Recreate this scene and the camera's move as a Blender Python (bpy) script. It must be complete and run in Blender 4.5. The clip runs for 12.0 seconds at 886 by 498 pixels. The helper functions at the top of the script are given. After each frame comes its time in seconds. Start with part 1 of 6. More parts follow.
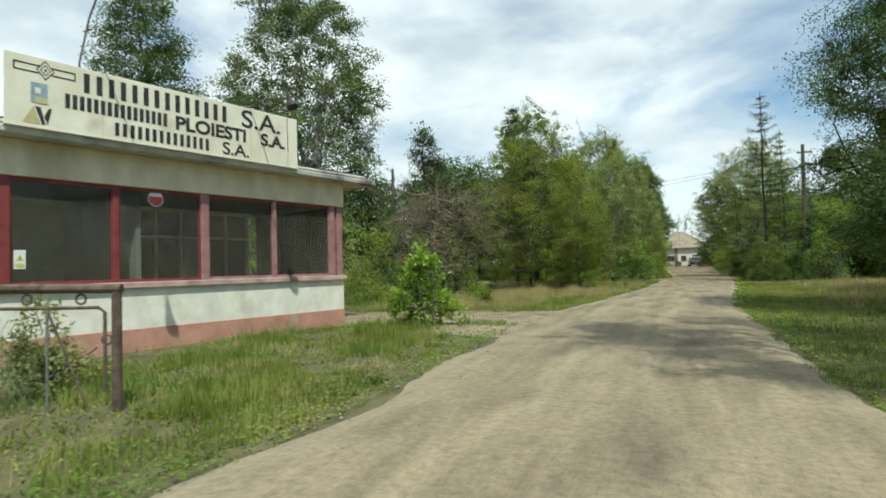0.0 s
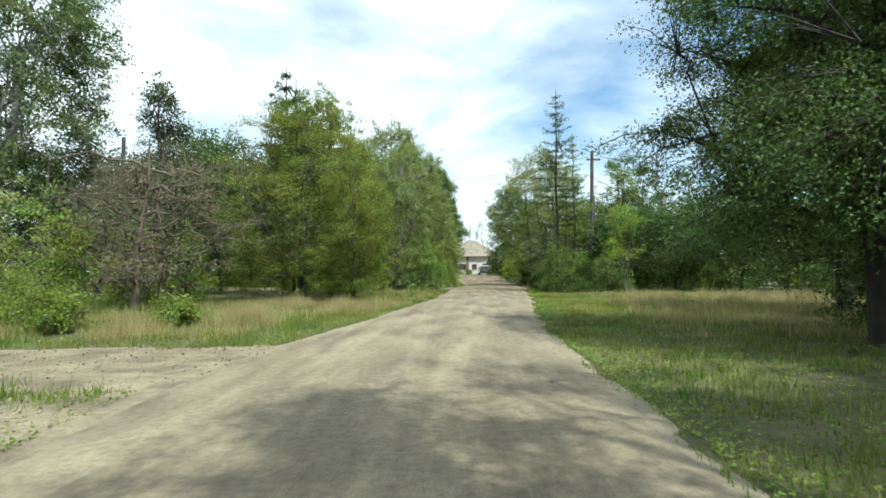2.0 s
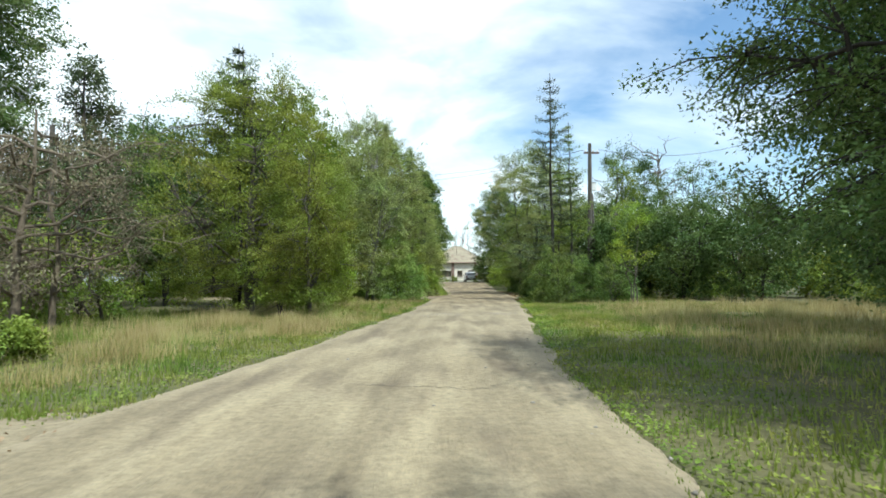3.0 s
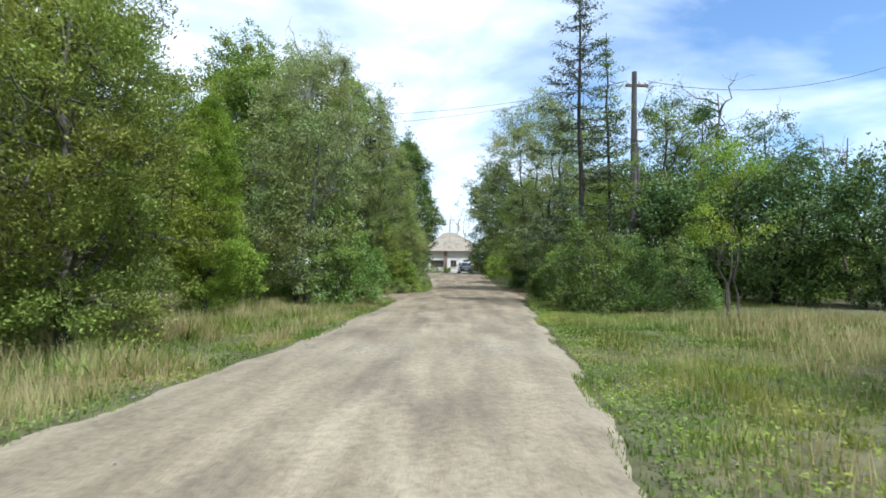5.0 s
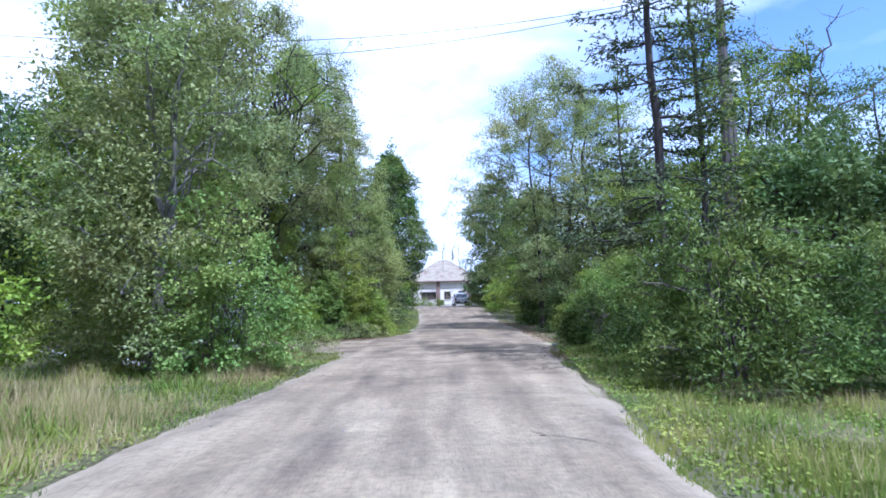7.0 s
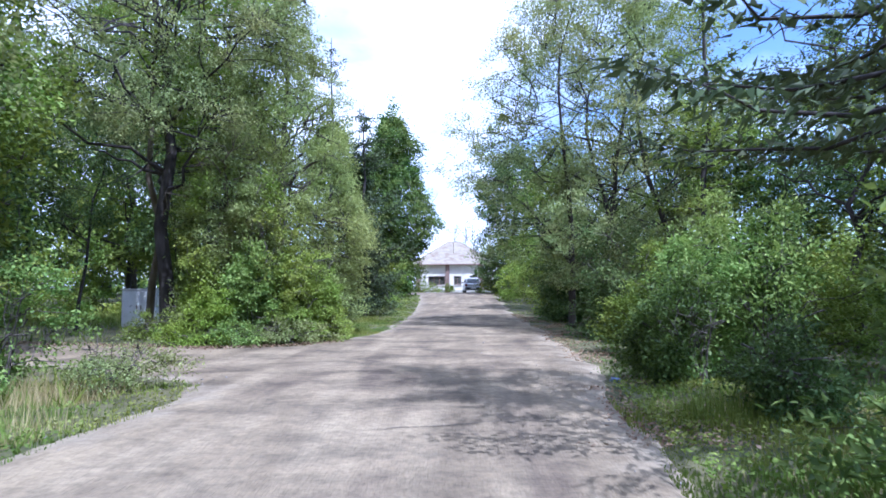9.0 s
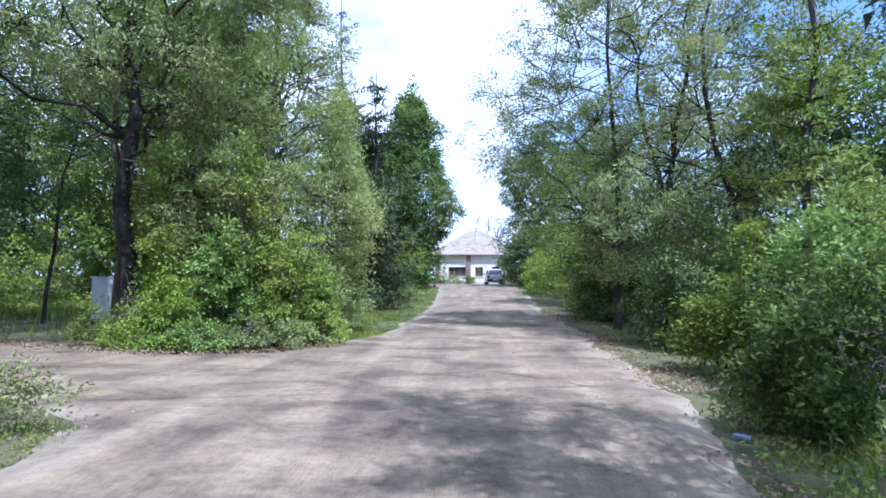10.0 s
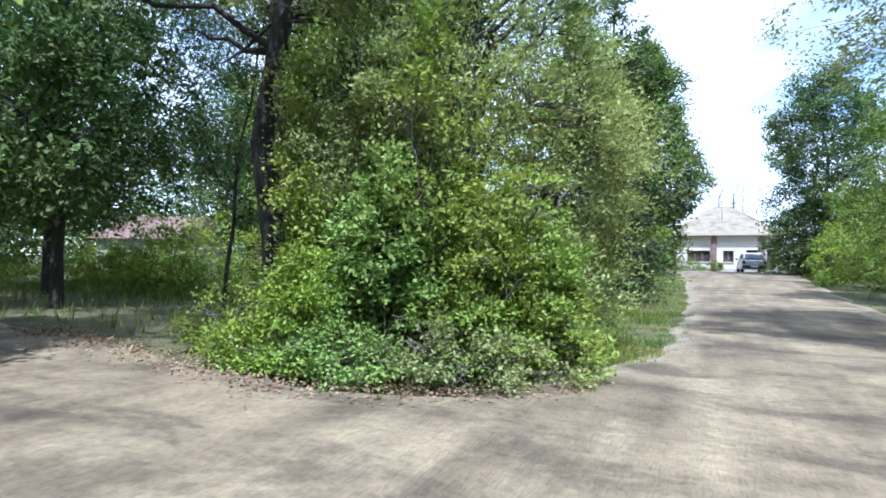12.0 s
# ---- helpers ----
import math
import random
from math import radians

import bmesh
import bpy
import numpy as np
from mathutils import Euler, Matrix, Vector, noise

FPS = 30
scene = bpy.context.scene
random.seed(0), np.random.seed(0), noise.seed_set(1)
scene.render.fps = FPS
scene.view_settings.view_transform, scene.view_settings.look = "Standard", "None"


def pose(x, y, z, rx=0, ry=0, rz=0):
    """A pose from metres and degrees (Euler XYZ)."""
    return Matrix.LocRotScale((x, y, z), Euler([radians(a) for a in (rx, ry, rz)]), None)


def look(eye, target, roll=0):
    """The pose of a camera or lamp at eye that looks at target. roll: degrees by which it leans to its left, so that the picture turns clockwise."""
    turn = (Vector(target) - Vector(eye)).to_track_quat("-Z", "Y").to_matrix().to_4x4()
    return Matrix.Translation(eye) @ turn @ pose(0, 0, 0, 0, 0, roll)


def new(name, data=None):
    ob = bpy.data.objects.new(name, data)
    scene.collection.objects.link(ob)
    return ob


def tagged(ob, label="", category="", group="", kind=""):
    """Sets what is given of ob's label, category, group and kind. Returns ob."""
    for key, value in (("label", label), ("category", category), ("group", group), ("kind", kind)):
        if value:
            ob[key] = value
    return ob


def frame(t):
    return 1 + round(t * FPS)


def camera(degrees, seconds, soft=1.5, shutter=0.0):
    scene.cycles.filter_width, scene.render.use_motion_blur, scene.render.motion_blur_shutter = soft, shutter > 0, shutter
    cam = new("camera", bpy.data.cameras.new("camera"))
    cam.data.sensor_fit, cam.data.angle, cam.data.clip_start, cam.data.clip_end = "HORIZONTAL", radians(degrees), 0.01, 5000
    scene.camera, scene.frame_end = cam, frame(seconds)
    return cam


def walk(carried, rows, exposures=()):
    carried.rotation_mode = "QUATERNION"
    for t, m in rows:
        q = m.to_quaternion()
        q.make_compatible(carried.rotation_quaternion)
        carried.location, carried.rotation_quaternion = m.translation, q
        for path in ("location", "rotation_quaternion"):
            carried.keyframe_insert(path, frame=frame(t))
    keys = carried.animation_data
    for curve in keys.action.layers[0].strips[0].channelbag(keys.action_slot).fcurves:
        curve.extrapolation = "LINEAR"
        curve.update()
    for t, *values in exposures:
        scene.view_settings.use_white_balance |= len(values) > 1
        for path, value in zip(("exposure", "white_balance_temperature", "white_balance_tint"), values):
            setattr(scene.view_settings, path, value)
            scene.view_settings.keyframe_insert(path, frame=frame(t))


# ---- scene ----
cam = camera(76.18, 12.0, soft=1.7, shutter=0.1)
# seconds, place, tilt, roll, heading
PATH = [
    (0, -1.319, 1.042, 1.308, 92.027, -1.573, 22.047),
    (0.5, -1.321, 2.918, 1.294, 90.011, -1.270, 14.613),
    (1, -1.359, 4.501, 1.245, 90.826, -0.173, 8.985),
    (1.5, -1.380, 6.287, 1.227, 91.917, -1.461, 4.590),
    (2, -1.342, 8.279, 1.227, 92.283, -0.296, 2.084),
    (2.5, -1.238, 10.455, 1.247, 93.249, -0.539, 1.313),
    (3, -1.129, 12.549, 1.243, 92.973, -0.490, 0.705),
    (3.2, -1.077, 13.460, 1.245, 93.199, -0.690, 0.694),
    (4.8, -0.266, 22.227, 1.251, 92.567, 0.063, 0.666),
    (5, -0.198, 23.278, 1.261, 92.006, 0.039, 0.654),
    (5.5, -0.082, 25.860, 1.277, 92.530, -0.348, 0.580),
    (6, -0.000, 28.000, 1.240, 91.065, 0.652, 0.600),
    (6.5, 0.105, 30.229, 1.197, 90.721, 0.091, 0.375),
    (7, 0.255, 32.281, 1.228, 95.315, -1.483, 0.252),
    (7.2, 0.295, 33.096, 1.250, 96.459, -0.343, 0.207),
    (8.8, 1.084, 38.843, 1.251, 94.258, -0.523, 1.901),
    (9, 1.073, 39.444, 1.262, 93.851, -0.442, 2.165),
    (9.5, 1.038, 40.941, 1.275, 93.376, 0.145, 2.927),
    (10, 0.999, 42.260, 1.286, 92.950, 0.281, 4.346),
    (10.5, 0.872, 43.652, 1.262, 92.440, 0.507, 7.674),
    (11, 0.556, 44.983, 1.239, 92.131, 0.923, 12.184),
    (11.5, -0.012, 46.330, 1.230, 92.111, 1.179, 18.281),
    (12, -0.784, 47.390, 1.145, 91.367, 0.736, 25.531),
]
walk(cam, [(t, pose(x, y, z, 0, 0, heading) @ pose(0, 0, 0, tilt) @ pose(0, 0, 0, 0, 0, roll)) for t, x, y, z, tilt, roll, heading in PATH],
     [(0, -0.18, 6120, -2), (0.5, -0.02, 5940, -2), (1.5, 0.2, 5800, -2), (3, 0.26, 5800, 0), (5, 0.28, 5380, 9), (6, 0.38, 5050, 16), (7, 0.58, 4680, 24), (9, 0.72, 4660, 25), (11, 0.76, 4760, 19), (12, 0.8, 4900, 14)])

# ---- light ----
SUN_TO = Vector((0.36, -0.46, 1.0)).normalized()  # from the ground towards the sun
world = bpy.data.worlds.new("summer_sky")
scene.world = world
world.use_nodes = True
wn, wl = world.node_tree.nodes, world.node_tree.links
wn.clear()
w_out = wn.new("ShaderNodeOutputWorld")
w_bg = wn.new("ShaderNodeBackground")
w_sky = wn.new("ShaderNodeTexSky")
w_sky.sky_type, w_sky.sun_disc = "NISHITA", False
w_sky.sun_elevation = math.asin(SUN_TO.z)
w_sky.sun_rotation = math.atan2(SUN_TO.x, SUN_TO.y)
w_sky.air_density, w_sky.dust_density, w_sky.ozone_density = 1.2, 0.4, 2.2
w_co = wn.new("ShaderNodeTexCoord")
w_map = wn.new("ShaderNodeMapping")
w_map.inputs["Scale"].default_value = (1.0, 1.0, 2.6)
w_map.inputs["Location"].default_value = (0.35, 0.2, 0.0)
w_n1 = wn.new("ShaderNodeTexNoise")
w_n1.inputs["Scale"].default_value, w_n1.inputs["Detail"].default_value = 2.1, 7.0
w_n1.inputs["Roughness"].default_value, w_n1.inputs["Distortion"].default_value = 0.52, 0.5
w_ramp = wn.new("ShaderNodeValToRGB")
w_ramp.color_ramp.elements[0].position, w_ramp.color_ramp.elements[0].color = 0.31, (0, 0, 0, 1)
w_ramp.color_ramp.elements[1].position, w_ramp.color_ramp.elements[1].color = 0.56, (1, 1, 1, 1)
w_mix = wn.new("ShaderNodeMixRGB")
w_n2 = wn.new("ShaderNodeTexNoise")  # thicker and thinner cloud
w_n2.inputs["Scale"].default_value, w_n2.inputs["Detail"].default_value = 3.4, 6.0
w_thick = wn.new("ShaderNodeValToRGB")
w_thick.color_ramp.elements[0].position, w_thick.color_ramp.elements[0].color = 0.34, (9.0, 9.7, 10.6, 1)
w_thick.color_ramp.elements[1].position, w_thick.color_ramp.elements[1].color = 0.58, (14.2, 14.3, 14.5, 1)
wl.new(w_map.outputs["Vector"], w_n2.inputs["Vector"])
wl.new(w_n2.outputs["Fac"], w_thick.inputs["Fac"])
wl.new(w_thick.outputs["Color"], w_mix.inputs["Color2"])
wl.new(w_co.outputs["Generated"], w_map.inputs["Vector"])
wl.new(w_map.outputs["Vector"], w_n1.inputs["Vector"])
w_sep = wn.new("ShaderNodeSeparateXYZ")
wl.new(w_co.outputs["Generated"], w_sep.inputs["Vector"])
w_side = wn.new("ShaderNodeMapRange")  # the cloud thins out towards the sun's side
w_side.inputs["From Min"].default_value, w_side.inputs["From Max"].default_value = 0.0, 0.6
w_side.inputs["To Min"].default_value, w_side.inputs["To Max"].default_value = 0.03, -0.13
wl.new(w_sep.outputs["X"], w_side.inputs["Value"])
w_cover = wn.new("ShaderNodeMath")
wl.new(w_n1.outputs["Fac"], w_cover.inputs[0])
wl.new(w_side.outputs["Result"], w_cover.inputs[1])
wl.new(w_cover.outputs[0], w_ramp.inputs["Fac"])
wl.new(w_ramp.outputs["Color"], w_mix.inputs["Fac"])
w_gain = wn.new("ShaderNodeVectorMath")
w_gain.operation = "SCALE"
w_gain.inputs["Scale"].default_value = 1.7
wl.new(w_sky.outputs["Color"], w_gain.inputs[0])
wl.new(w_gain.outputs["Vector"], w_mix.inputs["Color1"])
wl.new(w_mix.outputs["Color"], w_bg.inputs["Color"])
wl.new(w_bg.outputs["Background"], w_out.inputs["Surface"])
w_bg.inputs["Strength"].default_value = 0.086

sun_data = bpy.data.lights.new("sun", "SUN")
sun_data.energy, sun_data.angle, sun_data.color = 5.0, radians(0.6), (1.0, 0.95, 0.86)
sun = new("sun", sun_data)
sun.matrix_world = look(SUN_TO * 60, (0, 0, 0))


# ---- materials ----
def ramp_node(nodes, stops):
    node = nodes.new("ShaderNodeValToRGB")
    els = node.color_ramp.elements
    while len(els) < len(stops):
        els.new(0.5)
    for el, (p, c) in zip(els, stops):
        el.position, el.color = p, (*c, 1)
    return node


def surface(name, stops, scale=3.0, detail=6.0, rough=0.85, bump=0.3, bump_scale=30.0, metal=0.0, stain=None, stain_scale=0.6,
            stain_range=(0.5, 0.65), stretch=(1, 1, 1), space="Object", random_tint=0.0):
    """Two scales of colour variation, relief and optional stains."""
    m = bpy.data.materials.new(name)
    m.use_nodes = True
    n, l = m.node_tree.nodes, m.node_tree.links
    bsdf = n["Principled BSDF"]
    co = n.new("ShaderNodeTexCoord")
    mp = n.new("ShaderNodeMapping")
    mp.inputs["Scale"].default_value = stretch
    l.new(co.outputs[space], mp.inputs["Vector"])
    tex = n.new("ShaderNodeTexNoise")
    tex.inputs["Scale"].default_value, tex.inputs["Detail"].default_value = scale, detail
    tex.inputs["Roughness"].default_value = 0.6
    l.new(mp.outputs["Vector"], tex.inputs["Vector"])
    ramp = ramp_node(n, stops)
    l.new(tex.outputs["Fac"], ramp.inputs["Fac"])
    colour = ramp.outputs["Color"]
    if stain:
        t2 = n.new("ShaderNodeTexNoise")
        t2.inputs["Scale"].default_value, t2.inputs["Detail"].default_value = stain_scale, 5.0
        l.new(mp.outputs["Vector"], t2.inputs["Vector"])
        r2 = ramp_node(n, [(stain_range[0], (0, 0, 0)), (stain_range[1], (1, 1, 1))])
        l.new(t2.outputs["Fac"], r2.inputs["Fac"])
        mx = n.new("ShaderNodeMixRGB")
        mx.inputs["Color2"].default_value = (*stain, 1)
        l.new(r2.outputs["Color"], mx.inputs["Fac"])
        l.new(colour, mx.inputs["Color1"])
        colour = mx.outputs["Color"]
    if random_tint:
        info = n.new("ShaderNodeObjectInfo")
        hsv = n.new("ShaderNodeHueSaturation")
        rng = n.new("ShaderNodeMapRange")
        rng.inputs["To Min"].default_value, rng.inputs["To Max"].default_value = 1 - random_tint, 1 + random_tint
        l.new(info.outputs["Random"], rng.inputs["Value"])
        l.new(rng.outputs["Result"], hsv.inputs["Value"])
        l.new(colour, hsv.inputs["Color"])
        colour = hsv.outputs["Color"]
    l.new(colour, bsdf.inputs["Base Color"])
    bsdf.inputs["Roughness"].default_value, bsdf.inputs["Metallic"].default_value = rough, metal
    if bump:
        t3 = n.new("ShaderNodeTexNoise")
        t3.inputs["Scale"].default_value, t3.inputs["Detail"].default_value = bump_scale, 4.0
        l.new(mp.outputs["Vector"], t3.inputs["Vector"])
        bp = n.new("ShaderNodeBump")
        bp.inputs["Strength"].default_value, bp.inputs["Distance"].default_value = bump, 0.02
        l.new(t3.outputs["Fac"], bp.inputs["Height"])
        l.new(bp.outputs["Normal"], bsdf.inputs["Normal"])
    return m


def leaf_material(name, dark, mid, light, glow=0.3, rough=0.6, patch=0.85, shift=0.06):
    """Leaves: each differs a little, whole boughs differ more in tone and hue, and some light comes through them."""
    m = bpy.data.materials.new(name)
    m.use_nodes = True
    n, l = m.node_tree.nodes, m.node_tree.links
    bsdf = n["Principled BSDF"]
    geo = n.new("ShaderNodeNewGeometry")
    co = n.new("ShaderNodeTexCoord")
    tex = n.new("ShaderNodeTexNoise")
    tex.inputs["Scale"].default_value, tex.inputs["Detail"].default_value = 1.15, 3.0
    l.new(co.outputs["Object"], tex.inputs["Vector"])
    wide = n.new("ShaderNodeTexNoise")
    wide.inputs["Scale"].default_value, wide.inputs["Detail"].default_value = 0.55, 2.0
    l.new(co.outputs["Object"], wide.inputs["Vector"])
    sc = n.new("ShaderNodeMath")
    sc.operation = "MULTIPLY_ADD"
    sc.inputs[1].default_value, sc.inputs[2].default_value = 2 * patch, -patch + 0.26
    l.new(tex.outputs["Fac"], sc.inputs[0])
    ad = n.new("ShaderNodeMath")
    ad.operation = "MULTIPLY_ADD"
    ad.inputs[1].default_value = 0.5
    l.new(geo.outputs["Random Per Island"], ad.inputs[0])
    l.new(sc.outputs[0], ad.inputs[2])
    ramp = ramp_node(n, [(0.05, dark), (0.5, mid), (0.95, light)])
    l.new(ad.outputs[0], ramp.inputs["Fac"])
    hue = n.new("ShaderNodeMapRange")
    hue.inputs["From Min"].default_value, hue.inputs["From Max"].default_value = 0.3, 0.7
    hue.inputs["To Min"].default_value, hue.inputs["To Max"].default_value = 0.5 - shift / 2, 0.5 + shift / 2
    l.new(wide.outputs["Fac"], hue.inputs["Value"])
    turn = n.new("ShaderNodeHueSaturation")
    l.new(hue.outputs["Result"], turn.inputs["Hue"])
    l.new(ramp.outputs["Color"], turn.inputs["Color"])
    l.new(turn.outputs["Color"], bsdf.inputs["Base Color"])
    bsdf.inputs["Roughness"].default_value, bsdf.inputs["Specular IOR Level"].default_value = rough, 0.14
    tr = n.new("ShaderNodeBsdfTranslucent")
    hs = n.new("ShaderNodeHueSaturation")
    hs.inputs["Saturation"].default_value, hs.inputs["Value"].default_value = 1.1, 1.3
    l.new(turn.outputs["Color"], hs.inputs["Color"])
    l.new(hs.outputs["Color"], tr.inputs["Color"])
    mix = n.new("ShaderNodeMixShader")
    mix.inputs["Fac"].default_value = glow
    out = n["Material Output"]
    l.new(bsdf.outputs["BSDF"], mix.inputs[1])
    l.new(tr.outputs["BSDF"], mix.inputs[2])
    l.new(mix.outputs["Shader"], out.inputs["Surface"])
    return m


M = {}


def worn_road(name, stretch, along=True):
    """Dusty worn surface with long wheel marks, that turns to earth towards its crumbling edges."""
    m = surface(name, [(0.3, (0.19, 0.154, 0.094)), (0.5, (0.252, 0.208, 0.13)), (0.7, (0.32, 0.27, 0.172))], 1.6, 12, 0.94, 0.9, 46,
                stain=(0.125, 0.097, 0.063), stain_scale=1.5, stain_range=(0.5, 0.74), stretch=stretch)
    n, l = m.node_tree.nodes, m.node_tree.links
    bsdf = n["Principled BSDF"]
    old = bsdf.inputs["Base Color"].links[0].from_socket
    co = n.new("ShaderNodeTexCoord")
    fine = n.new("ShaderNodeTexNoise")
    fine.inputs["Scale"].default_value, fine.inputs["Detail"].default_value, fine.inputs["Roughness"].default_value = 11.0, 9.0, 0.8
    l.new(co.outputs["Object"], fine.inputs["Vector"])
    grit = ramp_node(n, [(0.3, (0.58, 0.57, 0.55)), (0.5, (1, 1, 1)), (0.68, (1.32, 1.31, 1.28))])
    l.new(fine.outputs["Fac"], grit.inputs["Fac"])
    mul = n.new("ShaderNodeMixRGB")
    mul.blend_type = "MULTIPLY"
    mul.inputs["Fac"].default_value = 1.0
    l.new(old, mul.inputs["Color1"])
    l.new(grit.outputs["Color"], mul.inputs["Color2"])
    way = n.new("ShaderNodeMapping")
    way.inputs["Scale"].default_value = (1.7, 0.06, 1.0) if along else (0.06, 1.7, 1.0)
    l.new(co.outputs["Object"], way.inputs["Vector"])
    track = n.new("ShaderNodeTexNoise")  # faint long wheel marks
    track.inputs["Scale"].default_value, track.inputs["Detail"].default_value = 1.3, 4.0
    l.new(way.outputs["Vector"], track.inputs["Vector"])
    marks = ramp_node(n, [(0.38, (0.87, 0.86, 0.85)), (0.52, (1, 1, 1)), (0.64, (1.12, 1.12, 1.11))])
    l.new(track.outputs["Fac"], marks.inputs["Fac"])
    wheel = n.new("ShaderNodeMixRGB")
    wheel.blend_type = "MULTIPLY"
    wheel.inputs["Fac"].default_value = 1.0
    l.new(mul.outputs["Color"], wheel.inputs["Color1"])
    l.new(marks.outputs["Color"], wheel.inputs["Color2"])
    # past the turn the crust is broken: ruddy earth between pale crumbling patches
    pos = n.new("ShaderNodeSeparateXYZ")
    l.new(co.outputs["Object"], pos.inputs["Vector"])
    far = n.new("ShaderNodeMapRange")
    far.inputs["From Min"].default_value, far.inputs["From Max"].default_value = 32.0, 48.0
    far.inputs["To Min"].default_value, far.inputs["To Max"].default_value = 0.15, 1.0
    l.new(pos.outputs["Y"], far.inputs["Value"])
    wide = n.new("ShaderNodeMapping")
    wide.inputs["Scale"].default_value = (0.7, 1.25, 1.0)
    l.new(co.outputs["Object"], wide.inputs["Vector"])
    crust = n.new("ShaderNodeTexNoise")
    crust.inputs["Scale"].default_value, crust.inputs["Detail"].default_value, crust.inputs["Roughness"].default_value = 1.1, 8.0, 0.68
    crust.inputs["Distortion"].default_value = 0.4
    l.new(wide.outputs["Vector"], crust.inputs["Vector"])
    shade = ramp_node(n, [(0.4, (0.49, 0.45, 0.42)), (0.475, (0.74, 0.69, 0.645)), (0.53, (0.86, 0.805, 0.75)), (0.61, (0.99, 0.93, 0.87))])
    l.new(crust.outputs["Fac"], shade.inputs["Fac"])
    broken = n.new("ShaderNodeMixRGB")
    broken.blend_type = "MULTIPLY"
    l.new(far.outputs["Result"], broken.inputs["Fac"])
    l.new(wheel.outputs["Color"], broken.inputs["Color1"])
    l.new(shade.outputs["Color"], broken.inputs["Color2"])
    at = n.new("ShaderNodeAttribute")
    at.attribute_name = "verge"
    spots = n.new("ShaderNodeTexNoise")
    spots.inputs["Scale"].default_value, spots.inputs["Detail"].default_value = 1.8, 8.0
    l.new(co.outputs["Object"], spots.inputs["Vector"])
    ad = n.new("ShaderNodeMath")
    ad.operation = "MULTIPLY_ADD"
    ad.inputs[1].default_value = 1.3
    l.new(spots.outputs["Fac"], ad.inputs[0])
    l.new(at.outputs["Fac"], ad.inputs[2])
    rm = ramp_node(n, [(0.0, (0, 0, 0)), (1.0, (1, 1, 1))])
    mr = n.new("ShaderNodeMapRange")
    mr.inputs["From Min"].default_value, mr.inputs["From Max"].default_value = 1.12, 1.52
    l.new(ad.outputs[0], mr.inputs["Value"])
    l.new(mr.outputs["Result"], rm.inputs["Fac"])
    earth = ramp_node(n, [(0.35, (0.23, 0.187, 0.118)), (0.6, (0.315, 0.26, 0.17)), (0.78, (0.17, 0.155, 0.08))])
    l.new(fine.outputs["Fac"], earth.inputs["Fac"])
    mx = n.new("ShaderNodeMixRGB")
    l.new(rm.outputs["Color"], mx.inputs["Fac"])
    l.new(broken.outputs["Color"], mx.inputs["Color1"])
    l.new(earth.outputs["Color"], mx.inputs["Color2"])
    l.new(mx.outputs["Color"], bsdf.inputs["Base Color"])
    return m


M["road"] = worn_road("worn_road", (1, 0.22, 1))
M["dirt"] = worn_road("pale_dirt", (1, 0.8, 1), False)
M["soil"] = surface("grassy_soil", [(0.3, (0.055, 0.052, 0.018)), (0.5, (0.098, 0.09, 0.034)), (0.7, (0.15, 0.133, 0.06))], 2.4, 10, 0.95, 1.0, 20,
                    stain=(0.075, 0.085, 0.03), stain_scale=0.6, stain_range=(0.5, 0.7))
M["bark"] = surface("grey_brown_bark", [(0.3, (0.045, 0.038, 0.03)), (0.55, (0.10, 0.085, 0.065)), (0.8, (0.19, 0.17, 0.14))], 6, 8, 0.95, 0.9, 26, stretch=(1, 1, 0.25))
M["bark_pale"] = surface("pale_bark", [(0.3, (0.16, 0.15, 0.13)), (0.55, (0.34, 0.32, 0.29)), (0.8, (0.50, 0.48, 0.44))], 5, 8, 0.9, 0.6, 22, stretch=(1, 1, 0.4),
                         stain=(0.07, 0.06, 0.05), stain_scale=2.0, stain_range=(0.6, 0.7))
M["bark_grey"] = surface("grey_smooth_bark", [(0.3, (0.09, 0.085, 0.07)), (0.55, (0.18, 0.17, 0.145)), (0.8, (0.29, 0.275, 0.24))], 5, 8, 0.9, 0.6, 22, stretch=(1, 1, 0.4))
M["bark_dark"] = surface("dark_bark", [(0.3, (0.02, 0.017, 0.014)), (0.6, (0.05, 0.042, 0.035)), (0.85, (0.10, 0.088, 0.075))], 6, 8, 0.95, 0.9, 26, stretch=(1, 1, 0.25))
M["dead_wood"] = surface("dry_grey_wood", [(0.3, (0.085, 0.064, 0.042)), (0.6, (0.17, 0.135, 0.092)), (0.85, (0.27, 0.23, 0.17))], 5, 6, 0.9, 0.5, 24, stretch=(1, 1, 0.3))
M["leaf"] = leaf_material("green_leaves", (0.075, 0.115, 0.018), (0.175, 0.235, 0.04), (0.32, 0.375, 0.08))
M["leaf_dark"] = leaf_material("dark_green_leaves", (0.04, 0.07, 0.02), (0.095, 0.145, 0.042), (0.19, 0.25, 0.08), glow=0.24)
M["leaf_bush"] = leaf_material("deep_green_bush_leaves", (0.035, 0.065, 0.016), (0.11, 0.165, 0.038), (0.27, 0.34, 0.09), glow=0.28, rough=0.45)
M["leaf_sapling"] = leaf_material("vivid_sapling_leaves", (0.11, 0.21, 0.03), (0.23, 0.365, 0.055), (0.38, 0.50, 0.10), glow=0.36)
M["leaf_fresh"] = leaf_material("fresh_green_leaves", (0.09, 0.16, 0.035), (0.195, 0.29, 0.068), (0.36, 0.44, 0.12))
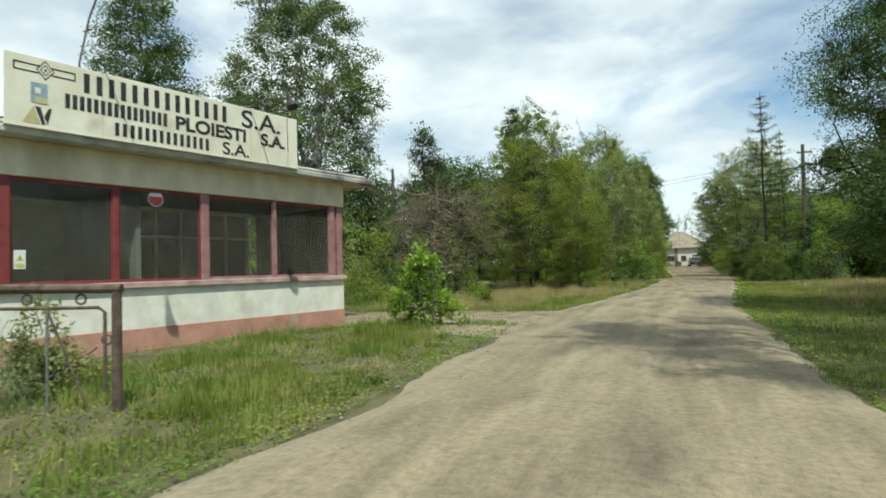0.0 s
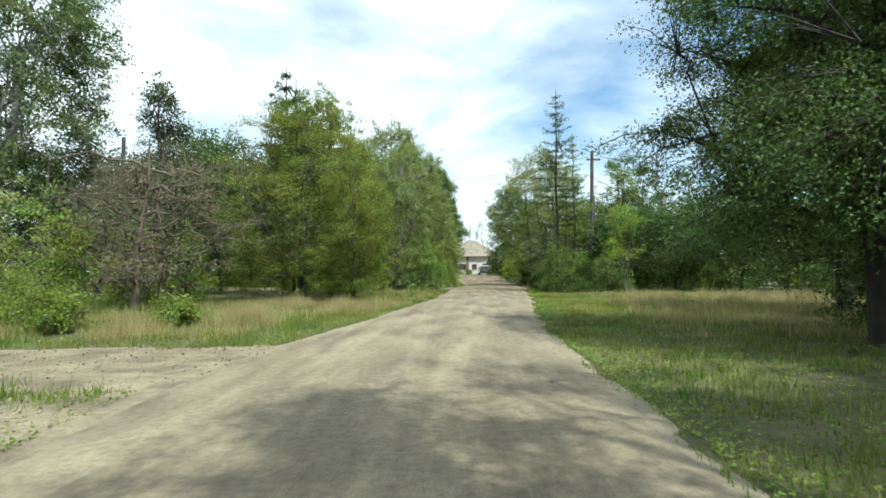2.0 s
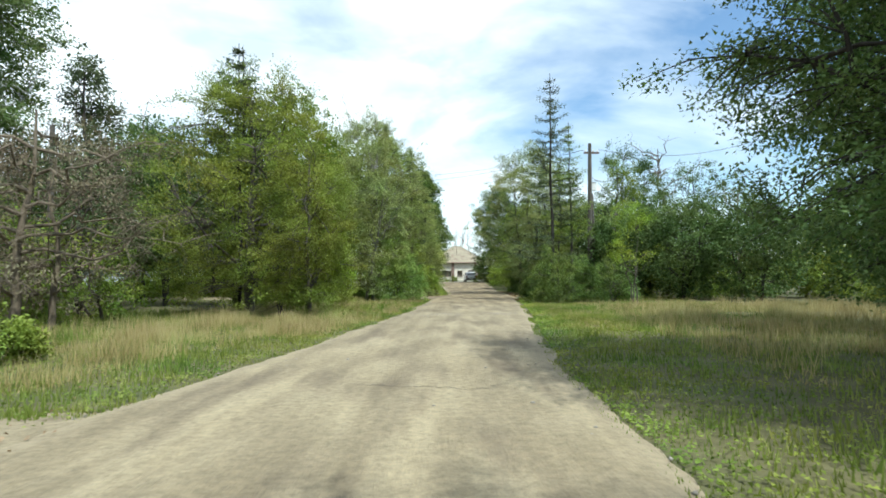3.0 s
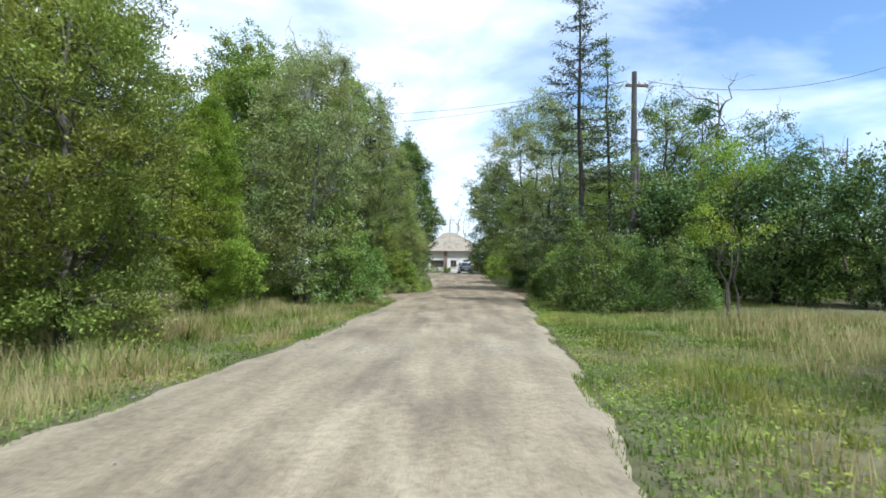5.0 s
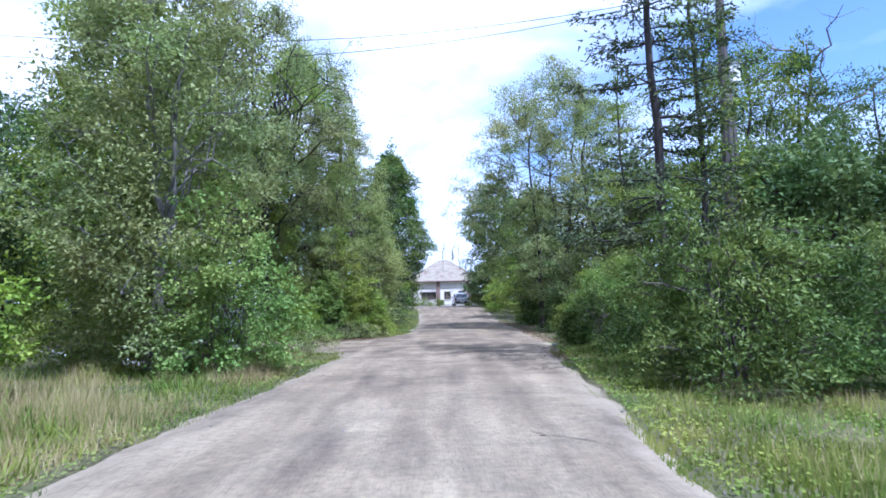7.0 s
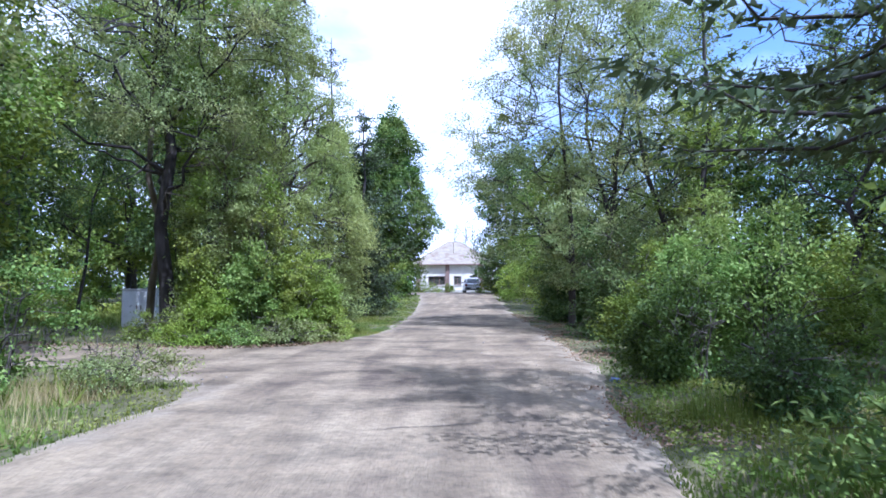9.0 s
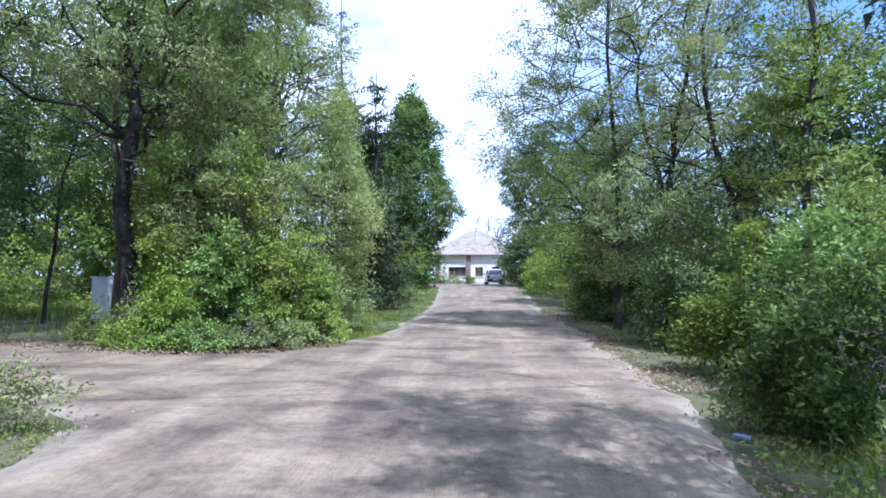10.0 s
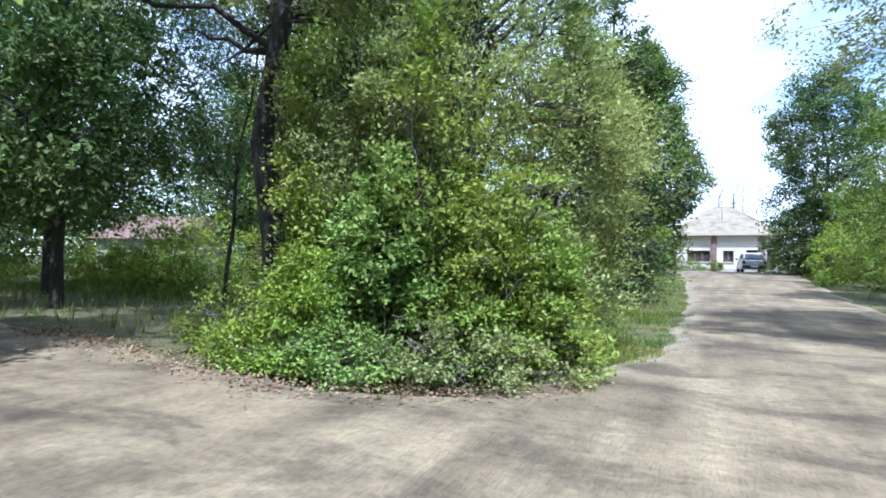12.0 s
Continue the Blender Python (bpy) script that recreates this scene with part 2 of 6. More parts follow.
M["leaf_bright"] = leaf_material("bright_green_leaves", (0.12, 0.18, 0.022), (0.24, 0.335, 0.045), (0.40, 0.48, 0.09))
M["leaf_yellow"] = leaf_material("yellowish_leaves", (0.12, 0.165, 0.025), (0.225, 0.30, 0.05), (0.38, 0.43, 0.09))
M["leaf_grey"] = leaf_material("grey_green_leaves", (0.115, 0.145, 0.045), (0.245, 0.28, 0.095), (0.41, 0.445, 0.18), glow=0.34)
M["leaf_poplar"] = leaf_material("poplar_leaves", (0.05, 0.08, 0.022), (0.12, 0.165, 0.05), (0.28, 0.32, 0.15), rough=0.4)
M["thuja"] = leaf_material("olive_juniper_sprays", (0.07, 0.095, 0.02), (0.19, 0.226, 0.042), (0.35, 0.39, 0.085), glow=0.24, shift=0.06)
M["thuja_bright"] = leaf_material("bright_arborvitae_sprays", (0.14, 0.175, 0.05), (0.285, 0.335, 0.1), (0.45, 0.49, 0.17), glow=0.3, shift=0.035)
M["thuja_vivid"] = leaf_material("vivid_arborvitae_sprays", (0.085, 0.125, 0.015), (0.215, 0.295, 0.034), (0.38, 0.455, 0.08), glow=0.26, shift=0.05)
M["spruce"] = leaf_material("dark_needles", (0.035, 0.05, 0.022), (0.075, 0.1, 0.04), (0.14, 0.165, 0.07), glow=0.12)
M["dry_leaf"] = leaf_material("dry_brown_twigs", (0.09, 0.072, 0.045), (0.18, 0.15, 0.09), (0.28, 0.25, 0.16), glow=0.15)
M["grass"] = leaf_material("grass_blades", (0.075, 0.115, 0.018), (0.165, 0.215, 0.04), (0.31, 0.325, 0.095), glow=0.28, patch=0.9)
M["dry_grass"] = leaf_material("dry_grass_blades", (0.22, 0.185, 0.075), (0.38, 0.32, 0.14), (0.53, 0.455, 0.23), glow=0.22, shift=0.03)
M["litter"] = leaf_material("fallen_leaves", (0.13, 0.085, 0.048), (0.25, 0.17, 0.1), (0.4, 0.3, 0.19), glow=0.1, shift=0.02)
M["flower"] = leaf_material("white_umbels", (0.55, 0.57, 0.48), (0.7, 0.72, 0.64), (0.8, 0.8, 0.75), glow=0.2, shift=0.0)


# ---- mesh helpers ----
def part(name, bm, material, parent=None, label="", m=None):
    me = bpy.data.meshes.new(name)
    bm.to_mesh(me)
    bm.free()
    me.materials.append(material)
    ob = new(name, me)
    if parent:
        ob.parent = parent
    if m is not None:
        ob.matrix_basis = m
    if label:
        ob["label"] = label
    return ob


def thing(name, m, label, category, group="", kind=""):
    ob = new(name)
    ob.empty_display_size = 0.3
    ob.matrix_basis = m
    return tagged(ob, label, category, group, kind)


def box(bm, x0, x1, y0, y1, z0, z1, bevel=0.0):
    r = bmesh.ops.create_cube(bm, size=1.0)
    vs = r["verts"]
    bmesh.ops.scale(bm, vec=(x1 - x0, y1 - y0, z1 - z0), verts=vs)
    bmesh.ops.translate(bm, vec=((x0 + x1) / 2, (y0 + y1) / 2, (z0 + z1) / 2), verts=vs)
    if bevel:
        es = list({e for v in vs for e in v.link_edges})
        bmesh.ops.bevel(bm, geom=es, offset=bevel, segments=1, affect="EDGES")
    return bm


def boxed(*args, **kw):
    return box(bmesh.new(), *args, **kw)


def tube(bm, pts, radii, sides=8, caps=True):
    """A round bar along pts."""
    pts = [Vector(p) for p in pts]
    rings = []
    for i, p in enumerate(pts):
        d = (pts[min(i + 1, len(pts) - 1)] - pts[max(i - 1, 0)]).normalized()
        a = d.orthogonal().normalized() if i == 0 else (a - d * a.dot(d)).normalized()
        b = d.cross(a)
        r = radii[i] if isinstance(radii, (list, tuple)) else radii
        rings.append([bm.verts.new(p + (a * math.cos(k * 2 * math.pi / sides) + b * math.sin(k * 2 * math.pi / sides)) * r) for k in range(sides)])
    for r0, r1 in zip(rings, rings[1:]):
        for k in range(sides):
            bm.faces.new((r0[k], r0[(k + 1) % sides], r1[(k + 1) % sides], r1[k]))
    if caps:
        bm.faces.new(rings[0][::-1])
        bm.faces.new(rings[-1])
    return bm


def fast_mesh(name, verts, quads=None, tris=None, smooth=False):
    """A mesh straight from arrays."""
    me = bpy.data.meshes.new(name)
    verts = np.ascontiguousarray(verts, dtype=np.float32)
    quads = np.zeros((0, 4), int) if quads is None else np.asarray(quads)
    tris = np.zeros((0, 3), int) if tris is None else np.asarray(tris)
    loops = np.concatenate([quads.ravel(), tris.ravel()]).astype(np.int32)
    starts = np.concatenate([np.arange(len(quads)) * 4, len(quads) * 4 + np.arange(len(tris)) * 3]).astype(np.int32)
    me.vertices.add(len(verts))
    me.vertices.foreach_set("co", verts.ravel())
    me.loops.add(len(loops))
    me.loops.foreach_set("vertex_index", loops)
    me.polygons.add(len(starts))
    me.polygons.foreach_set("loop_start", starts)
    if smooth:
        me.polygons.foreach_set("use_smooth", np.ones(len(starts), dtype=bool))
    me.update(calc_edges=True)
    me.validate()
    return me


def mesh_part(name, me, material, parent=None, label="", kind=""):
    me.materials.append(material)
    ob = new(name, me)
    if parent:
        ob.parent = parent
    if label:
        ob["label"] = label
    if kind:
        ob["kind"] = kind
    return ob


def unit(v):
    return v / (np.linalg.norm(v, axis=-1, keepdims=True) + 1e-9)


def sticks(a, b, ra, rb, sides=3):
    """Tapered bars from points a to points b, all at once."""
    d = unit(b - a)
    ref = np.where(np.abs(d[:, 2:3]) > 0.9, np.array([[1.0, 0, 0]]), np.array([[0, 0, 1.0]]))
    u = unit(np.cross(d, ref))
    v = np.cross(d, u)
    vs = []
    for base, r in ((a, ra), (b, rb)):
        for k in range(sides):
            c, s = math.cos(2 * math.pi * k / sides), math.sin(2 * math.pi * k / sides)
            vs.append(base + (u * c + v * s) * np.asarray(r)[:, None])
    vs = np.stack(vs, 1)
    n = len(a)
    off = (np.arange(n) * 2 * sides)[:, None]
    quads = np.concatenate([off + np.array([[k, (k + 1) % sides, sides + (k + 1) % sides, sides + k]]) for k in range(sides)])
    return vs.reshape(-1, 3), quads


def leaves(rng, pts, dirs, length, width, lift=0.12, whole=False):
    """Pointed leaves turned at random: one face each, or two where they are seen from near."""
    n = len(pts)
    d = unit(dirs)
    side = unit(np.cross(d, unit(rng.normal(size=(n, 3)) + np.array([0, 0, 1.6]))))
    up = np.cross(side, d)
    L = (length * rng.uniform(0.6, 1.3, n))[:, None]
    W = (width * rng.uniform(0.7, 1.3, n))[:, None]
    if whole:
        mid = pts + d * L * 0.42 + up * L * lift
        v = np.stack([pts, mid + side * W * 0.5, pts + d * L, mid - side * W * 0.5], 1).reshape(-1, 3)
        b = (np.arange(n) * 4)[:, None]
        return v, np.concatenate([b + np.array([[0, 1, 2]]), b + np.array([[0, 2, 3]])])
    mid = pts + d * L * 0.2 + up * L * lift
    v = np.stack([mid + side * W * 0.6, pts + d * L, mid - side * W * 0.6], 1).reshape(-1, 3)
    return v, np.arange(n * 3).reshape(n, 3)


def bent(a, b, rng, n=6, sag=0.0, wob=0.06):
    """A crooked way from a to b."""
    a, b = np.asarray(a, float), np.asarray(b, float)
    t = np.linspace(0, 1, n)[:, None]
    p = a + (b - a) * t
    w = rng.normal(size=(n, 3)) * wob * np.linalg.norm(b - a) * np.sin(t * math.pi)
    p += w
    p[:, 2] += sag * np.sin(t[:, 0] * math.pi)
    return p


class Wood:
    """Gathers trunk, limbs and twigs of one tree."""

    def __init__(self):
        self.v, self.q, self.n, self.nodes, self.rad = [], [], 0, [], []

    def add(self, v, q):
        self.v.append(v)
        self.q.append(q + self.n)
        self.n += len(v)

    def limb(self, pts, r0, r1, sides=6):
        r = np.linspace(r0, r1, len(pts))
        d = np.gradient(pts, axis=0)
        d = unit(d)
        ref = np.array([1.0, 0.0, 0.0]) if abs(d[0, 0]) < 0.8 else np.array([0, 1.0, 0])
        u = unit(np.cross(d, ref))
        w = np.cross(d, u)
        ang = np.arange(sides) * 2 * math.pi / sides
        v = pts[:, None] + (u[:, None] * np.cos(ang)[None, :, None] + w[:, None] * np.sin(ang)[None, :, None]) * r[:, None, None]
        m = len(pts)
        q = []
        for i in range(m - 1):
            for k in range(sides):
                q.append((i * sides + k, i * sides + (k + 1) % sides, (i + 1) * sides + (k + 1) % sides, (i + 1) * sides + k))
        self.add(v.reshape(-1, 3), np.array(q))
        self.nodes.append(pts)
        self.rad.append(r)

    def twigs_to(self, pts, r, keep=0.04):
        nodes = np.concatenate(self.nodes)
        best = np.zeros(len(pts), int)
        for s in range(0, len(pts), 400):
            c = pts[s:s + 400]
            dd = ((c[:, None] - nodes[None]) ** 2)
            dist = dd[..., 0] + dd[..., 1] + 1.6 * (dd[..., 2]) + 2.0 * np.maximum(nodes[None, :, 2] - c[:, None, 2], 0) ** 2
            best[s:s + 400] = dist.argmin(1)
        a = nodes[best]
        self.start = a
        mid = (a + pts) / 2 + np.array([0, 0, 1.0]) * (0.08 * np.linalg.norm(pts - a, axis=1))[:, None]
        n = len(pts)
        self.add(*sticks(a, mid, np.full(n, r), np.full(n, r * 0.7)))
        self.add(*sticks(mid, pts, np.full(n, r * 0.7), np.full(n, r * 0.25)))

    def build(self, name, material, parent, label=""):
        return mesh_part(name, fast_mesh(name, np.concatenate(self.v), np.concatenate(self.q), smooth=True), material, parent, label)


SEED = [100]


def rise(y):
    """The land climbs a little towards the house."""
    t = min(1.0, max(0.0, (y - 66) / 26))
    return 0.7 * t * t * (3 - 2 * t)


def crown_radius(shape, t):
    """Half-width of a crown at the height t (0 foot of the crown, 1 its top), as a share of its greatest."""
    if shape == "round":
        return np.sqrt(np.maximum(0.02, 1 - (2 * t - 0.9) ** 2 / 1.25))
    if shape == "column":
        return np.minimum(1, 1.6 * np.sqrt(np.maximum(t, 0) + 0.08)) * np.minimum(1, 1.35 * np.sqrt(np.maximum(0.01, 1 - t)))
    if shape == "cone":
        return np.minimum(1, 2.6 * np.sqrt(np.maximum(t, 0) + 0.10)) * np.maximum(0.03, (1 - t)) ** 0.62
    if shape == "bush":
        return np.sqrt(np.maximum(0.03, 1 - (np.maximum(t, 0) * 0.98) ** 2.2))
    return np.ones_like(t)


def tree(name, label, x, y, h, r, foot=0.25, shape="round", n=260, per=36, size=0.13, wide=0.5, leaf="leaf", bark="bark", trunk=0.14, lean=(0, 0),
         stems=1, limbs=14, spread=0.42, droop=0.0, gaps=0.42, shell=0.45, z=-0.03, stretch=(1, 1), category="tree", group="", limb_up=0.5, whole=False, inner=0.7, plume=0.15):
    """A tree or bush: trunk and limbs, twigs to each bough, many single leaves round the twigs' ends."""
    SEED[0] += 1
    rng = np.random.default_rng(SEED[0])
    ob = thing(name, pose(x, y, z + rise(y)), label, category, group)
    wood, arms = Wood(), Wood()
    zf = h * foot
    tops = []
    for s in range(stems):
        off = np.zeros(3) if stems == 1 else np.array([*(rng.normal(size=2) * r * 0.14), 0])
        top = np.array([lean[0], lean[1], h * 0.93]) if stems == 1 else np.array([*(np.clip(rng.normal(size=2), -1, 1) * r * 0.42), h * rng.uniform(0.6, 0.86)])
        tr = bent(off, top, rng, 9, wob=0.02)
        tr[0, 2] = -0.1
        wood.limb(tr, trunk, trunk * 0.15, 8)
        tops.append(tr)
    for i in range(limbs):
        tr = tops[i % stems]
        t0 = rng.uniform(max(0.12, foot * 0.8), 0.85)
        a = tr[int(t0 * 8)] + (tr[min(8, int(t0 * 8) + 1)] - tr[int(t0 * 8)]) * ((t0 * 8) % 1)
        ang = rng.uniform(0, 2 * math.pi) + i * 2.4
        t1 = min(0.97, (a[2] - zf) / (h - zf) + rng.uniform(0.05, 0.3) * limb_up * 2)
        rr = r * crown_radius(shape, np.array([max(t1, 0.02)]))[0] * rng.uniform(0.6, 0.95)
        b = np.array([lean[0] * t1 + math.cos(ang) * rr * stretch[0], lean[1] * t1 + math.sin(ang) * rr * stretch[1], zf + (h - zf) * max(t1, 0.02)])
        p = bent(a, b, rng, 7, sag=0.04 * h * (0.4 - droop), wob=0.05)
        arms.limb(p, trunk * 0.42 * (1.05 - t0), 0.012, 5)
        for _ in range(2):
            k = rng.integers(2, 6)
            c = p[k] + unit(rng.normal(size=3)) * rr * 0.4 + np.array([0, 0, 0.2 * rr])
            arms.limb(bent(p[k], c, rng, 4, wob=0.06), trunk * 0.16, 0.006, 4)
    # boughs
    m = int(n * 2.6)
    t = rng.beta(1.25, 1.25, m)
    if shape in ("cone", "bush"):
        t = rng.beta(1.0, 1.7, m)
    ang = rng.uniform(0, 2 * math.pi, m)
    base = r * crown_radius(shape, t)
    px, py = np.cos(ang), np.sin(ang)
    wob = np.array([noise.noise((float(a * 1.3 + SEED[0]), float(b * 1.3), float(c * h * 0.45))) for a, b, c in zip(px, py, t)])
    lump = 0.95 if shape == "bush" else 0.6 if shape == "round" else 0.42
    high = np.array([noise.noise((float(a * 1.7 + SEED[0] * 2.3), float(b * 1.7), float(d))) for a, b, d in zip(px * base, py * base, base * 0.6)])
    t = t * np.clip(1 + (0.55 if shape == "bush" else 0.2) * high, 0.5, 1.3) if shape in ("bush", "round") else t
    rad = base * (0.86 + lump * wob) * (shell + (1 - shell) * rng.uniform(0, 1, m)) ** 0.6
    pts = np.stack([lean[0] * t + px * rad * stretch[0], lean[1] * t + py * rad * stretch[1], zf + (h - zf) * t], 1)
    hole = np.array([noise.noise((float(p[0] * 0.55 + SEED[0] * 3.1), float(p[1] * 0.55), float(p[2] * 0.55))) for p in pts])
    pts = pts[np.argsort(-hole - 0.25 * rng.uniform(0, 1, m))][: int(m * (1 - gaps))]
    pts = pts[rng.permutation(len(pts))[:n]]
    pts = pts[pts[:, 2] > 0.08]
    shoots = rng.uniform(size=len(pts)) < (0.05 if shape in ("bush", "round") else 0.03)
    pts[shoots] *= rng.uniform(1.04, 1.17, (shoots.sum(), 1)) * np.array([[1, 1, 0.95]])
    arms.nodes = wood.nodes + arms.nodes
    arms.twigs_to(pts, max(0.006, trunk * 0.07))
    stem = wood.build("trunk" if stems == 1 else "stem_clump", M[bark], ob)
    if stems > 1:
        stem["kind"] = "stuff"
    arms.build("branchwork", M[bark], ob)["kind"] = "stuff"
    k = len(pts)
    cnt = max(8, int(per * 1.5))
    size = size * 0.8
    # coarse leafage deep inside, which closes the view through the crown
    ki = int(n * inner)
    pi = pts[rng.integers(0, k, ki)] * np.array([0.62, 0.62, 1.0]) * np.stack([rng.uniform(0.2, 1.15, ki)] * 2 + [np.ones(ki)], 1)
    ci = np.repeat(pi, 6, 0) + rng.normal(size=(ki * 6, 3)) * spread * 0.6
    ci[:, 2] = np.maximum(ci[:, 2], 0.05)
    vi, qi = leaves(rng, ci, rng.normal(size=(ki * 6, 3)) + np.array([0, 0, -0.4 * droop]), size * (1.0 if whole else 1.35), size * (1.0 if whole else 1.35) * max(wide, 0.4))
    c = np.repeat(pts, cnt, 0)
    sp = spread * np.repeat(rng.uniform(0.6, 1.25, k), cnt)[:, None]
    o = np.clip(rng.normal(size=(k * cnt, 3)), -1.7, 1.7) * np.array([1, 1, 0.62]) * 0.36
    back = arms.start - pts
    back *= np.minimum(1.0, 1.25 * spread / (np.linalg.norm(back, axis=1) + 1e-6))[:, None]
    lp = c + np.repeat(back, cnt, 0) * (rng.beta(1.0, 2.1, k * cnt) - 0.05)[:, None] + o * sp
    lp[:, 2] = np.maximum(lp[:, 2] - droop * np.abs(o[:, 0]) * sp[:, 0], 0.03)
    out = unit(np.stack([c[:, 0] - lean[0] * c[:, 2] / h, c[:, 1] - lean[1] * c[:, 2] / h, np.zeros(len(c))], 1))
    dirs = rng.normal(size=(k * cnt, 3)) * 0.8 + out * 0.5 + o * 0.6 + np.array([0, 0, plume - 1.4 * droop])
    v, q = leaves(rng, lp, dirs, size, size * wide, whole=whole)
    mesh_part("crown", fast_mesh("crown", np.concatenate([v, vi]), tris=np.concatenate([q, qi + len(v)])), M[leaf], ob, kind="stuff")
    return ob


def sparse_conifer(name, label, x, y, h, r, bare=0.35, whorls=16, arms=5, leaf="spruce", bark="bark_dark", trunk=0.15, dense=26, size=0.16, z=-0.03, drop=0.1, gaps=0.2,
                   category="tree"):
    """A thin, gappy conifer: whorls of arms along a straight trunk, with tufts of needles."""
    SEED[0] += 1
    rng = np.random.default_rng(SEED[0])
    ob = thing(name, pose(x, y, z + rise(y)), label, category)
    wood, arms_ = Wood(), Wood()
    tr = bent((0, 0, -0.1), (rng.normal() * 0.15, rng.normal() * 0.15, h), rng, 12, wob=0.006)
    wood.limb(tr, trunk, 0.015, 7)
    ends, dirs = [], []
    for i in range(whorls):
        t = bare + (1 - bare) * (i + rng.uniform(-0.3, 0.3)) / whorls
        a0 = rng.uniform(0, 6.28)
        p0 = np.array([np.interp(t, np.linspace(0, 1, 12), tr[:, k]) for k in range(3)])
        for j in range(arms):
            if rng.uniform() < gaps:
                continue
            ang = a0 + j * 6.283 / arms + rng.normal() * 0.25
            ln = r * (1 - (t - bare) / (1 - bare)) ** 0.8 * rng.uniform(0.55, 1.15) + 0.12
            e = p0 + np.array([math.cos(ang) * ln, math.sin(ang) * ln, ln * (0.28 - drop * 3 * (1 - t))])
            p = bent(p0, e, rng, 6, sag=-0.08 * ln, wob=0.03)
            arms_.limb(p, 0.012 + 0.018 * (1 - t), 0.004, 4)
            for s in np.linspace(0.25, 1, max(1, int(ln * 5))):
                q = np.array([np.interp(s, np.linspace(0, 1, 6), p[:, k]) for k in range(3)])
                ends.append(q)
                dirs.append(unit((e - p0)[None])[0])
    ends, dirs = np.array(ends), np.array(dirs)
    wood.build("trunk", M[bark], ob)
    arms_.build("branchwork", M[bark], ob)["kind"] = "stuff"
    dense = int(dense * 1.7)
    c = np.repeat(ends, dense, 0)
    d = np.repeat(dirs, dense, 0)
    lp = c + rng.normal(size=c.shape) * np.array([0.11, 0.11, 0.05])
    dd = d * 0.8 + rng.normal(size=c.shape) * 0.55 + np.array([0, 0, -0.35])
    v, q = leaves(rng, lp, dd, size, size * 0.28, lift=0.03)
    mesh_part("crown", fast_mesh("crown", v, tris=q), M[leaf], ob, kind="stuff")
    return ob


def dead_tree(name, label, x, y, h, r, trunk=0.1, limbs=9, twigs=5, z=-0.03, foot=0.4, bark="dead_wood", up=0.7, fine=0, category="tree"):
    """Bare limbs and twigs only."""
    SEED[0] += 1
    rng = np.random.default_rng(SEED[0])
    ob = thing(name, pose(x, y, z + rise(y)), label, category)
    wood, boughs = Wood(), Wood()
    tr = bent((0, 0, -0.1), (rng.normal() * r * 0.15, rng.normal() * r * 0.15, h * 0.9), rng, 9, wob=0.02)
    wood.limb(tr, trunk, trunk * 0.2, 7)
    fine_a, fine_b = [], []
    for i in range(limbs):
        t0 = rng.uniform(foot, 0.97)
        a = np.array([np.interp(t0, np.linspace(0, 1, 9), tr[:, k]) for k in range(3)])
        ang = i * 2.4 + rng.uniform(-0.5, 0.5)
        ln = r * rng.uniform(0.5, 1.0)
        e = a + np.array([math.cos(ang) * ln, math.sin(ang) * ln, ln * up * rng.uniform(0.4, 1.3)])
        p = bent(a, e, rng, 7, wob=0.07)
        boughs.limb(p, trunk * 0.4, 0.01, 5)
        for _ in range(twigs):
            k = rng.integers(2, 7)
            q = p[k] + unit(rng.normal(size=3) + np.array([0, 0, up])) * ln * rng.uniform(0.25, 0.6)
            tw = bent(p[k], q, rng, 4, wob=0.1)
            boughs.limb(tw, 0.014, 0.004, 3)
            for _ in range(fine):
                s = tw[rng.integers(1, 4)]
                fine_a.append(s)
                fine_b.append(s + rng.normal(size=3) * np.array([0.3, 0.3, 0.2]) + np.array([0, 0, -0.35 + 0.5 * up]))
    if fine_a:
        fa, fb = np.array(fine_a), np.array(fine_b)
        v, q = sticks(fa, fb, np.full(len(fa), 0.006), np.full(len(fa), 0.002))
        mesh_part("dry_spray", fast_mesh("dry_spray", v, q), M[bark], ob, kind="stuff")
    wood.build("trunk", M[bark], ob)
    boughs.build("branchwork", M[bark], ob)["kind"] = "stuff"
    return ob


# ---- ground, road, verges ----
LEFT_Y = [-15, 6, 12, 16, 20, 27, 34, 40, 46.2, 47.6, 52.4, 53.5, 56, 66, 72, 86, 91, 97]
LEFT_X = [-4.2, -4.2, -4.5, -4.8, -4.3, -3.5, -2.75, -2.6, -2.3, -2.9, -2.6, -2.0, -1.4, -1.45, -1.7, -2.6, -5.0, -9.0]
RIGHT_Y = [-15, 8, 20, 24, 31, 36, 41, 50, 56, 66, 84, 92, 97]
RIGHT_X = [0.25, 0.3, 0.4, 0.75, 1.5, 1.95, 2.35, 3.2, 3.4, 3.3, 3.8, 4.6, 7.0]


def road_left(y):
    return np.interp(y, LEFT_Y, LEFT_X)


def road_right(y):
    return np.interp(y, RIGHT_Y, RIGHT_X)


def nz(x, y, s, o=0.0):
    return noise.noise((x * s + o, y * s - o, o))


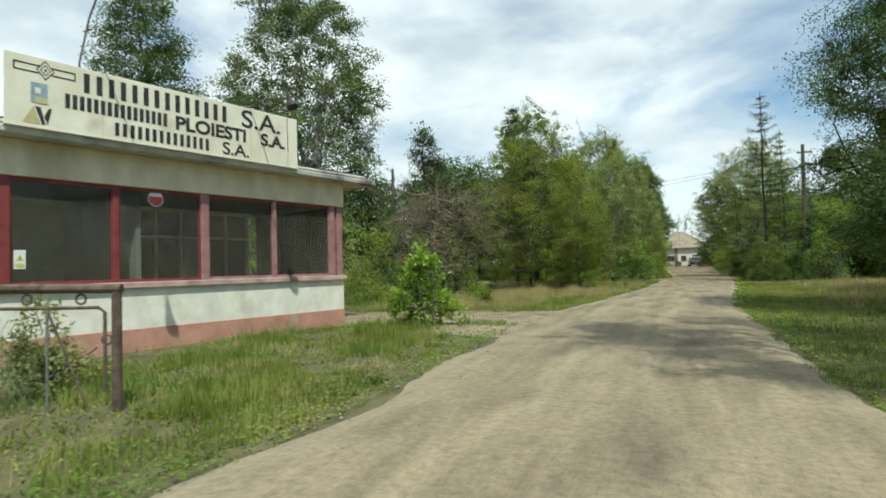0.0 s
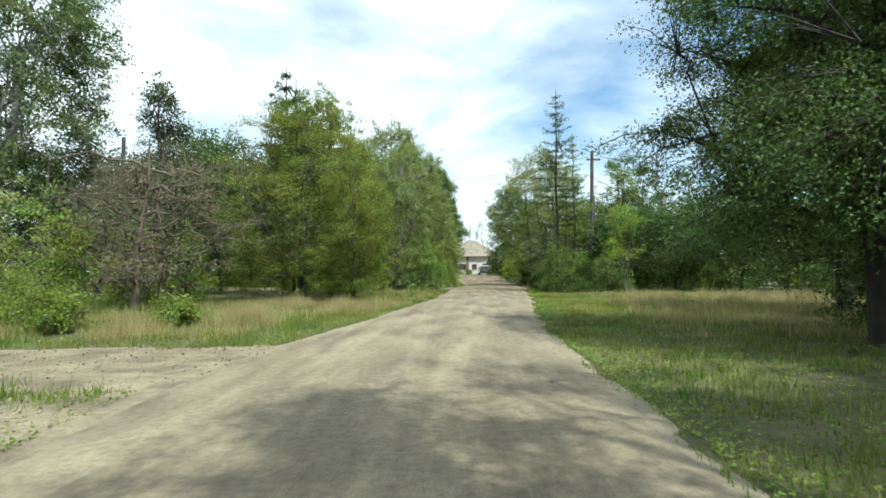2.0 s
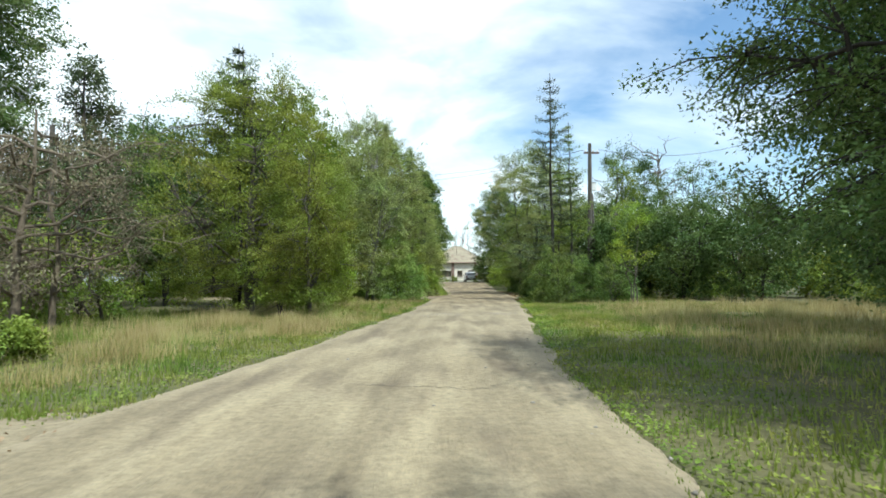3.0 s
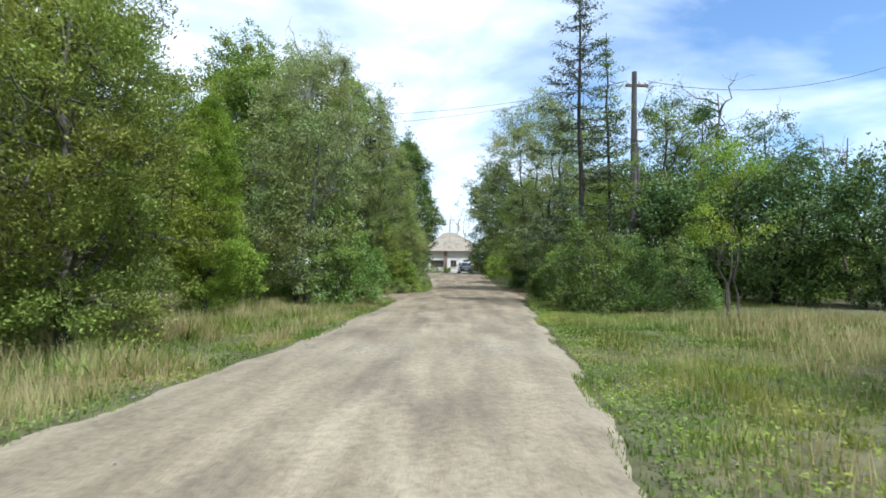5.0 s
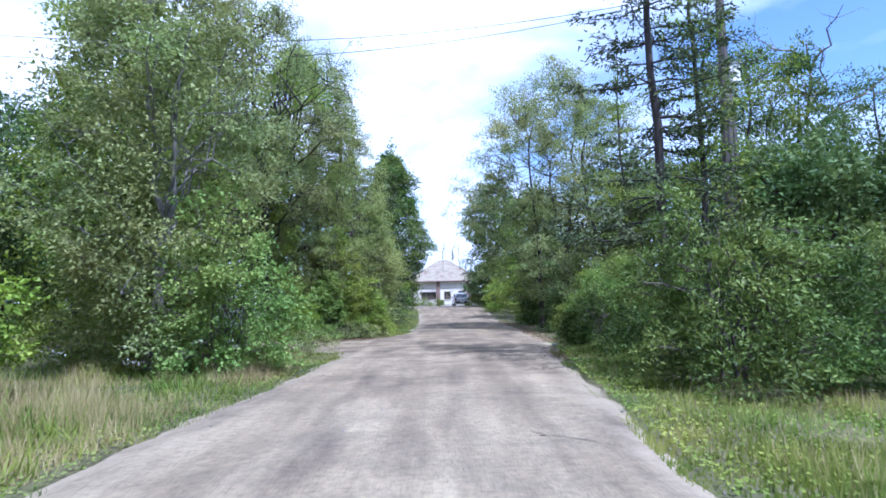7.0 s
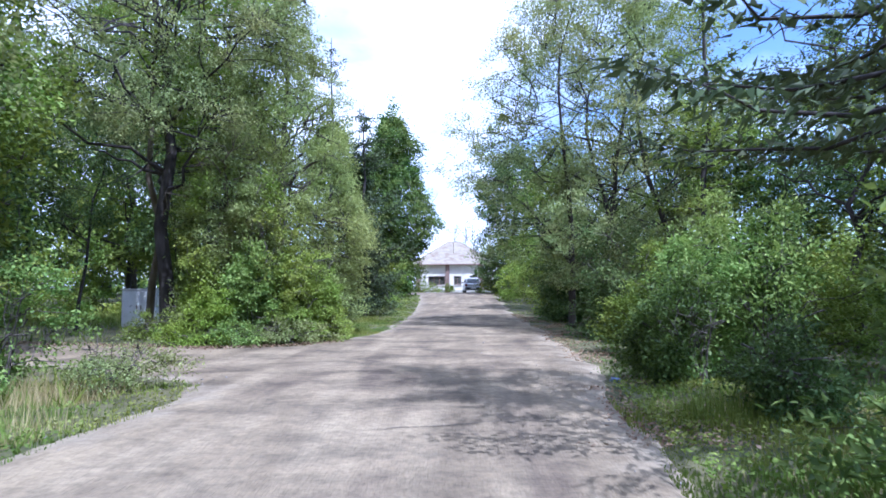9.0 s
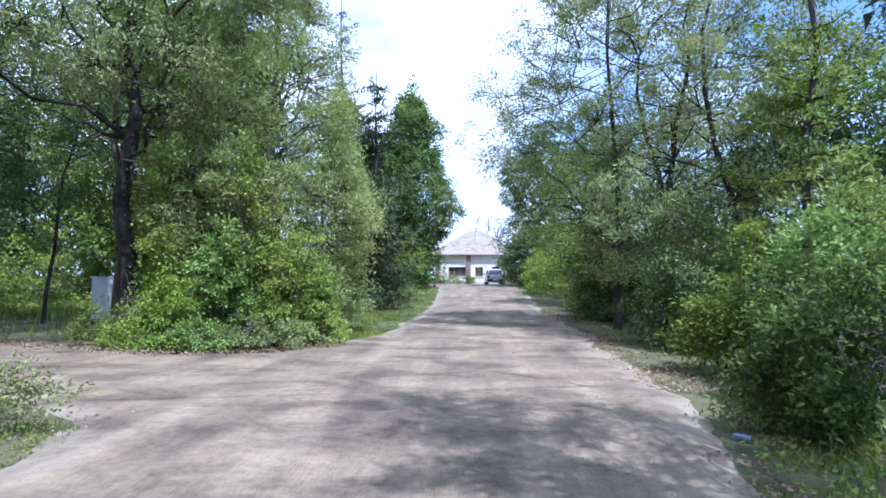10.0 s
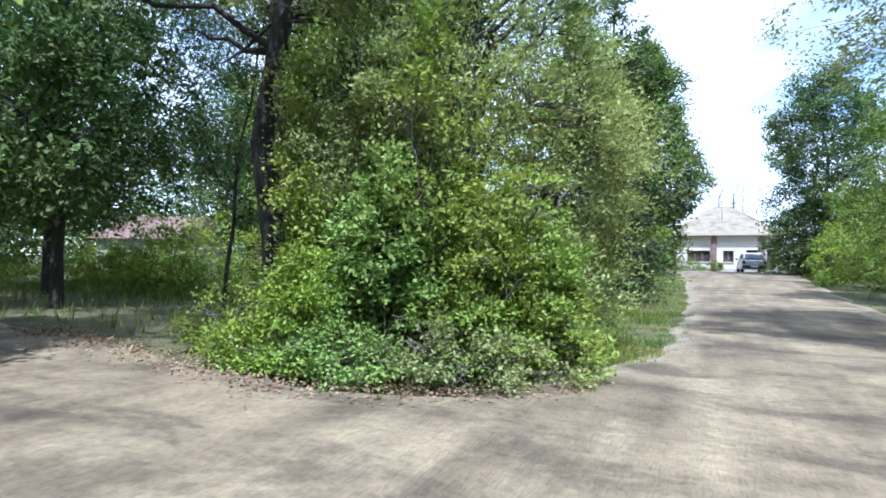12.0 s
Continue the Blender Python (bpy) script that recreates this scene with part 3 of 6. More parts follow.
def sheet(name, us, vs, place, material, label, kind="structure", category="ground", verge_of=None):
    """A surface over a grid of (u, v)."""
    verts = np.array([place(u, v) for u in us for v in vs])
    a, b = len(us), len(vs)
    i = np.arange((a - 1) * (b - 1))
    r, c = i // (b - 1), i % (b - 1)
    q = np.stack([r * b + c, (r + 1) * b + c, (r + 1) * b + c + 1, r * b + c + 1], 1)
    ob = mesh_part(name, fast_mesh(name, verts, q, smooth=True), material)
    if verge_of:
        at = ob.data.attributes.new("verge", "FLOAT", "POINT")
        at.data.foreach_set("value", np.array([verge_of(u, v) for u in us for v in vs], dtype=np.float32))
    return tagged(ob, label, category, "", kind)


def ground_height(x, y):
    near = max(0.0, 1 - max(abs(x) - 25, abs(y - 40) - 60, 0) / 40)
    z = -0.05 + 0.035 * nz(x, y, 0.45) + 0.02 * nz(x, y, 1.7, 5)
    if x < -7:
        z -= 0.07 * min(1, (-7 - x) / 2) * (1 if y < 20 else 0.3)
    return z * near - 0.05 * (1 - near) + rise(y)


gx = np.concatenate([[-2500, -800, -300, -120, -70], np.arange(-45, 30, 0.75), [45, 70, 120, 300, 800, 2500]])
gy = np.concatenate([[-2500, -600, -150, -50], np.arange(-18, 112, 0.75), [125, 150, 250, 600, 2500]])
sheet("ground", gx, gy, lambda x, y: (x, y, ground_height(x, y)), M["soil"], "uneven grassy soil with bare dry patches", category="ground")


def road_place(v, y):
    a, b = road_left(y), road_right(y)
    edge = max(0.0, abs(v) - 0.8) / 0.2
    j = 0.22 * nz(v * 3 if v else 0, y, 0.4, 2 + (9 if v > 0 else 0)) + 0.09 * nz(v, y, 1.6, 7 + (9 if v > 0 else 0)) + 0.07 * nz(v, y, 5.0, 3)
    x = (a + b) / 2 + v * ((b - a) / 2 + 0.12) + j * abs(v) ** 3
    z = 0.012 + 0.016 * nz(x, y, 0.8) + 0.008 * nz(x, y, 2.6, 4) - 0.085 * edge ** 1.6
    for px, py, pr, pd in POTHOLES:
        d = math.hypot(x - px, (y - py))
        if d < pr:
            z -= pd * (1 - (d / pr) ** 2)
    return x, y, z + rise(y)


POTHOLES = [(0.6, 33.4, 0.5, 0.03), (-0.35, 41.8, 0.55, 0.03), (-1.6, 13.2, 0.7, 0.03), (-2.9, 12.0, 0.5, 0.025), (-0.9, 16.5, 0.8, 0.03), (-1.0, 54.5, 0.9, 0.035),
            (1.6, 52.0, 0.8, 0.03), (0.4, 48.6, 0.7, 0.025), (2.0, 57.0, 0.9, 0.03), (0.6, 62.0, 1.0, 0.03), (-0.2, 22.0, 0.6, 0.02)]
sheet("road", np.concatenate([np.linspace(-1, -0.8, 5), np.linspace(-0.7, 0.7, 22), np.linspace(0.8, 1, 5)]), np.arange(-15, 97.2, 0.22), road_place, M["road"],
      "worn pale road with dust, patches and crumbling edges", category="road", verge_of=lambda v, y: 0.0 if v < 0 and 46.9 < y < 52.6 else abs(v) ** 3)



def road_top(x, y):
    """Height of the road's surface between its edges."""
    return 0.012 + 0.016 * nz(x, y, 0.8) + 0.008 * nz(x, y, 2.6, 4)


road = bpy.data.objects["road"]
M["crack"] = surface("dark_crack", [(0.3, (0.055, 0.047, 0.038)), (0.7, (0.10, 0.088, 0.07))], 9, 4, 0.95, 0.4, 40)
M["patch"] = surface("pale_road_patch", [(0.3, (0.18, 0.15, 0.11)), (0.7, (0.29, 0.25, 0.19))], 6, 6, 0.95, 0.8, 50)
CR = np.random.default_rng(61)
for x0, y0, x1, y1, w in ((-0.75, 41.9, 0.25, 41.5, 0.03), (1.0, 37.6, 1.5, 37.2, 0.018), (1.3, 36.2, 1.5, 34.6, 0.014), (-1.4, 35.2, -0.2, 35.6, 0.012),
                          (0.6, 50.6, 2.4, 49.0, 0.02), (-1.2, 26.0, 0.4, 25.7, 0.014), (-2.4, 19.2, -0.6, 18.9, 0.014), (0.2, 44.5, 1.9, 44.9, 0.015)):
    n_ = 14
    xs = np.linspace(x0, x1, n_) + CR.normal(0, 0.035, n_)
    ys = np.linspace(y0, y1, n_) + CR.normal(0, 0.03, n_)
    wd_ = 0.55 * w * CR.uniform(0.3, 1.3, n_)
    wd_[0] = wd_[-1] = 0.002
    vv = np.array([(x, y + s * k, road_top(x, y + s * k) + 0.005) for x, y, k in zip(xs, ys, wd_) for s in (-1, 1)])
    qq = np.array([(2 * i, 2 * i + 2, 2 * i + 3, 2 * i + 1) for i in range(n_ - 1)])
    mesh_part("crack", fast_mesh("crack", vv, qq), M["crack"], road)
pr_ = np.random.default_rng(62)
pv, pq = [], []
for i in range(420):
    x, y = pr_.uniform(-2.5, 1.2), 32.0 + pr_.normal(0, 0.42)
    if nz(x, y, 1.3, 21) < -0.05:
        continue
    r_ = pr_.uniform(0.015, 0.06)
    k_ = 6
    ring = [(x + r_ * pr_.uniform(0.6, 1.2) * math.cos(a), y + r_ * pr_.uniform(0.5, 1.0) * math.sin(a), road_top(x, y) - 0.004) for a in np.linspace(0, 5.24, k_)]
    n0 = len(pv)
    pv += ring + [(x, y, road_top(x, y) + r_ * 0.28)]
    pq += [(n0 + j, n0 + (j + 1) % k_, n0 + k_) for j in range(k_)]
mesh_part("broken_stones", fast_mesh("broken_stones", np.array(pv), tris=np.array(pq)), M["patch"], road, "pale broken stones of a mended strip", "stuff")

NEAR_X, NEAR_E = [-26, -14, -9, -5, -3.5, -1.8], [51.2, 50.7, 50.0, 48.6, 47.7, 46.7]
FAR_X, FAR_E = [-26, -14, -9, -6, -4.2, -3, -1.8], [54.6, 53.4, 52.6, 51.9, 51.6, 51.9, 52.8]


def side_place(x, v):
    a, b = np.interp(x, NEAR_X, NEAR_E), np.interp(x, FAR_X, FAR_E)
    edge = max(0.0, abs(v) - 0.75) / 0.25
    y = (a + b) / 2 + v * ((b - a) / 2 + 0.1) + (0.2 * nz(x, v, 0.8, 3) + 0.1 * nz(x, v, 2.5, 8)) * abs(v) ** 3
    z = 0.006 + 0.014 * nz(x, y, 0.8) + 0.008 * nz(x, y, 2.6, 4) - 0.075 * edge ** 1.6 - (0.05 if x > -1.95 else 0)
    return x, y, z


sheet("side_road", np.arange(-26, -1.55, 0.25), np.linspace(-1, 1, 25), side_place, M["road"], "dusty side road branching off under the trees", category="road", verge_of=lambda x, v: 0.0 if x > -2.6 else abs(v) ** 3)


def yard_place(x, v):
    a, b = np.interp(x, [-14, -9, -4.2], [13.9, 13.7, 11.4]), np.interp(x, [-14, -9, -4.2], [18.2, 17.6, 18.6])
    edge = max(0.0, abs(v) - 0.6) / 0.4
    y = (a + b) / 2 + v * ((b - a) / 2 + 0.2) + (0.3 * nz(x, v, 0.7, 13) + 0.15 * nz(x, v, 2.1, 6)) * abs(v)
    return x, y, -0.004 + 0.02 * nz(x, y, 0.9, 3) + 0.01 * nz(x, y, 3, 4) - 0.10 * edge ** 1.5 - 0.06 * max(0, (-9 - x) / 5) - 0.1 * min(1, max(0, (x + 4.35) / 0.3))


sheet("dirt_path", np.arange(-14, -3.6, 0.25), np.linspace(-1, 1, 21), yard_place, M["dirt"], "bare dirt turn-off beside the road", category="path", verge_of=lambda x, v: abs(v) ** 2)


def blades(name, label, pts, hgt, material, width=0.014, lean=0.35, seed=1, curl=True):
    """Grass: a bent two-step blade at each point."""
    rng = np.random.default_rng(seed)
    n = len(pts)
    ang = rng.uniform(0, 6.283, n)
    s = np.stack([np.cos(ang), np.sin(ang), np.zeros(n)], 1)
    a2 = rng.uniform(0, 6.283, n)
    ld = np.stack([np.cos(a2), np.sin(a2), np.zeros(n)], 1) * (hgt * lean * rng.uniform(0.2, 1.3, n))[:, None]
    w = (width * rng.uniform(0.6, 1.4, n))[:, None]
    up = np.array([0, 0, 1.0])
    v = np.stack([pts - s * w, pts + s * w, pts + up * hgt[:, None] + ld], 1).reshape(-1, 3)
    tris = np.arange(n * 3).reshape(n, 3)
    ob = mesh_part(name, fast_mesh(name, v, tris=tris), material)
    return tagged(ob, label, "grass", "", "stuff")


def strip_points(n, side, y0, y1, d0, d1, seed, power=1.5, clump=0.55, thresh=-0.1):
    """Places beside the road, denser at its edge and in clumps."""
    rng = np.random.default_rng(seed)
    y = rng.uniform(y0, y1, n * 2)
    d = d0 + (d1 - d0) * rng.uniform(0, 1, n * 2) ** power
    x = road_left(y) - d if side < 0 else road_right(y) + d
    keep = np.array([nz(float(a), float(b), clump, seed) + 0.5 * nz(float(a), float(b), clump * 4, seed) > thresh for a, b in zip(x, y)])
    x, y = x[keep][:n], y[keep][:n]
    bad = (y > 46.2) & (y < 53) & (x < -1.5) & (y > np.interp(x, NEAR_X, NEAR_E)) & (y < np.interp(x, FAR_X, FAR_E))
    wave = np.array([nz(float(a), 0.0, 0.7, 4) + 0.5 * nz(float(a), float(b), 2.3, 9) for a, b in zip(x, y)])
    yard = (x < -4.2) & (y > 14.1 + 0.9 * wave) & (y < 17.4 + 1.1 * wave) & (np.random.default_rng(seed + 1).uniform(size=len(x)) > 0.06)
    bu = (x - BOOTH[0]) * math.cos(BOOTH[2]) - (y - BOOTH[1]) * math.sin(BOOTH[2])
    bv = (x - BOOTH[0]) * math.sin(BOOTH[2]) + (y - BOOTH[1]) * math.cos(BOOTH[2])
    inside = (bu < 0.06) & (bu > -4.2) & (bv < 0.1) & (bv > -7.7)
    ok = ~(bad | yard | inside)
    x, y = x[ok], y[ok]
    z = np.array([ground_height(float(a), float(b)) for a, b in zip(x, y)]) - 0.01
    return np.stack([x, y, z], 1)


BOOTH = (-9.55, 14.17, 0.256)  # foot of the far front corner, heading of the front
GR = np.random.default_rng(5)


def verge(name, label, n, side, y0, y1, d0, d1, h0, h1, material, seed, width=0.013, power=1.4, clump=0.55, thresh=-0.1, lean=0.35):
    p = strip_points(int(n * 1.1), side, y0, y1, d0, d1, seed, power, clump, thresh)
    hh = GR.uniform(h0 * 0.7, h1 * 1.1, len(p)) * (0.75 + 0.95 * np.array([nz(float(a), float(b), 0.9, 2) for a, b in p[:, :2]]))
    hh *= np.clip(0.4 + np.abs(p[:, 0] - np.where(side < 0, road_left(p[:, 1]), road_right(p[:, 1]))) * 0.8, 0.35, 1)
    return blades(name, label, p, np.maximum(hh, 0.03), material, width, lean, seed)


verge("verge_grass", "short green grass with worn gaps beside the road", 40000, 1, 3, 30, -0.15, 9, 0.06, 0.20, M["grass"], 11, 0.009, thresh=-0.5)
verge("verge_grass", "green grass tufts beside the road", 38000, 1, 28, 46, -0.15, 4.5, 0.05, 0.2, M["grass"], 12, 0.008, thresh=-1.5)
verge("verge_grass", "low patchy grass behind the road edge", 22000, 1, 29, 47, 0.8, 9, 0.05, 0.2, M["grass"], 24, 0.009, power=0.9, thresh=-1.5)
verge("verge_grass", "thin grass under overhanging trees", 6000, 1, 46, 96, 0.0, 2.6, 0.04, 0.16, M["grass"], 13, 0.009)
verge("verge_grass", "trampled green grass in front of the gatehouse", 36000, -1, 2, 18, 0.35, 9, 0.04, 0.17, M["grass"], 14, 0.009, thresh=-0.02)
verge("verge_grass", "taller grass and weeds in front of the gatehouse", 12000, -1, 5, 14.5, 1.2, 5.2, 0.14, 0.38, M["grass"], 27, 0.008, power=1.0, thresh=0.12, clump=0.8)
verge("dry_grass", "dry straw between the weeds by the gatehouse", 9000, -1, 3, 15.5, 0.5, 6.5, 0.05, 0.2, M["dry_grass"], 28, 0.005, power=1.0, thresh=0.0, clump=0.9)
verge("verge_grass", "lush green grass strip along the road", 30000, -1, 17.5, 47, -0.15, 7, 0.08, 0.27, M["grass"], 15, 0.008, thresh=-0.4)
verge("verge_grass", "green grass strip below the arborvitae", 14000, -1, 60, 95, 0.0, 3.0, 0.06, 0.22, M["grass"], 16, 0.010, thresh=-0.3)
verge("verge_grass", "tufts of green grass at the junction thicket's foot", 9000, -1, 53.4, 62, -0.25, 1.8, 0.05, 0.2, M["grass"], 26, 0.008, thresh=-0.1, clump=1.2)
verge("dry_grass", "tall dry blond grass behind the green verge", 24000, -1, 19, 42, 1.5, 7.5, 0.2, 0.5, M["dry_grass"], 17, 0.006, power=1.0, thresh=-0.1)
verge("dry_grass", "tall dry blond grass in the meadow", 26000, 1, 19, 38, 2.6, 15, 0.2, 0.5, M["dry_grass"], 18, 0.008, power=0.9, thresh=-0.1)
verge("dry_grass", "dry grass stems among the weeds", 30000, -1, 24, 46.5, 0.25, 4.2, 0.1, 0.42, M["dry_grass"], 19, 0.005, power=1.0, thresh=0.0)
verge("dry_grass", "dry grass stems at the bush's foot", 9000, 1, 26, 46, 0.2, 4.5, 0.06, 0.28, M["dry_grass"], 20, 0.005, power=1.0)
verge("verge_grass", "rough grass at the wood's edge", 20000, -1, 16.5, 36, 5.0, 15, 0.08, 0.34, M["grass"], 25, 0.011, power=1.0, thresh=-0.5)
verge("weeds", "broad-leaved weeds between the grass", 5000, -1, 30, 47.5, 0.3, 4.0, 0.15, 0.4, M["leaf"], 21, 0.016, power=1.0, thresh=0.1, lean=0.8)
verge("weeds", "broad-leaved weeds along the road edge", 11000, 1, 26, 48, 0.2, 3.0, 0.05, 0.16, M["leaf"], 22, 0.013, power=1.0, thresh=0.1, lean=0.9)
verge("weeds", "broad-leaved weeds in front of the gatehouse", 4000, -1, 3, 16, 1.0, 6.0, 0.04, 0.14, M["leaf"], 23, 0.014, power=1.0, thresh=0.15, lean=0.9)


def scatter(name, label, pts, material, size, seed, category="leaf litter"):
    rng = np.random.default_rng(seed)
    d = rng.normal(size=pts.shape) * np.array([1, 1, 0.15])
    v, q = leaves(rng, pts + np.array([0, 0, 0.018]), d, size, size * 0.6, lift=0.1)
    return tagged(mesh_part(name, fast_mesh(name, v, tris=q), material), label, category, "", "stuff")


p = strip_points(7000, 1, 44, 66, -0.7, 0.9, 31, 1.0)
scatter("fallen_leaves", "brown fallen leaves along the road edge", p + np.array([0, 0, 0.03]), M["litter"], 0.05, 32)
lr = np.random.default_rng(33)
lx = lr.uniform(-11, -1.8, 2600)
ly = np.interp(lx, FAR_X, FAR_E) + lr.normal(-0.12, 0.25, 2600)
scatter("fallen_leaves", "brown fallen leaves at the bushes' foot", np.stack([lx, ly, np.full(2600, 0.0)], 1), M["litter"], 0.05, 34)

for sd, y0, y1, n_, sg in ((1, 3, 47, 42000, 51), (-1, 3, 47, 42000, 53), (-1, 52, 70, 6000, 55)):
    p = strip_points(n_, sd, y0, y1, 0.05, 6.5, sg, 1.6, thresh=-1.6)
    p[:, 2] += np.random.default_rng(sg).uniform(0.0, 0.09, len(p))
    scatter("ground_cover", "low leafy weeds and clover on the verge", p, M["leaf"] if sd > 0 else M["grass"], 0.045, sg + 1, "weeds")

dr_ = np.random.default_rng(63)
dx, dy = dr_.uniform(-11, -4.3, 700), dr_.normal(16.1, 0.9, 700)
scatter("fallen_leaves", "dry leaves and twigs on the dirt turn-off", np.stack([dx, dy, np.full(700, 0.005)], 1), M["litter"], 0.05, 64)
wr = np.random.default_rng(57)
wx, wy = wr.uniform(-28, -8.5, 26000), wr.uniform(53.5, 72, 26000)
ok = (wy > np.interp(wx, FAR_X, FAR_E) + 0.3) & ((wy > 59.5 + wr.normal(0, 0.8, 26000)) | (wr.uniform(size=26000) < 0.1))  # bare earth under the old tree
wp = np.stack([wx[ok], wy[ok], [ground_height(float(a), float(b)) for a, b in zip(wx[ok], wy[ok])]], 1)
blades("clearing_grass", "green grass of the small clearing in the wood", wp, wr.uniform(0.1, 0.4, len(wp)), M["grass"], 0.018, 0.4, 58)

# loose stones along both edges
M["stone"] = surface("pale_stone", [(0.3, (0.15, 0.135, 0.11)), (0.7, (0.32, 0.29, 0.25))], 8, 5, 0.9, 0.4, 30)
sr = np.random.default_rng(40)
sv, sq, sn = [], [], 0
for i in range(700):
    y = sr.uniform(4, 70)
    e = sr.uniform() < 0.5
    x = (road_left(y) if e else road_right(y)) + sr.normal(0, 0.3) * (1 if sr.uniform() < 0.75 else 4)
    s = sr.uniform(0.006, 0.026) * (1.7 if sr.uniform() < 0.04 else 1)
    o = np.array([[1, 0, 0], [0, 1, 0], [-1, 0, 0], [0, -1, 0], [0, 0, 0.7], [0, 0, -0.7]]) * s * sr.uniform(0.6, 1.4, (6, 3))
    sv.append(o + np.array([x, y, 0.012 if road_left(y) + 0.3 < x < road_right(y) - 0.3 else -0.015]))
    for a, b in ((0, 1), (1, 2), (2, 3), (3, 0)):
        sq += [(sn + a, sn + b, sn + 4), (sn + b, sn + a, sn + 5)]
    sn += 6
tagged(mesh_part("gravel", fast_mesh("gravel", np.concatenate(sv), tris=np.array(sq)), M["stone"]), "loose pale stones strewn along the road", "gravel", "", "stuff")

# ---- gatehouse ----
M["plaster"] = surface("white_plaster", [(0.3, (0.62, 0.59, 0.48)), (0.6, (0.80, 0.77, 0.655)), (0.8, (0.84, 0.815, 0.72))], 2.5, 7, 0.9, 0.25, 40,
                       stain=(0.52, 0.46, 0.36), stain_scale=0.9, stain_range=(0.62, 0.8))
M["beam"] = surface("stained_cream_concrete", [(0.3, (0.56, 0.48, 0.32)), (0.6, (0.74, 0.65, 0.455)), (0.8, (0.80, 0.72, 0.53))], 2.0, 7, 0.9, 0.3, 30,
                    stain=(0.44, 0.36, 0.235), stain_scale=0.8, stain_range=(0.56, 0.8), stretch=(1, 1, 0.5))
M["pink"] = surface("faded_red_paint", [(0.3, (0.38, 0.185, 0.13)), (0.6, (0.50, 0.265, 0.19)), (0.8, (0.57, 0.34, 0.25))], 2.2, 7, 0.9, 0.3, 30,
                    stain=(0.42, 0.33, 0.28), stain_scale=1.6, stain_range=(0.6, 0.72))
M["sill"] = surface("pinkish_sill_paint", [(0.3, (0.40, 0.26, 0.23)), (0.7, (0.56, 0.41, 0.37))], 3, 6, 0.8, 0.25, 30, stain=(0.30, 0.22, 0.18), stain_scale=2.0)
M["red_frame"] = surface("red_frame_paint", [(0.3, (0.14, 0.022, 0.022)), (0.65, (0.23, 0.045, 0.042)), (0.85, (0.33, 0.14, 0.125))], 4, 7, 0.6, 0.2, 40)
M["pink_frame"] = surface("weathered_pink_paint", [(0.3, (0.23, 0.10, 0.095)), (0.6, (0.36, 0.19, 0.178)), (0.85, (0.52, 0.38, 0.35))], 4, 7, 0.75, 0.2, 40)
M["slab"] = surface("grey_roof_concrete", [(0.3, (0.36, 0.345, 0.295)), (0.6, (0.53, 0.51, 0.44)), (0.85, (0.64, 0.62, 0.55))], 3, 7, 0.95, 0.5, 30,
                    stain=(0.12, 0.115, 0.10), stain_scale=1.5, stain_range=(0.55, 0.7))
M["felt"] = surface("roofing_felt", [(0.3, (0.03, 0.03, 0.03)), (0.7, (0.08, 0.08, 0.075))], 5, 5, 0.95, 0.5, 30)
M["sign"] = surface("cream_sheet_metal", [(0.3, (0.66, 0.61, 0.45)), (0.6, (0.79, 0.745, 0.59)), (0.8, (0.83, 0.80, 0.66))], 1.5, 6, 0.55, 0.08, 20,
                    stain=(0.55, 0.48, 0.34), stain_scale=1.2, stain_range=(0.62, 0.8))
M["black"] = surface("black_lettering", [(0.3, (0.012, 0.012, 0.012)), (0.7, (0.035, 0.034, 0.032))], 8, 4, 0.6, 0.1, 30)
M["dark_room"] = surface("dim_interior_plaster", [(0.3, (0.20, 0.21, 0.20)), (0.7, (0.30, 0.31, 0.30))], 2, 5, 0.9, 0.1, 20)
M["iron"] = surface("rusty_iron", [(0.3, (0.07, 0.045, 0.03)), (0.55, (0.14, 0.10, 0.075)), (0.8, (0.22, 0.17, 0.13))], 9, 7, 0.75, 0.4, 50, metal=0.35)
M["wire"] = surface("dull_zinc_wire", [(0.3, (0.20, 0.19, 0.18)), (0.7, (0.34, 0.33, 0.31))], 12, 4, 0.5, 0.1, 30, metal=0.7)
M["blue"] = surface("faded_blue_paint", [(0.3, (0.20, 0.28, 0.33)), (0.7, (0.34, 0.42, 0.46))], 8, 4, 0.7, 0.1, 30)
M["yellow"] = surface("yellow_paint", [(0.3, (0.55, 0.50, 0.08)), (0.7, (0.70, 0.64, 0.14))], 8, 4, 0.6, 0.1, 30)
M["ochre"] = surface("pale_ochre_paint", [(0.3, (0.45, 0.38, 0.17)), (0.7, (0.55, 0.48, 0.25))], 8, 4, 0.7, 0.1, 30)
M["white"] = surface("white_film", [(0.3, (0.68, 0.68, 0.66)), (0.7, (0.8, 0.8, 0.78))], 8, 4, 0.5, 0.05, 30)
M["red"] = surface("red_print", [(0.3, (0.42, 0.05, 0.05)), (0.7, (0.55, 0.10, 0.09))], 8, 4, 0.5, 0.05, 30)


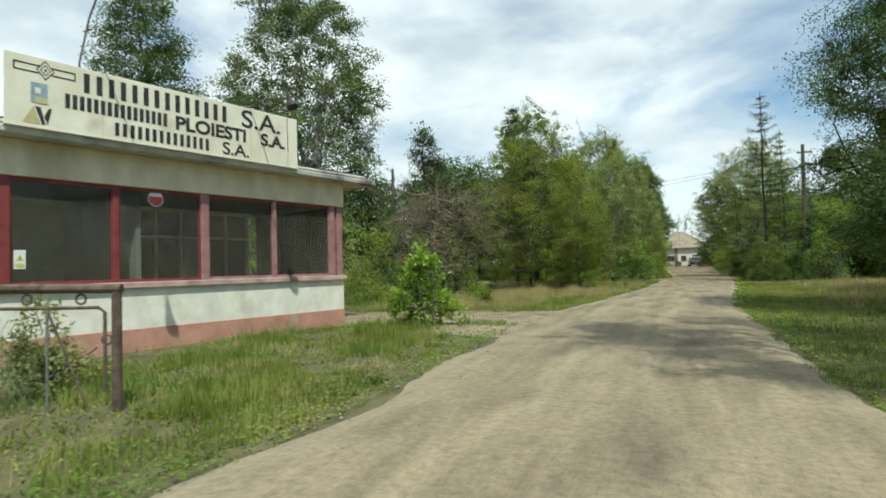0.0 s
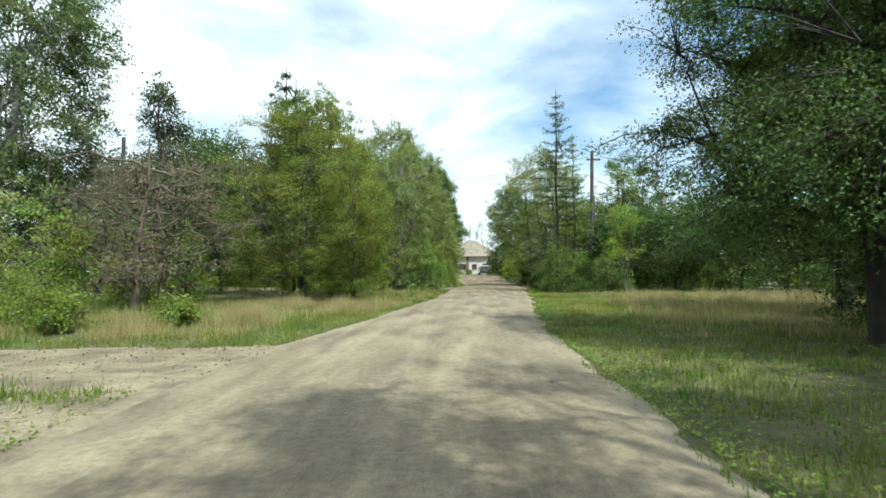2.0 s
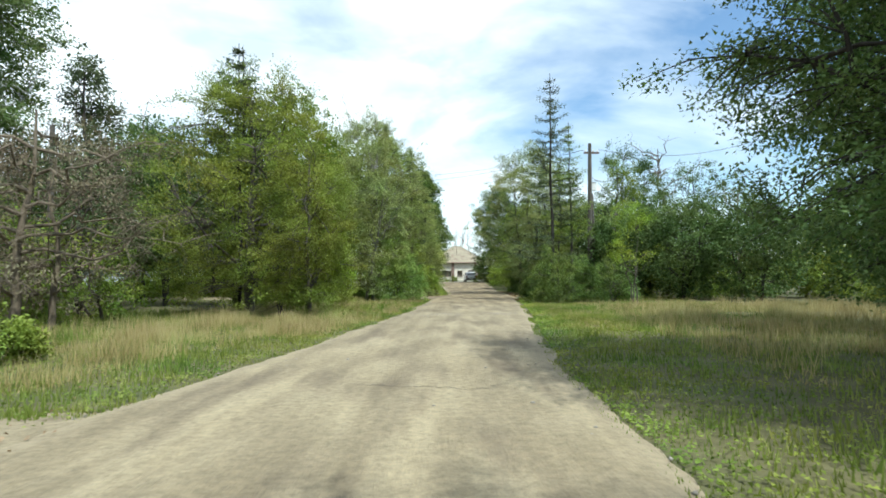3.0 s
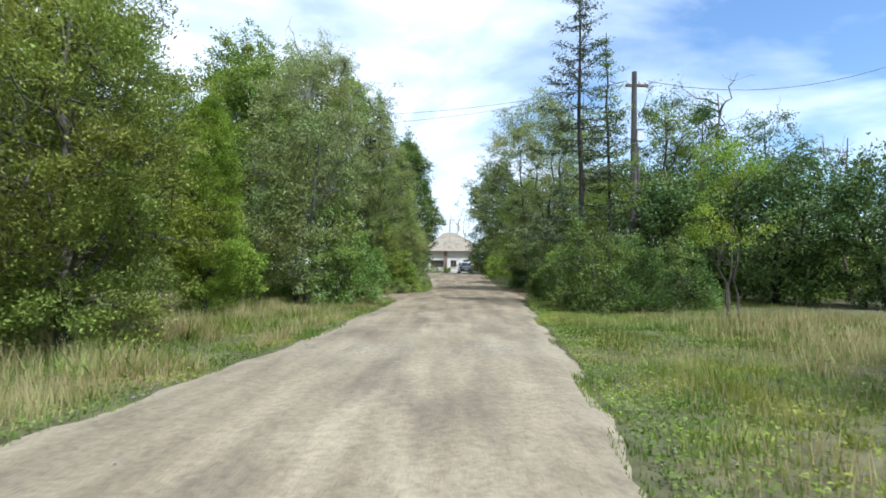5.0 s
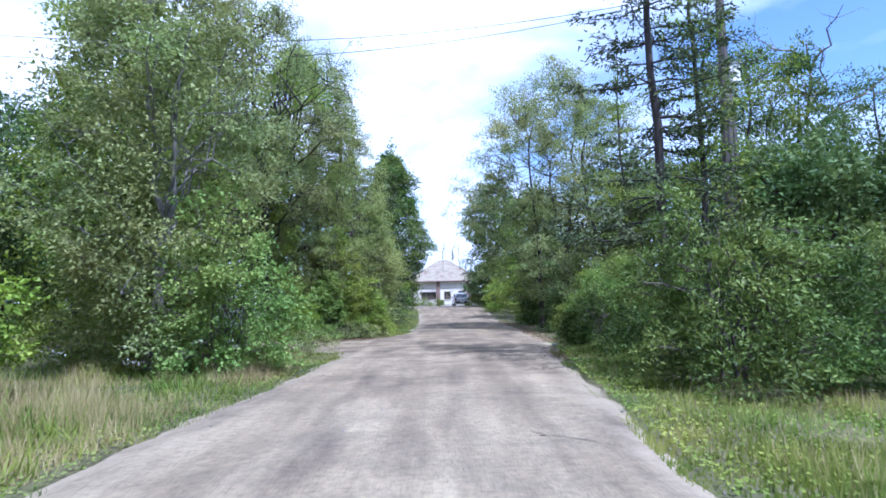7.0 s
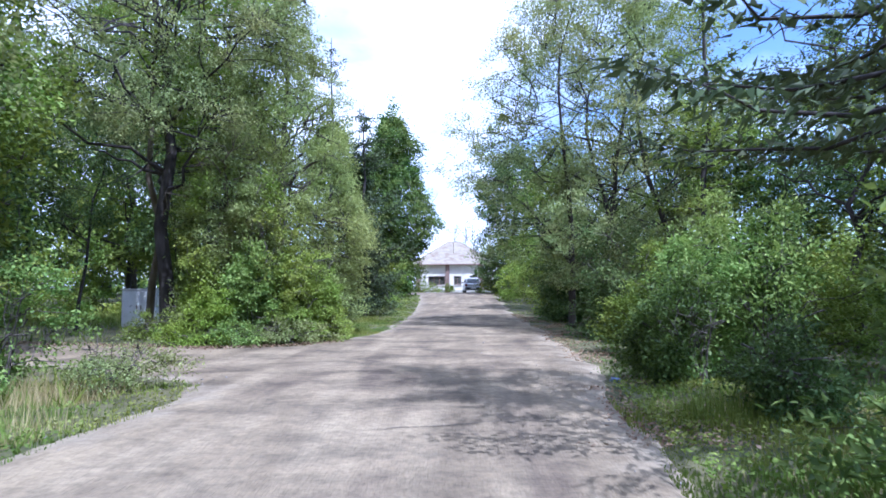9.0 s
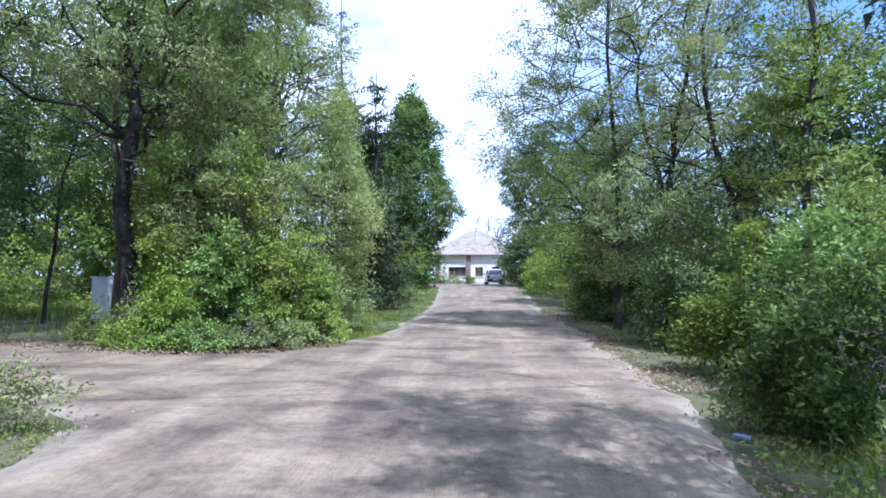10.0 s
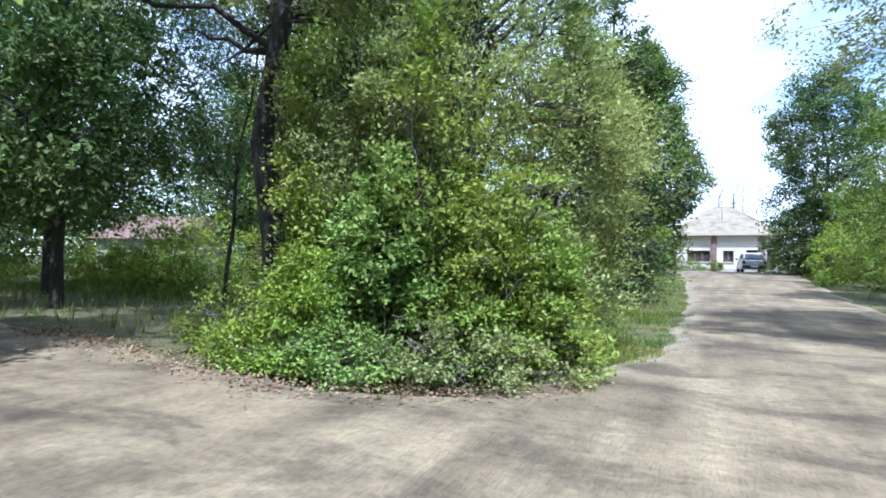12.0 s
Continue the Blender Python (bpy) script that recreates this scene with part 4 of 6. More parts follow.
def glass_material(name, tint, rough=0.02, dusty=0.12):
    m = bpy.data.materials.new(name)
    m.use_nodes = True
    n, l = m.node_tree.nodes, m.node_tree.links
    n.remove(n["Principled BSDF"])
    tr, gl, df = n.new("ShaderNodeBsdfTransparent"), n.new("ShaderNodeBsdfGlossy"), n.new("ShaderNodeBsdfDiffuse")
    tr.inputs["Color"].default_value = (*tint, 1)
    gl.inputs["Roughness"].default_value = rough
    df.inputs["Color"].default_value = (0.29, 0.26, 0.21, 1)
    fr = n.new("ShaderNodeFresnel")
    fr.inputs["IOR"].default_value = 1.5
    a, b = n.new("ShaderNodeMixShader"), n.new("ShaderNodeMixShader")
    tex = n.new("ShaderNodeTexNoise")
    tex.inputs["Scale"].default_value, tex.inputs["Detail"].default_value = 2.0, 6.0
    k = n.new("ShaderNodeMath")
    k.operation = "MULTIPLY"
    k.inputs[1].default_value = dusty * 2
    l.new(tex.outputs["Fac"], k.inputs[0])
    l.new(fr.outputs["Fac"], a.inputs["Fac"])
    l.new(tr.outputs["BSDF"], a.inputs[1])
    l.new(gl.outputs["BSDF"], a.inputs[2])
    l.new(k.outputs[0], b.inputs["Fac"])
    l.new(a.outputs["Shader"], b.inputs[1])
    l.new(df.outputs["BSDF"], b.inputs[2])
    l.new(b.outputs["Shader"], n["Material Output"].inputs["Surface"])
    return m


M["glass"] = glass_material("dusty_window_glass", (0.82, 0.84, 0.80), dusty=0.085)
# Rear pane tinted near black, to keep the view through the room dim.
M["dim_glass"] = glass_material("darkened_rear_glass", (0.10, 0.125, 0.12), dusty=0.06)
# Paler tint and more dust stand in for sky reflected in the rear window.
M["car_glass"] = glass_material("tinted_car_glass", (0.32, 0.36, 0.38), dusty=0.16)

# In the gatehouse's own axes x runs along the front to the far corner (x = 0 there), y into the building, z up from its foot.
BX, BY, BA = BOOTH
gate_m = Matrix.Translation((BX, BY, -0.15)) @ Matrix.Rotation(math.pi / 2 - BA, 4, "Z")
gh = thing("gatehouse", gate_m, "low gatehouse with white plaster, red base and wide windows", "building")
LEN, DEP, ZS, ZB, ZR = 7.62, 4.0, 1.37, 3.21, 3.84


def wall_part(name, material, *a, label="", parent=None, bevel=0.0):
    return part(name, boxed(*a, bevel=bevel), material, parent or gh, label)


wall_part("base_wall", M["pink"], -LEN - 0.01, 0.01, -0.012, 0.2, -0.15, 0.47, label="faded red painted base", bevel=0.01)
wall_part("wall", M["plaster"], -LEN, 0.0, 0.0, 0.2, 0.47, ZS - 0.12, label="white plaster parapet below the windows")
wall_part("base_wall", M["pink"], -0.19, 0.012, 0.2, DEP, -0.15, 0.47, bevel=0.01)
wall_part("wall", M["plaster"], -0.2, 0.0, 0.2, DEP, 0.47, ZS - 0.12)
wall_part("wall", M["plaster"], -LEN, 0.0, DEP - 0.2, DEP - 0.004, 0.0, 1.1)
wall_part("wall", M["plaster"], -LEN, -5.2, DEP - 0.2, DEP - 0.004, 1.1, ZB)
wall_part("wall", M["plaster"], -LEN, -LEN + 0.2, 0.2, DEP - 0.2, 0.0, ZB)
wall_part("floor_slab", M["slab"], -LEN + 0.2, -0.2, 0.2, DEP - 0.2, -0.1, 0.1)
wall_part("sill", M["sill"], -LEN - 0.02, 0.06, -0.08, 0.22, ZS - 0.12, ZS, label="pinkish painted window sill", bevel=0.012)
wall_part("sill", M["sill"], -0.22, 0.058, 0.22, DEP, ZS - 0.12, ZS, bevel=0.012)
wall_part("beam", M["beam"], -LEN - 0.03, 0.03, -0.03, 0.22, ZB, ZR, label="stained cream concrete beam", bevel=0.01)
wall_part("beam", M["beam"], -0.22, 0.03, 0.22, DEP, ZB, ZR, bevel=0.01)
wall_part("beam", M["beam"], -LEN - 0.02, -0.22, DEP - 0.22, DEP, ZB, ZR)
wall_part("roof", M["slab"], -LEN - 0.3, 0.92, -0.39, DEP + 0.6, ZR, ZR + 0.13, label="weathered concrete roof slab", bevel=0.02)
wall_part("roof_edge", M["slab"], -LEN - 0.3, 0.6, -0.36, DEP + 0.5, ZR + 0.13, ZR + 0.22, label="broken concrete edge strip", bevel=0.03)
wall_part("roof_cover", M["felt"], -LEN - 0.2, 0.78, -0.30, DEP + 0.45, ZR + 0.22, ZR + 0.26, label="dark roofing felt")
PILLARS = [(-7.62, -7.42, "red_frame"), (-5.82, -5.71, "red_frame"), (-4.06, -3.88, "pink_frame"), (-2.22, -2.14, "pink_frame"), (-0.45, -0.28, "pink_frame")]
for a, b, mm in PILLARS:
    wall_part("pillar", M[mm], a, b, -0.004, 0.16, ZS, ZB, bevel=0.01, label="painted post between the windows")
wall_part("corner_post", M["pink_frame"], -0.20, -0.012, 0.004, 0.2, ZS, ZB, bevel=0.01)
for a, b in zip(PILLARS, PILLARS[1:]):
    x0, x1 = a[1], b[0]
    fr_m = M["red_frame"] if x0 < -4.5 else M["pink_frame"]
    win = part("window", boxed(x0, x1, 0.03, 0.09, ZS, ZS + 0.06), fr_m, gh, "painted wooden window frame")
    part("frame_rail", boxed(x0, x1, 0.03, 0.09, ZB - 0.07, ZB), M["red_frame"], win)
    part("frame_stile", boxed(x0, x0 + 0.025, 0.03, 0.09, ZS + 0.06, ZB - 0.07), fr_m, win)
    part("frame_stile", boxed(x1 - 0.025, x1, 0.03, 0.09, ZS + 0.06, ZB - 0.07), fr_m, win)
    pane = part("pane", boxed(x0 + 0.025, x1 - 0.025, 0.055, 0.062, ZS + 0.06, ZB - 0.07), M["glass"], win, "dusty glass pane")
    pane.visible_shadow = False
# the far end wall's window, and inner partitions seen through the glass
end = part("window", boxed(-0.12, -0.06, 0.3, DEP - 0.3, ZS, ZS + 0.06), M["red_frame"], gh, "end window")
for yy in (0.3, 1.3, 2.4, DEP - 0.36):
    part("frame_stile", boxed(-0.12, -0.06, yy, yy + 0.06, ZS + 0.06, ZB), M["red_frame"], end)
ep = part("pane", boxed(-0.093, -0.087, 0.36, DEP - 0.36, ZS + 0.06, ZB), M["glass"], end)
ep.visible_shadow = False
back = part("window", boxed(-5.2, -0.2, DEP - 0.12, DEP - 0.06, 1.1, 1.17), M["white"], gh, "rear window with pale glazing bars")
for i in range(8):
    xx = -5.2 + i * 0.69
    part("frame_stile", boxed(xx, xx + 0.07, DEP - 0.12, DEP - 0.06, 1.17, ZB), M["white"], back)
part("frame_rail", boxed(-5.13, -0.2, DEP - 0.115, DEP - 0.065, 2.5, 2.57), M["white"], back)
part("pane", boxed(-5.16, -0.23, DEP - 0.05, DEP - 0.044, 1.1, ZB), M["dim_glass"], back, "near-black tinted glass")
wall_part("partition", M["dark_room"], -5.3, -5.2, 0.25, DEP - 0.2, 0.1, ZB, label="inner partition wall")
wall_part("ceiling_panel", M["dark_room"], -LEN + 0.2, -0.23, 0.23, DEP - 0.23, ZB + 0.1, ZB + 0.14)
# stickers on the glass
st = part("sticker", boxed(-7.36, -7.19, 0.044, 0.052, ZS + 0.28, ZS + 0.60), M["white"], gh, "white warning sticker")
bm = bmesh.new()
vs = [bm.verts.new((-7.275 + 0.065 * math.sin(a), 0.041, ZS + 0.46 + 0.075 * math.cos(a))) for a in (0, 2.094, 4.189)]
bm.faces.new(vs)
part("warning_triangle", bm, M["yellow"], st)
part("text_bar", boxed(-7.34, -7.21, 0.040, 0.0435, ZS + 0.31, ZS + 0.37), M["yellow"], st)
part("mark", boxed(-7.283, -7.267, 0.0385, 0.0405, ZS + 0.43, ZS + 0.49), M["black"], st)
bm = bmesh.new()
bmesh.ops.create_cone(bm, cap_ends=True, segments=24, radius1=0.155, radius2=0.155, depth=0.008)
bmesh.ops.rotate(bm, cent=(0, 0, 0), matrix=Matrix.Rotation(math.pi / 2, 3, "X"), verts=bm.verts)
rs = part("round_sticker", bm, M["white"], gh, "round red and white sticker", Matrix.Translation((-5.0, 0.048, 3.02)))
part("red_band", boxed(-0.14, 0.14, -0.009, -0.005, -0.03, 0.04), M["red"], rs)
bm = bmesh.new()
vs = [bm.verts.new((0.14 * math.cos(a), -0.007, 0.14 * math.sin(a))) for a in np.linspace(math.pi, 2 * math.pi, 12)]
bm.faces.new(vs)
part("red_half", bm, M["red"], rs)

# sign board on the roof edge
SX0, SZ0, SW, SH = -7.63, 3.98, 5.79, 1.17
board = thing("sign_board", gate_m @ Matrix.Translation((SX0, -0.42, SZ0)), "cream sheet-metal sign board with black lettering on the roof edge", "sign")
part("panel", boxed(0, SW, -0.03, 0.0, 0, SH, bevel=0.006), M["sign"], board)
part("rim", boxed(0, SW, -0.04, 0.03, -0.02, 0.0), M["sign"], board)
for xx in (0.4, 2.0, 3.6, 5.3):
    part("bracket", tube(bmesh.new(), [(xx, 0.02, 0.9), (xx, 0.55, 0.15), (xx, 0.55, 0.0)], 0.02, 6), M["iron"], board)
for xx in (1.45, 3.0, 4.5):
    part("panel_seam", boxed(xx, xx + 0.006, -0.0335, -0.029, 0.01, SH - 0.01), M["ochre"], board)


def bar_word(x0, x1, z, hgt, count, thick):
    """A company name as plain upright bars, a pair for each letter."""
    pitch = (x1 - x0) / count
    for i in range(count):
        for k in (0.0, 0.5):
            x = x0 + (i + k) * pitch
            part("name_bar", boxed(x, x + thick * pitch, -0.036, -0.031, z, z + hgt), M["black"], board)


def words(text, x, z, hgt, bold=0.0, xs=1.0):
    """Readable letters in the built-in font, as a mesh."""
    cu = bpy.data.curves.new("lettering", "FONT")
    cu.body, cu.size, cu.extrude, cu.offset = text, hgt / 0.70, 0.002, bold
    tmp = bpy.data.objects.new("lettering", cu)
    scene.collection.objects.link(tmp)
    me = bpy.data.meshes.new_from_object(tmp.evaluated_get(bpy.context.evaluated_depsgraph_get()))
    bpy.data.objects.remove(tmp)
    me.materials.clear()
    ob = mesh_part("lettering", me, M["black"], board)
    ob.matrix_basis = Matrix.Translation((x, -0.034, z)) @ Matrix.Rotation(math.pi / 2, 4, "X") @ Matrix.Diagonal((xs, 1, 1, 1))
    return ob


bar_word(1.15, 4.02, 0.74, 0.34, 7, 0.22)
words("S.A.", 4.26, 0.73, 0.38, 0.006, 1.25)
bar_word(0.86, 2.66, 0.41, 0.25, 8, 0.32)
words("PLOIESTI", 2.78, 0.40, 0.26, 0.012, 1.12)
words("S.A.", 4.76, 0.40, 0.26, 0.012, 1.15)
bar_word(1.66, 3.56, 0.07, 0.24, 7, 0.26)
words("S.A.", 3.80, 0.06, 0.26, 0.004, 1.15)
# plain emblem shapes
for sx in (0.12, 0.66):
    bm = bmesh.new()
    for zz in (0.90, 1.02):
        box(bm, sx, sx + 0.36, -0.036, -0.031, zz, zz + 0.02)
    box(bm, sx + (0 if sx < 0.4 else 0.34), sx + (0.02 if sx < 0.4 else 0.36), -0.0355, -0.031, 0.92, 1.02)
    part("emblem_bar", bm, M["black"], board)
for k, mm in ((0.17, "black"), (0.14, "sign"), (0.10, "black"), (0.075, "sign"), (0.03, "black")):
    bm = bmesh.new()
    vs = [bm.verts.new((0.57 + k * 0.8 * math.sin(a), -0.0325 - (0.17 - k) * 0.03, 0.97 + k * math.cos(a))) for a in (0, 1.571, 3.142, 4.712)]
    bm.faces.new(vs)
    part("emblem_diamond", bm, M[mm], board)
part("emblem_block", boxed(0.36, 0.60, -0.036, -0.031, 0.40, 0.74), M["blue"], board)
part("emblem_gap", boxed(0.42, 0.50, -0.039, -0.0365, 0.56, 0.66), M["sign"], board)
part("emblem_block", boxed(0.42, 0.60, -0.0385, -0.0365, 0.40, 0.50), M["ochre"], board)
for pts_, mm in ((((0.24, 0.05), (0.40, 0.34), (0.50, 0.05)), "ochre"), (((0.42, 0.34), (0.52, 0.05), (0.57, 0.05), (0.50, 0.34)), "black"), (((0.55, 0.20), (0.60, 0.05), (0.66, 0.34), (0.62, 0.34)), "black")):
    bm = bmesh.new()
    bm.faces.new([bm.verts.new((a, -0.034, b)) for a, b in pts_])
    part("emblem_wedge", bm, M[mm], board)

# lamps on long arms in front of the sign, their shadows fall on the front
for foot, way, head in (((-3.17, -0.38, 4.3), [(-3.17, -0.40, 5.22), (-3.14, -0.75, 5.27), (-3.04, -1.66, 5.16)], (-3.02, -1.76, 5.0)),
                        ((-6.53, -0.38, 4.3), [(-6.53, -0.40, 5.25), (-6.45, -0.60, 6.0), (-6.55, -1.6, 6.55), (-6.84, -2.68, 6.66)], (-6.86, -2.80, 6.5))):
    lamp = thing("sign_lamp", gate_m @ Matrix.Translation(foot), "black lamp on a long bent iron arm before the sign", "lamp")
    rel = [Vector(p) - Vector(foot) for p in way]
    hd = Vector(head) - Vector(foot)
    part("arm", tube(bmesh.new(), [(0, 0, 0), *rel], 0.016, 6), M["iron"], lamp)
    part("socket", tube(bmesh.new(), [rel[-1] + Vector((0, 0, 0.05)), rel[-1] - Vector((0, 0.02, 0.08))], [0.035, 0.05], 8), M["black"], lamp)
    part("shade", tube(bmesh.new(), [hd + Vector((0, 0.06, 0.12)), hd + Vector((0, 0.04, 0.06)), hd, hd + Vector((0, -0.03, -0.06))], [0.045, 0.08, 0.115, 0.12], 12), M["black"], lamp, "black enamel lamp shade")
    part("stay_wire", tube(bmesh.new(), [rel[-1], rel[-1] + Vector((0.55, 0.75, -0.25)), rel[-1] + Vector((1.0, 1.3, -0.95))], 0.008, 5), M["black"], lamp)

# ---- iron gate leaf beside the gatehouse ----
pm = Matrix.Translation((-6.62, 5.17, -0.1)) @ Matrix.Rotation(radians(24), 4, "Z")
gate = thing("iron_gate", pm, "rusty tubular iron gate with chain-link mesh", "gate")
part("post", tube(bmesh.new(), [(0, 0, -0.1), (0, 0, 1.27)], 0.05, 10), M["iron"], gate, "thick rusty gate post")
part("top_bar", tube(bmesh.new(), [(0.05, 0, 1.30), (-2.6, 0, 1.36)], 0.05, 10), M["iron"], gate)
part("gate_frame", tube(bmesh.new(), [(-0.12, 0, 0.25), (-0.12, 0, 1.06), (-0.18, 0, 1.11), (-2.5, 0, 1.14)], 0.018, 8), M["iron"], gate)
for xx in (-0.7, -1.6):
    part("upright", tube(bmesh.new(), [(xx, 0, 0.0), (xx, 0, 1.11)], 0.016, 8), M["wire"], gate)
part("brace", tube(bmesh.new(), [(-0.7, 0, 1.1), (-0.3, 0, 0.1)], 0.012, 6), M["iron"], gate)
for xx, zz in ((-0.36, 1.2), (-0.9, 1.21), (-0.10, 0.78)):
    bm = bmesh.new()
    ring = [(xx + 0.05 * math.cos(a), 0, zz + 0.05 * math.sin(a)) for a in np.linspace(0, 2 * math.pi, 13)]
    part("ring", tube(bm, ring, 0.012, 6, caps=False), M["iron"], gate)
ca, cb = [], []
for i in range(30):
    o = -0.75 - i * 0.085
    ca += [(o, 0, 0.02), (o, 0.01, 0.02)]
    cb += [(o - 0.6, 0, 1.02), (o + 0.6 if o < -1.4 else -0.75, 0.01, 1.02 if o < -1.4 else 0.02 + (-0.75 - o) / 0.6)]
v, q = sticks(np.array(ca), np.array(cb), np.full(len(ca), 0.004), np.full(len(ca), 0.004))
mesh_part("chain_link", fast_mesh("chain_link", v, q), M["wire"], gate, "sagging chain-link mesh", "stuff")

# ---- house at the road's end ----
M["house_wall"] = surface("whitewashed_wall", [(0.3, (0.70, 0.655, 0.56)), (0.6, (0.80, 0.76, 0.66)), (0.8, (0.83, 0.80, 0.72))], 1.5, 6, 0.9, 0.2, 20, stain=(0.5, 0.46, 0.42), stain_scale=0.7)
M["house_band"] = surface("grey_render", [(0.3, (0.62, 0.585, 0.51)), (0.7, (0.74, 0.70, 0.62))], 1.5, 6, 0.9, 0.2, 20)
M["pilaster"] = surface("brown_brick_pier", [(0.3, (0.17, 0.11, 0.085)), (0.7, (0.30, 0.21, 0.17))], 4, 6, 0.9, 0.3, 20)
M["roof_sheet"] = surface("rust_stained_sheet_roof", [(0.3, (0.205, 0.17, 0.115)), (0.55, (0.27, 0.233, 0.163)), (0.8, (0.335, 0.296, 0.215))], 2.2, 7, 0.75, 0.2, 20, metal=0.0,
                            stain=(0.17, 0.115, 0.078), stain_scale=1.0, stain_range=(0.53, 0.72))
M["dark_void"] = surface("dark_interior", [(0.3, (0.03, 0.03, 0.032)), (0.7, (0.07, 0.07, 0.07))], 2, 4, 0.9, 0.1, 10)
hs = thing("house", pose(0.0, 98.2, 0.65), "white single-storey house with a rusty hipped metal roof", "house")
HX0, HX1, HD, HE, HR, HB = -3.95, 4.0, 9.6, 2.98, 5.68, 2.12  # sides, depth, eaves, ridge, foot of the band
# front wall with its openings
OPEN = [(-2.7, -0.98, 0.82, 1.74), (-0.05, 0.72, 0.82, 1.74), (1.6, 2.4, 1.36, 1.80), (3.02, 3.62, 0.02, 1.9)]
cuts = [HX0] + [c for o in OPEN for c in o[:2]] + [HX1]
for i in range(0, len(cuts), 2):
    part("wall", boxed(cuts[i], cuts[i + 1], 0, 0.3, 0, HB), M["house_wall"], hs)
for x0, x1, z0, z1 in OPEN:
    part("wall", boxed(x0, x1, 0, 0.3, 0, z0), M["house_wall"], hs)
    part("wall", boxed(x0, x1, 0, 0.3, z1, HB), M["house_wall"], hs)
    wd = part("window", boxed(x0, x1, 0.12, 0.16, z0, z0 + 0.07), M["pilaster"], hs, "brown-framed window")
    part("frame_rail", boxed(x0, x1, 0.12, 0.16, z1 - 0.07, z1), M["pilaster"], wd)
    nb = max(2, round((x1 - x0) / 0.5))
    for k in range(nb + 1):
        xx = x0 + (x1 - x0 - 0.06) * k / nb
        part("frame_stile", boxed(xx, xx + 0.06, 0.12, 0.16, z0 + 0.07, z1 - 0.07), M["pilaster"], wd)
    part("pane", boxed(x0 + 0.02, x1 - 0.02, 0.165, 0.172, z0 + 0.02, z1 - 0.02), M["glass"], wd).visible_shadow = False
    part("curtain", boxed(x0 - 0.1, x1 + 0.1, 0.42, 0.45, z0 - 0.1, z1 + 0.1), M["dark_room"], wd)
    part("sill", boxed(x0 - 0.06, x1 + 0.06, -0.07, 0.1, z0 - 0.06, z0), M["house_band"], wd)
part("upper_band", boxed(HX0, HX1, -0.02, 0.3, HB, HE), M["house_band"], hs, "grey rendered band under the eaves")
for xx in (HX0 - 0.05, -0.92, 2.5):
    part("pier", boxed(xx, xx + 0.42, -0.14, -0.022, 0, HE - 0.02, bevel=0.01), M["pilaster"], hs, "brown pier on the front")
part("wall", boxed(HX0, HX0 + 0.3, 0.3, HD, 0, HE), M["house_wall"], hs)
part("wall", boxed(HX1 - 0.3, HX1, 0.3, HD, 0, HE), M["house_wall"], hs)
part("wall", boxed(HX0 + 0.3, HX1 - 0.3, HD - 0.3, HD, 0, HE), M["house_wall"], hs)
part("plinth", boxed(HX0 - 0.03, HX1 + 0.03, -0.03, HD, -0.1, 0.28), M["slab"], hs)
bm = bmesh.new()
ex0, ex1, ey0, ey1 = HX0 - 0.6, HX1 + 0.35, -0.32, HD + 0.5
ri = [Vector((-0.75, 4.8, HR)), Vector((0.6, 4.8, HR))]
eaves = [Vector((ex0, ey0, HE + 0.02)), Vector((ex1, ey0, HE + 0.02)), Vector((ex1, ey1, HE + 0.02)), Vector((ex0, ey1, HE + 0.02))]
lo = [bm.verts.new(v - Vector((0, 0, 0.10))) for v in eaves]
e4 = [bm.verts.new(v) for v in eaves]
r2 = [bm.verts.new(v) for v in ri]
for f in ((e4[0], e4[1], r2[1], r2[0]), (e4[1], e4[2], r2[1]), (e4[2], e4[3], r2[0], r2[1]), (e4[3], e4[0], r2[0]), lo[::-1], *[(lo[i], lo[(i + 1) % 4], e4[(i + 1) % 4], e4[i]) for i in range(4)]):
    bm.faces.new(f)
rf = part("roof", bm, M["roof_sheet"], hs, "grey hipped sheet-metal roof with rust stains")
for i in range(22):  # standing seams on the front slope
    t = (i + 0.5) / 22
    x = ex0 + (ex1 - ex0) * t
    if x < ri[0].x:
        k = (x - ex0) / (ri[0].x - ex0)
    elif x > ri[1].x:
        k = (ex1 - x) / (ex1 - ri[1].x)
    else:
        k = 1.0
    top = Vector((x, ey0 + (4.8 - ey0) * k, HE + 0.02 + (HR - HE - 0.02) * k + 0.012))
    part("roof_seam", tube(bmesh.new(), [(x, ey0, HE + 0.035), top], 0.014, 4), M["roof_sheet"], rf)
for p0, p1 in ((eaves[0], ri[0]), (eaves[1], ri[1]), (ri[0], ri[1])):
    part("ridge_cap", tube(bmesh.new(), [p0, p1], 0.05, 6), M["roof_sheet"], rf)
part("gutter", tube(bmesh.new(), [(ex0, ey0 - 0.06, HE - 0.04), (ex1, ey0 - 0.06, HE - 0.06)], 0.06, 8), M["pilaster"], hs, "brown eaves gutter")
part("antenna_mast", tube(bmesh.new(), [(-0.1, 2.0, 4.1), (-0.1, 2.0, 5.9)], 0.02, 5), M["iron"], hs)

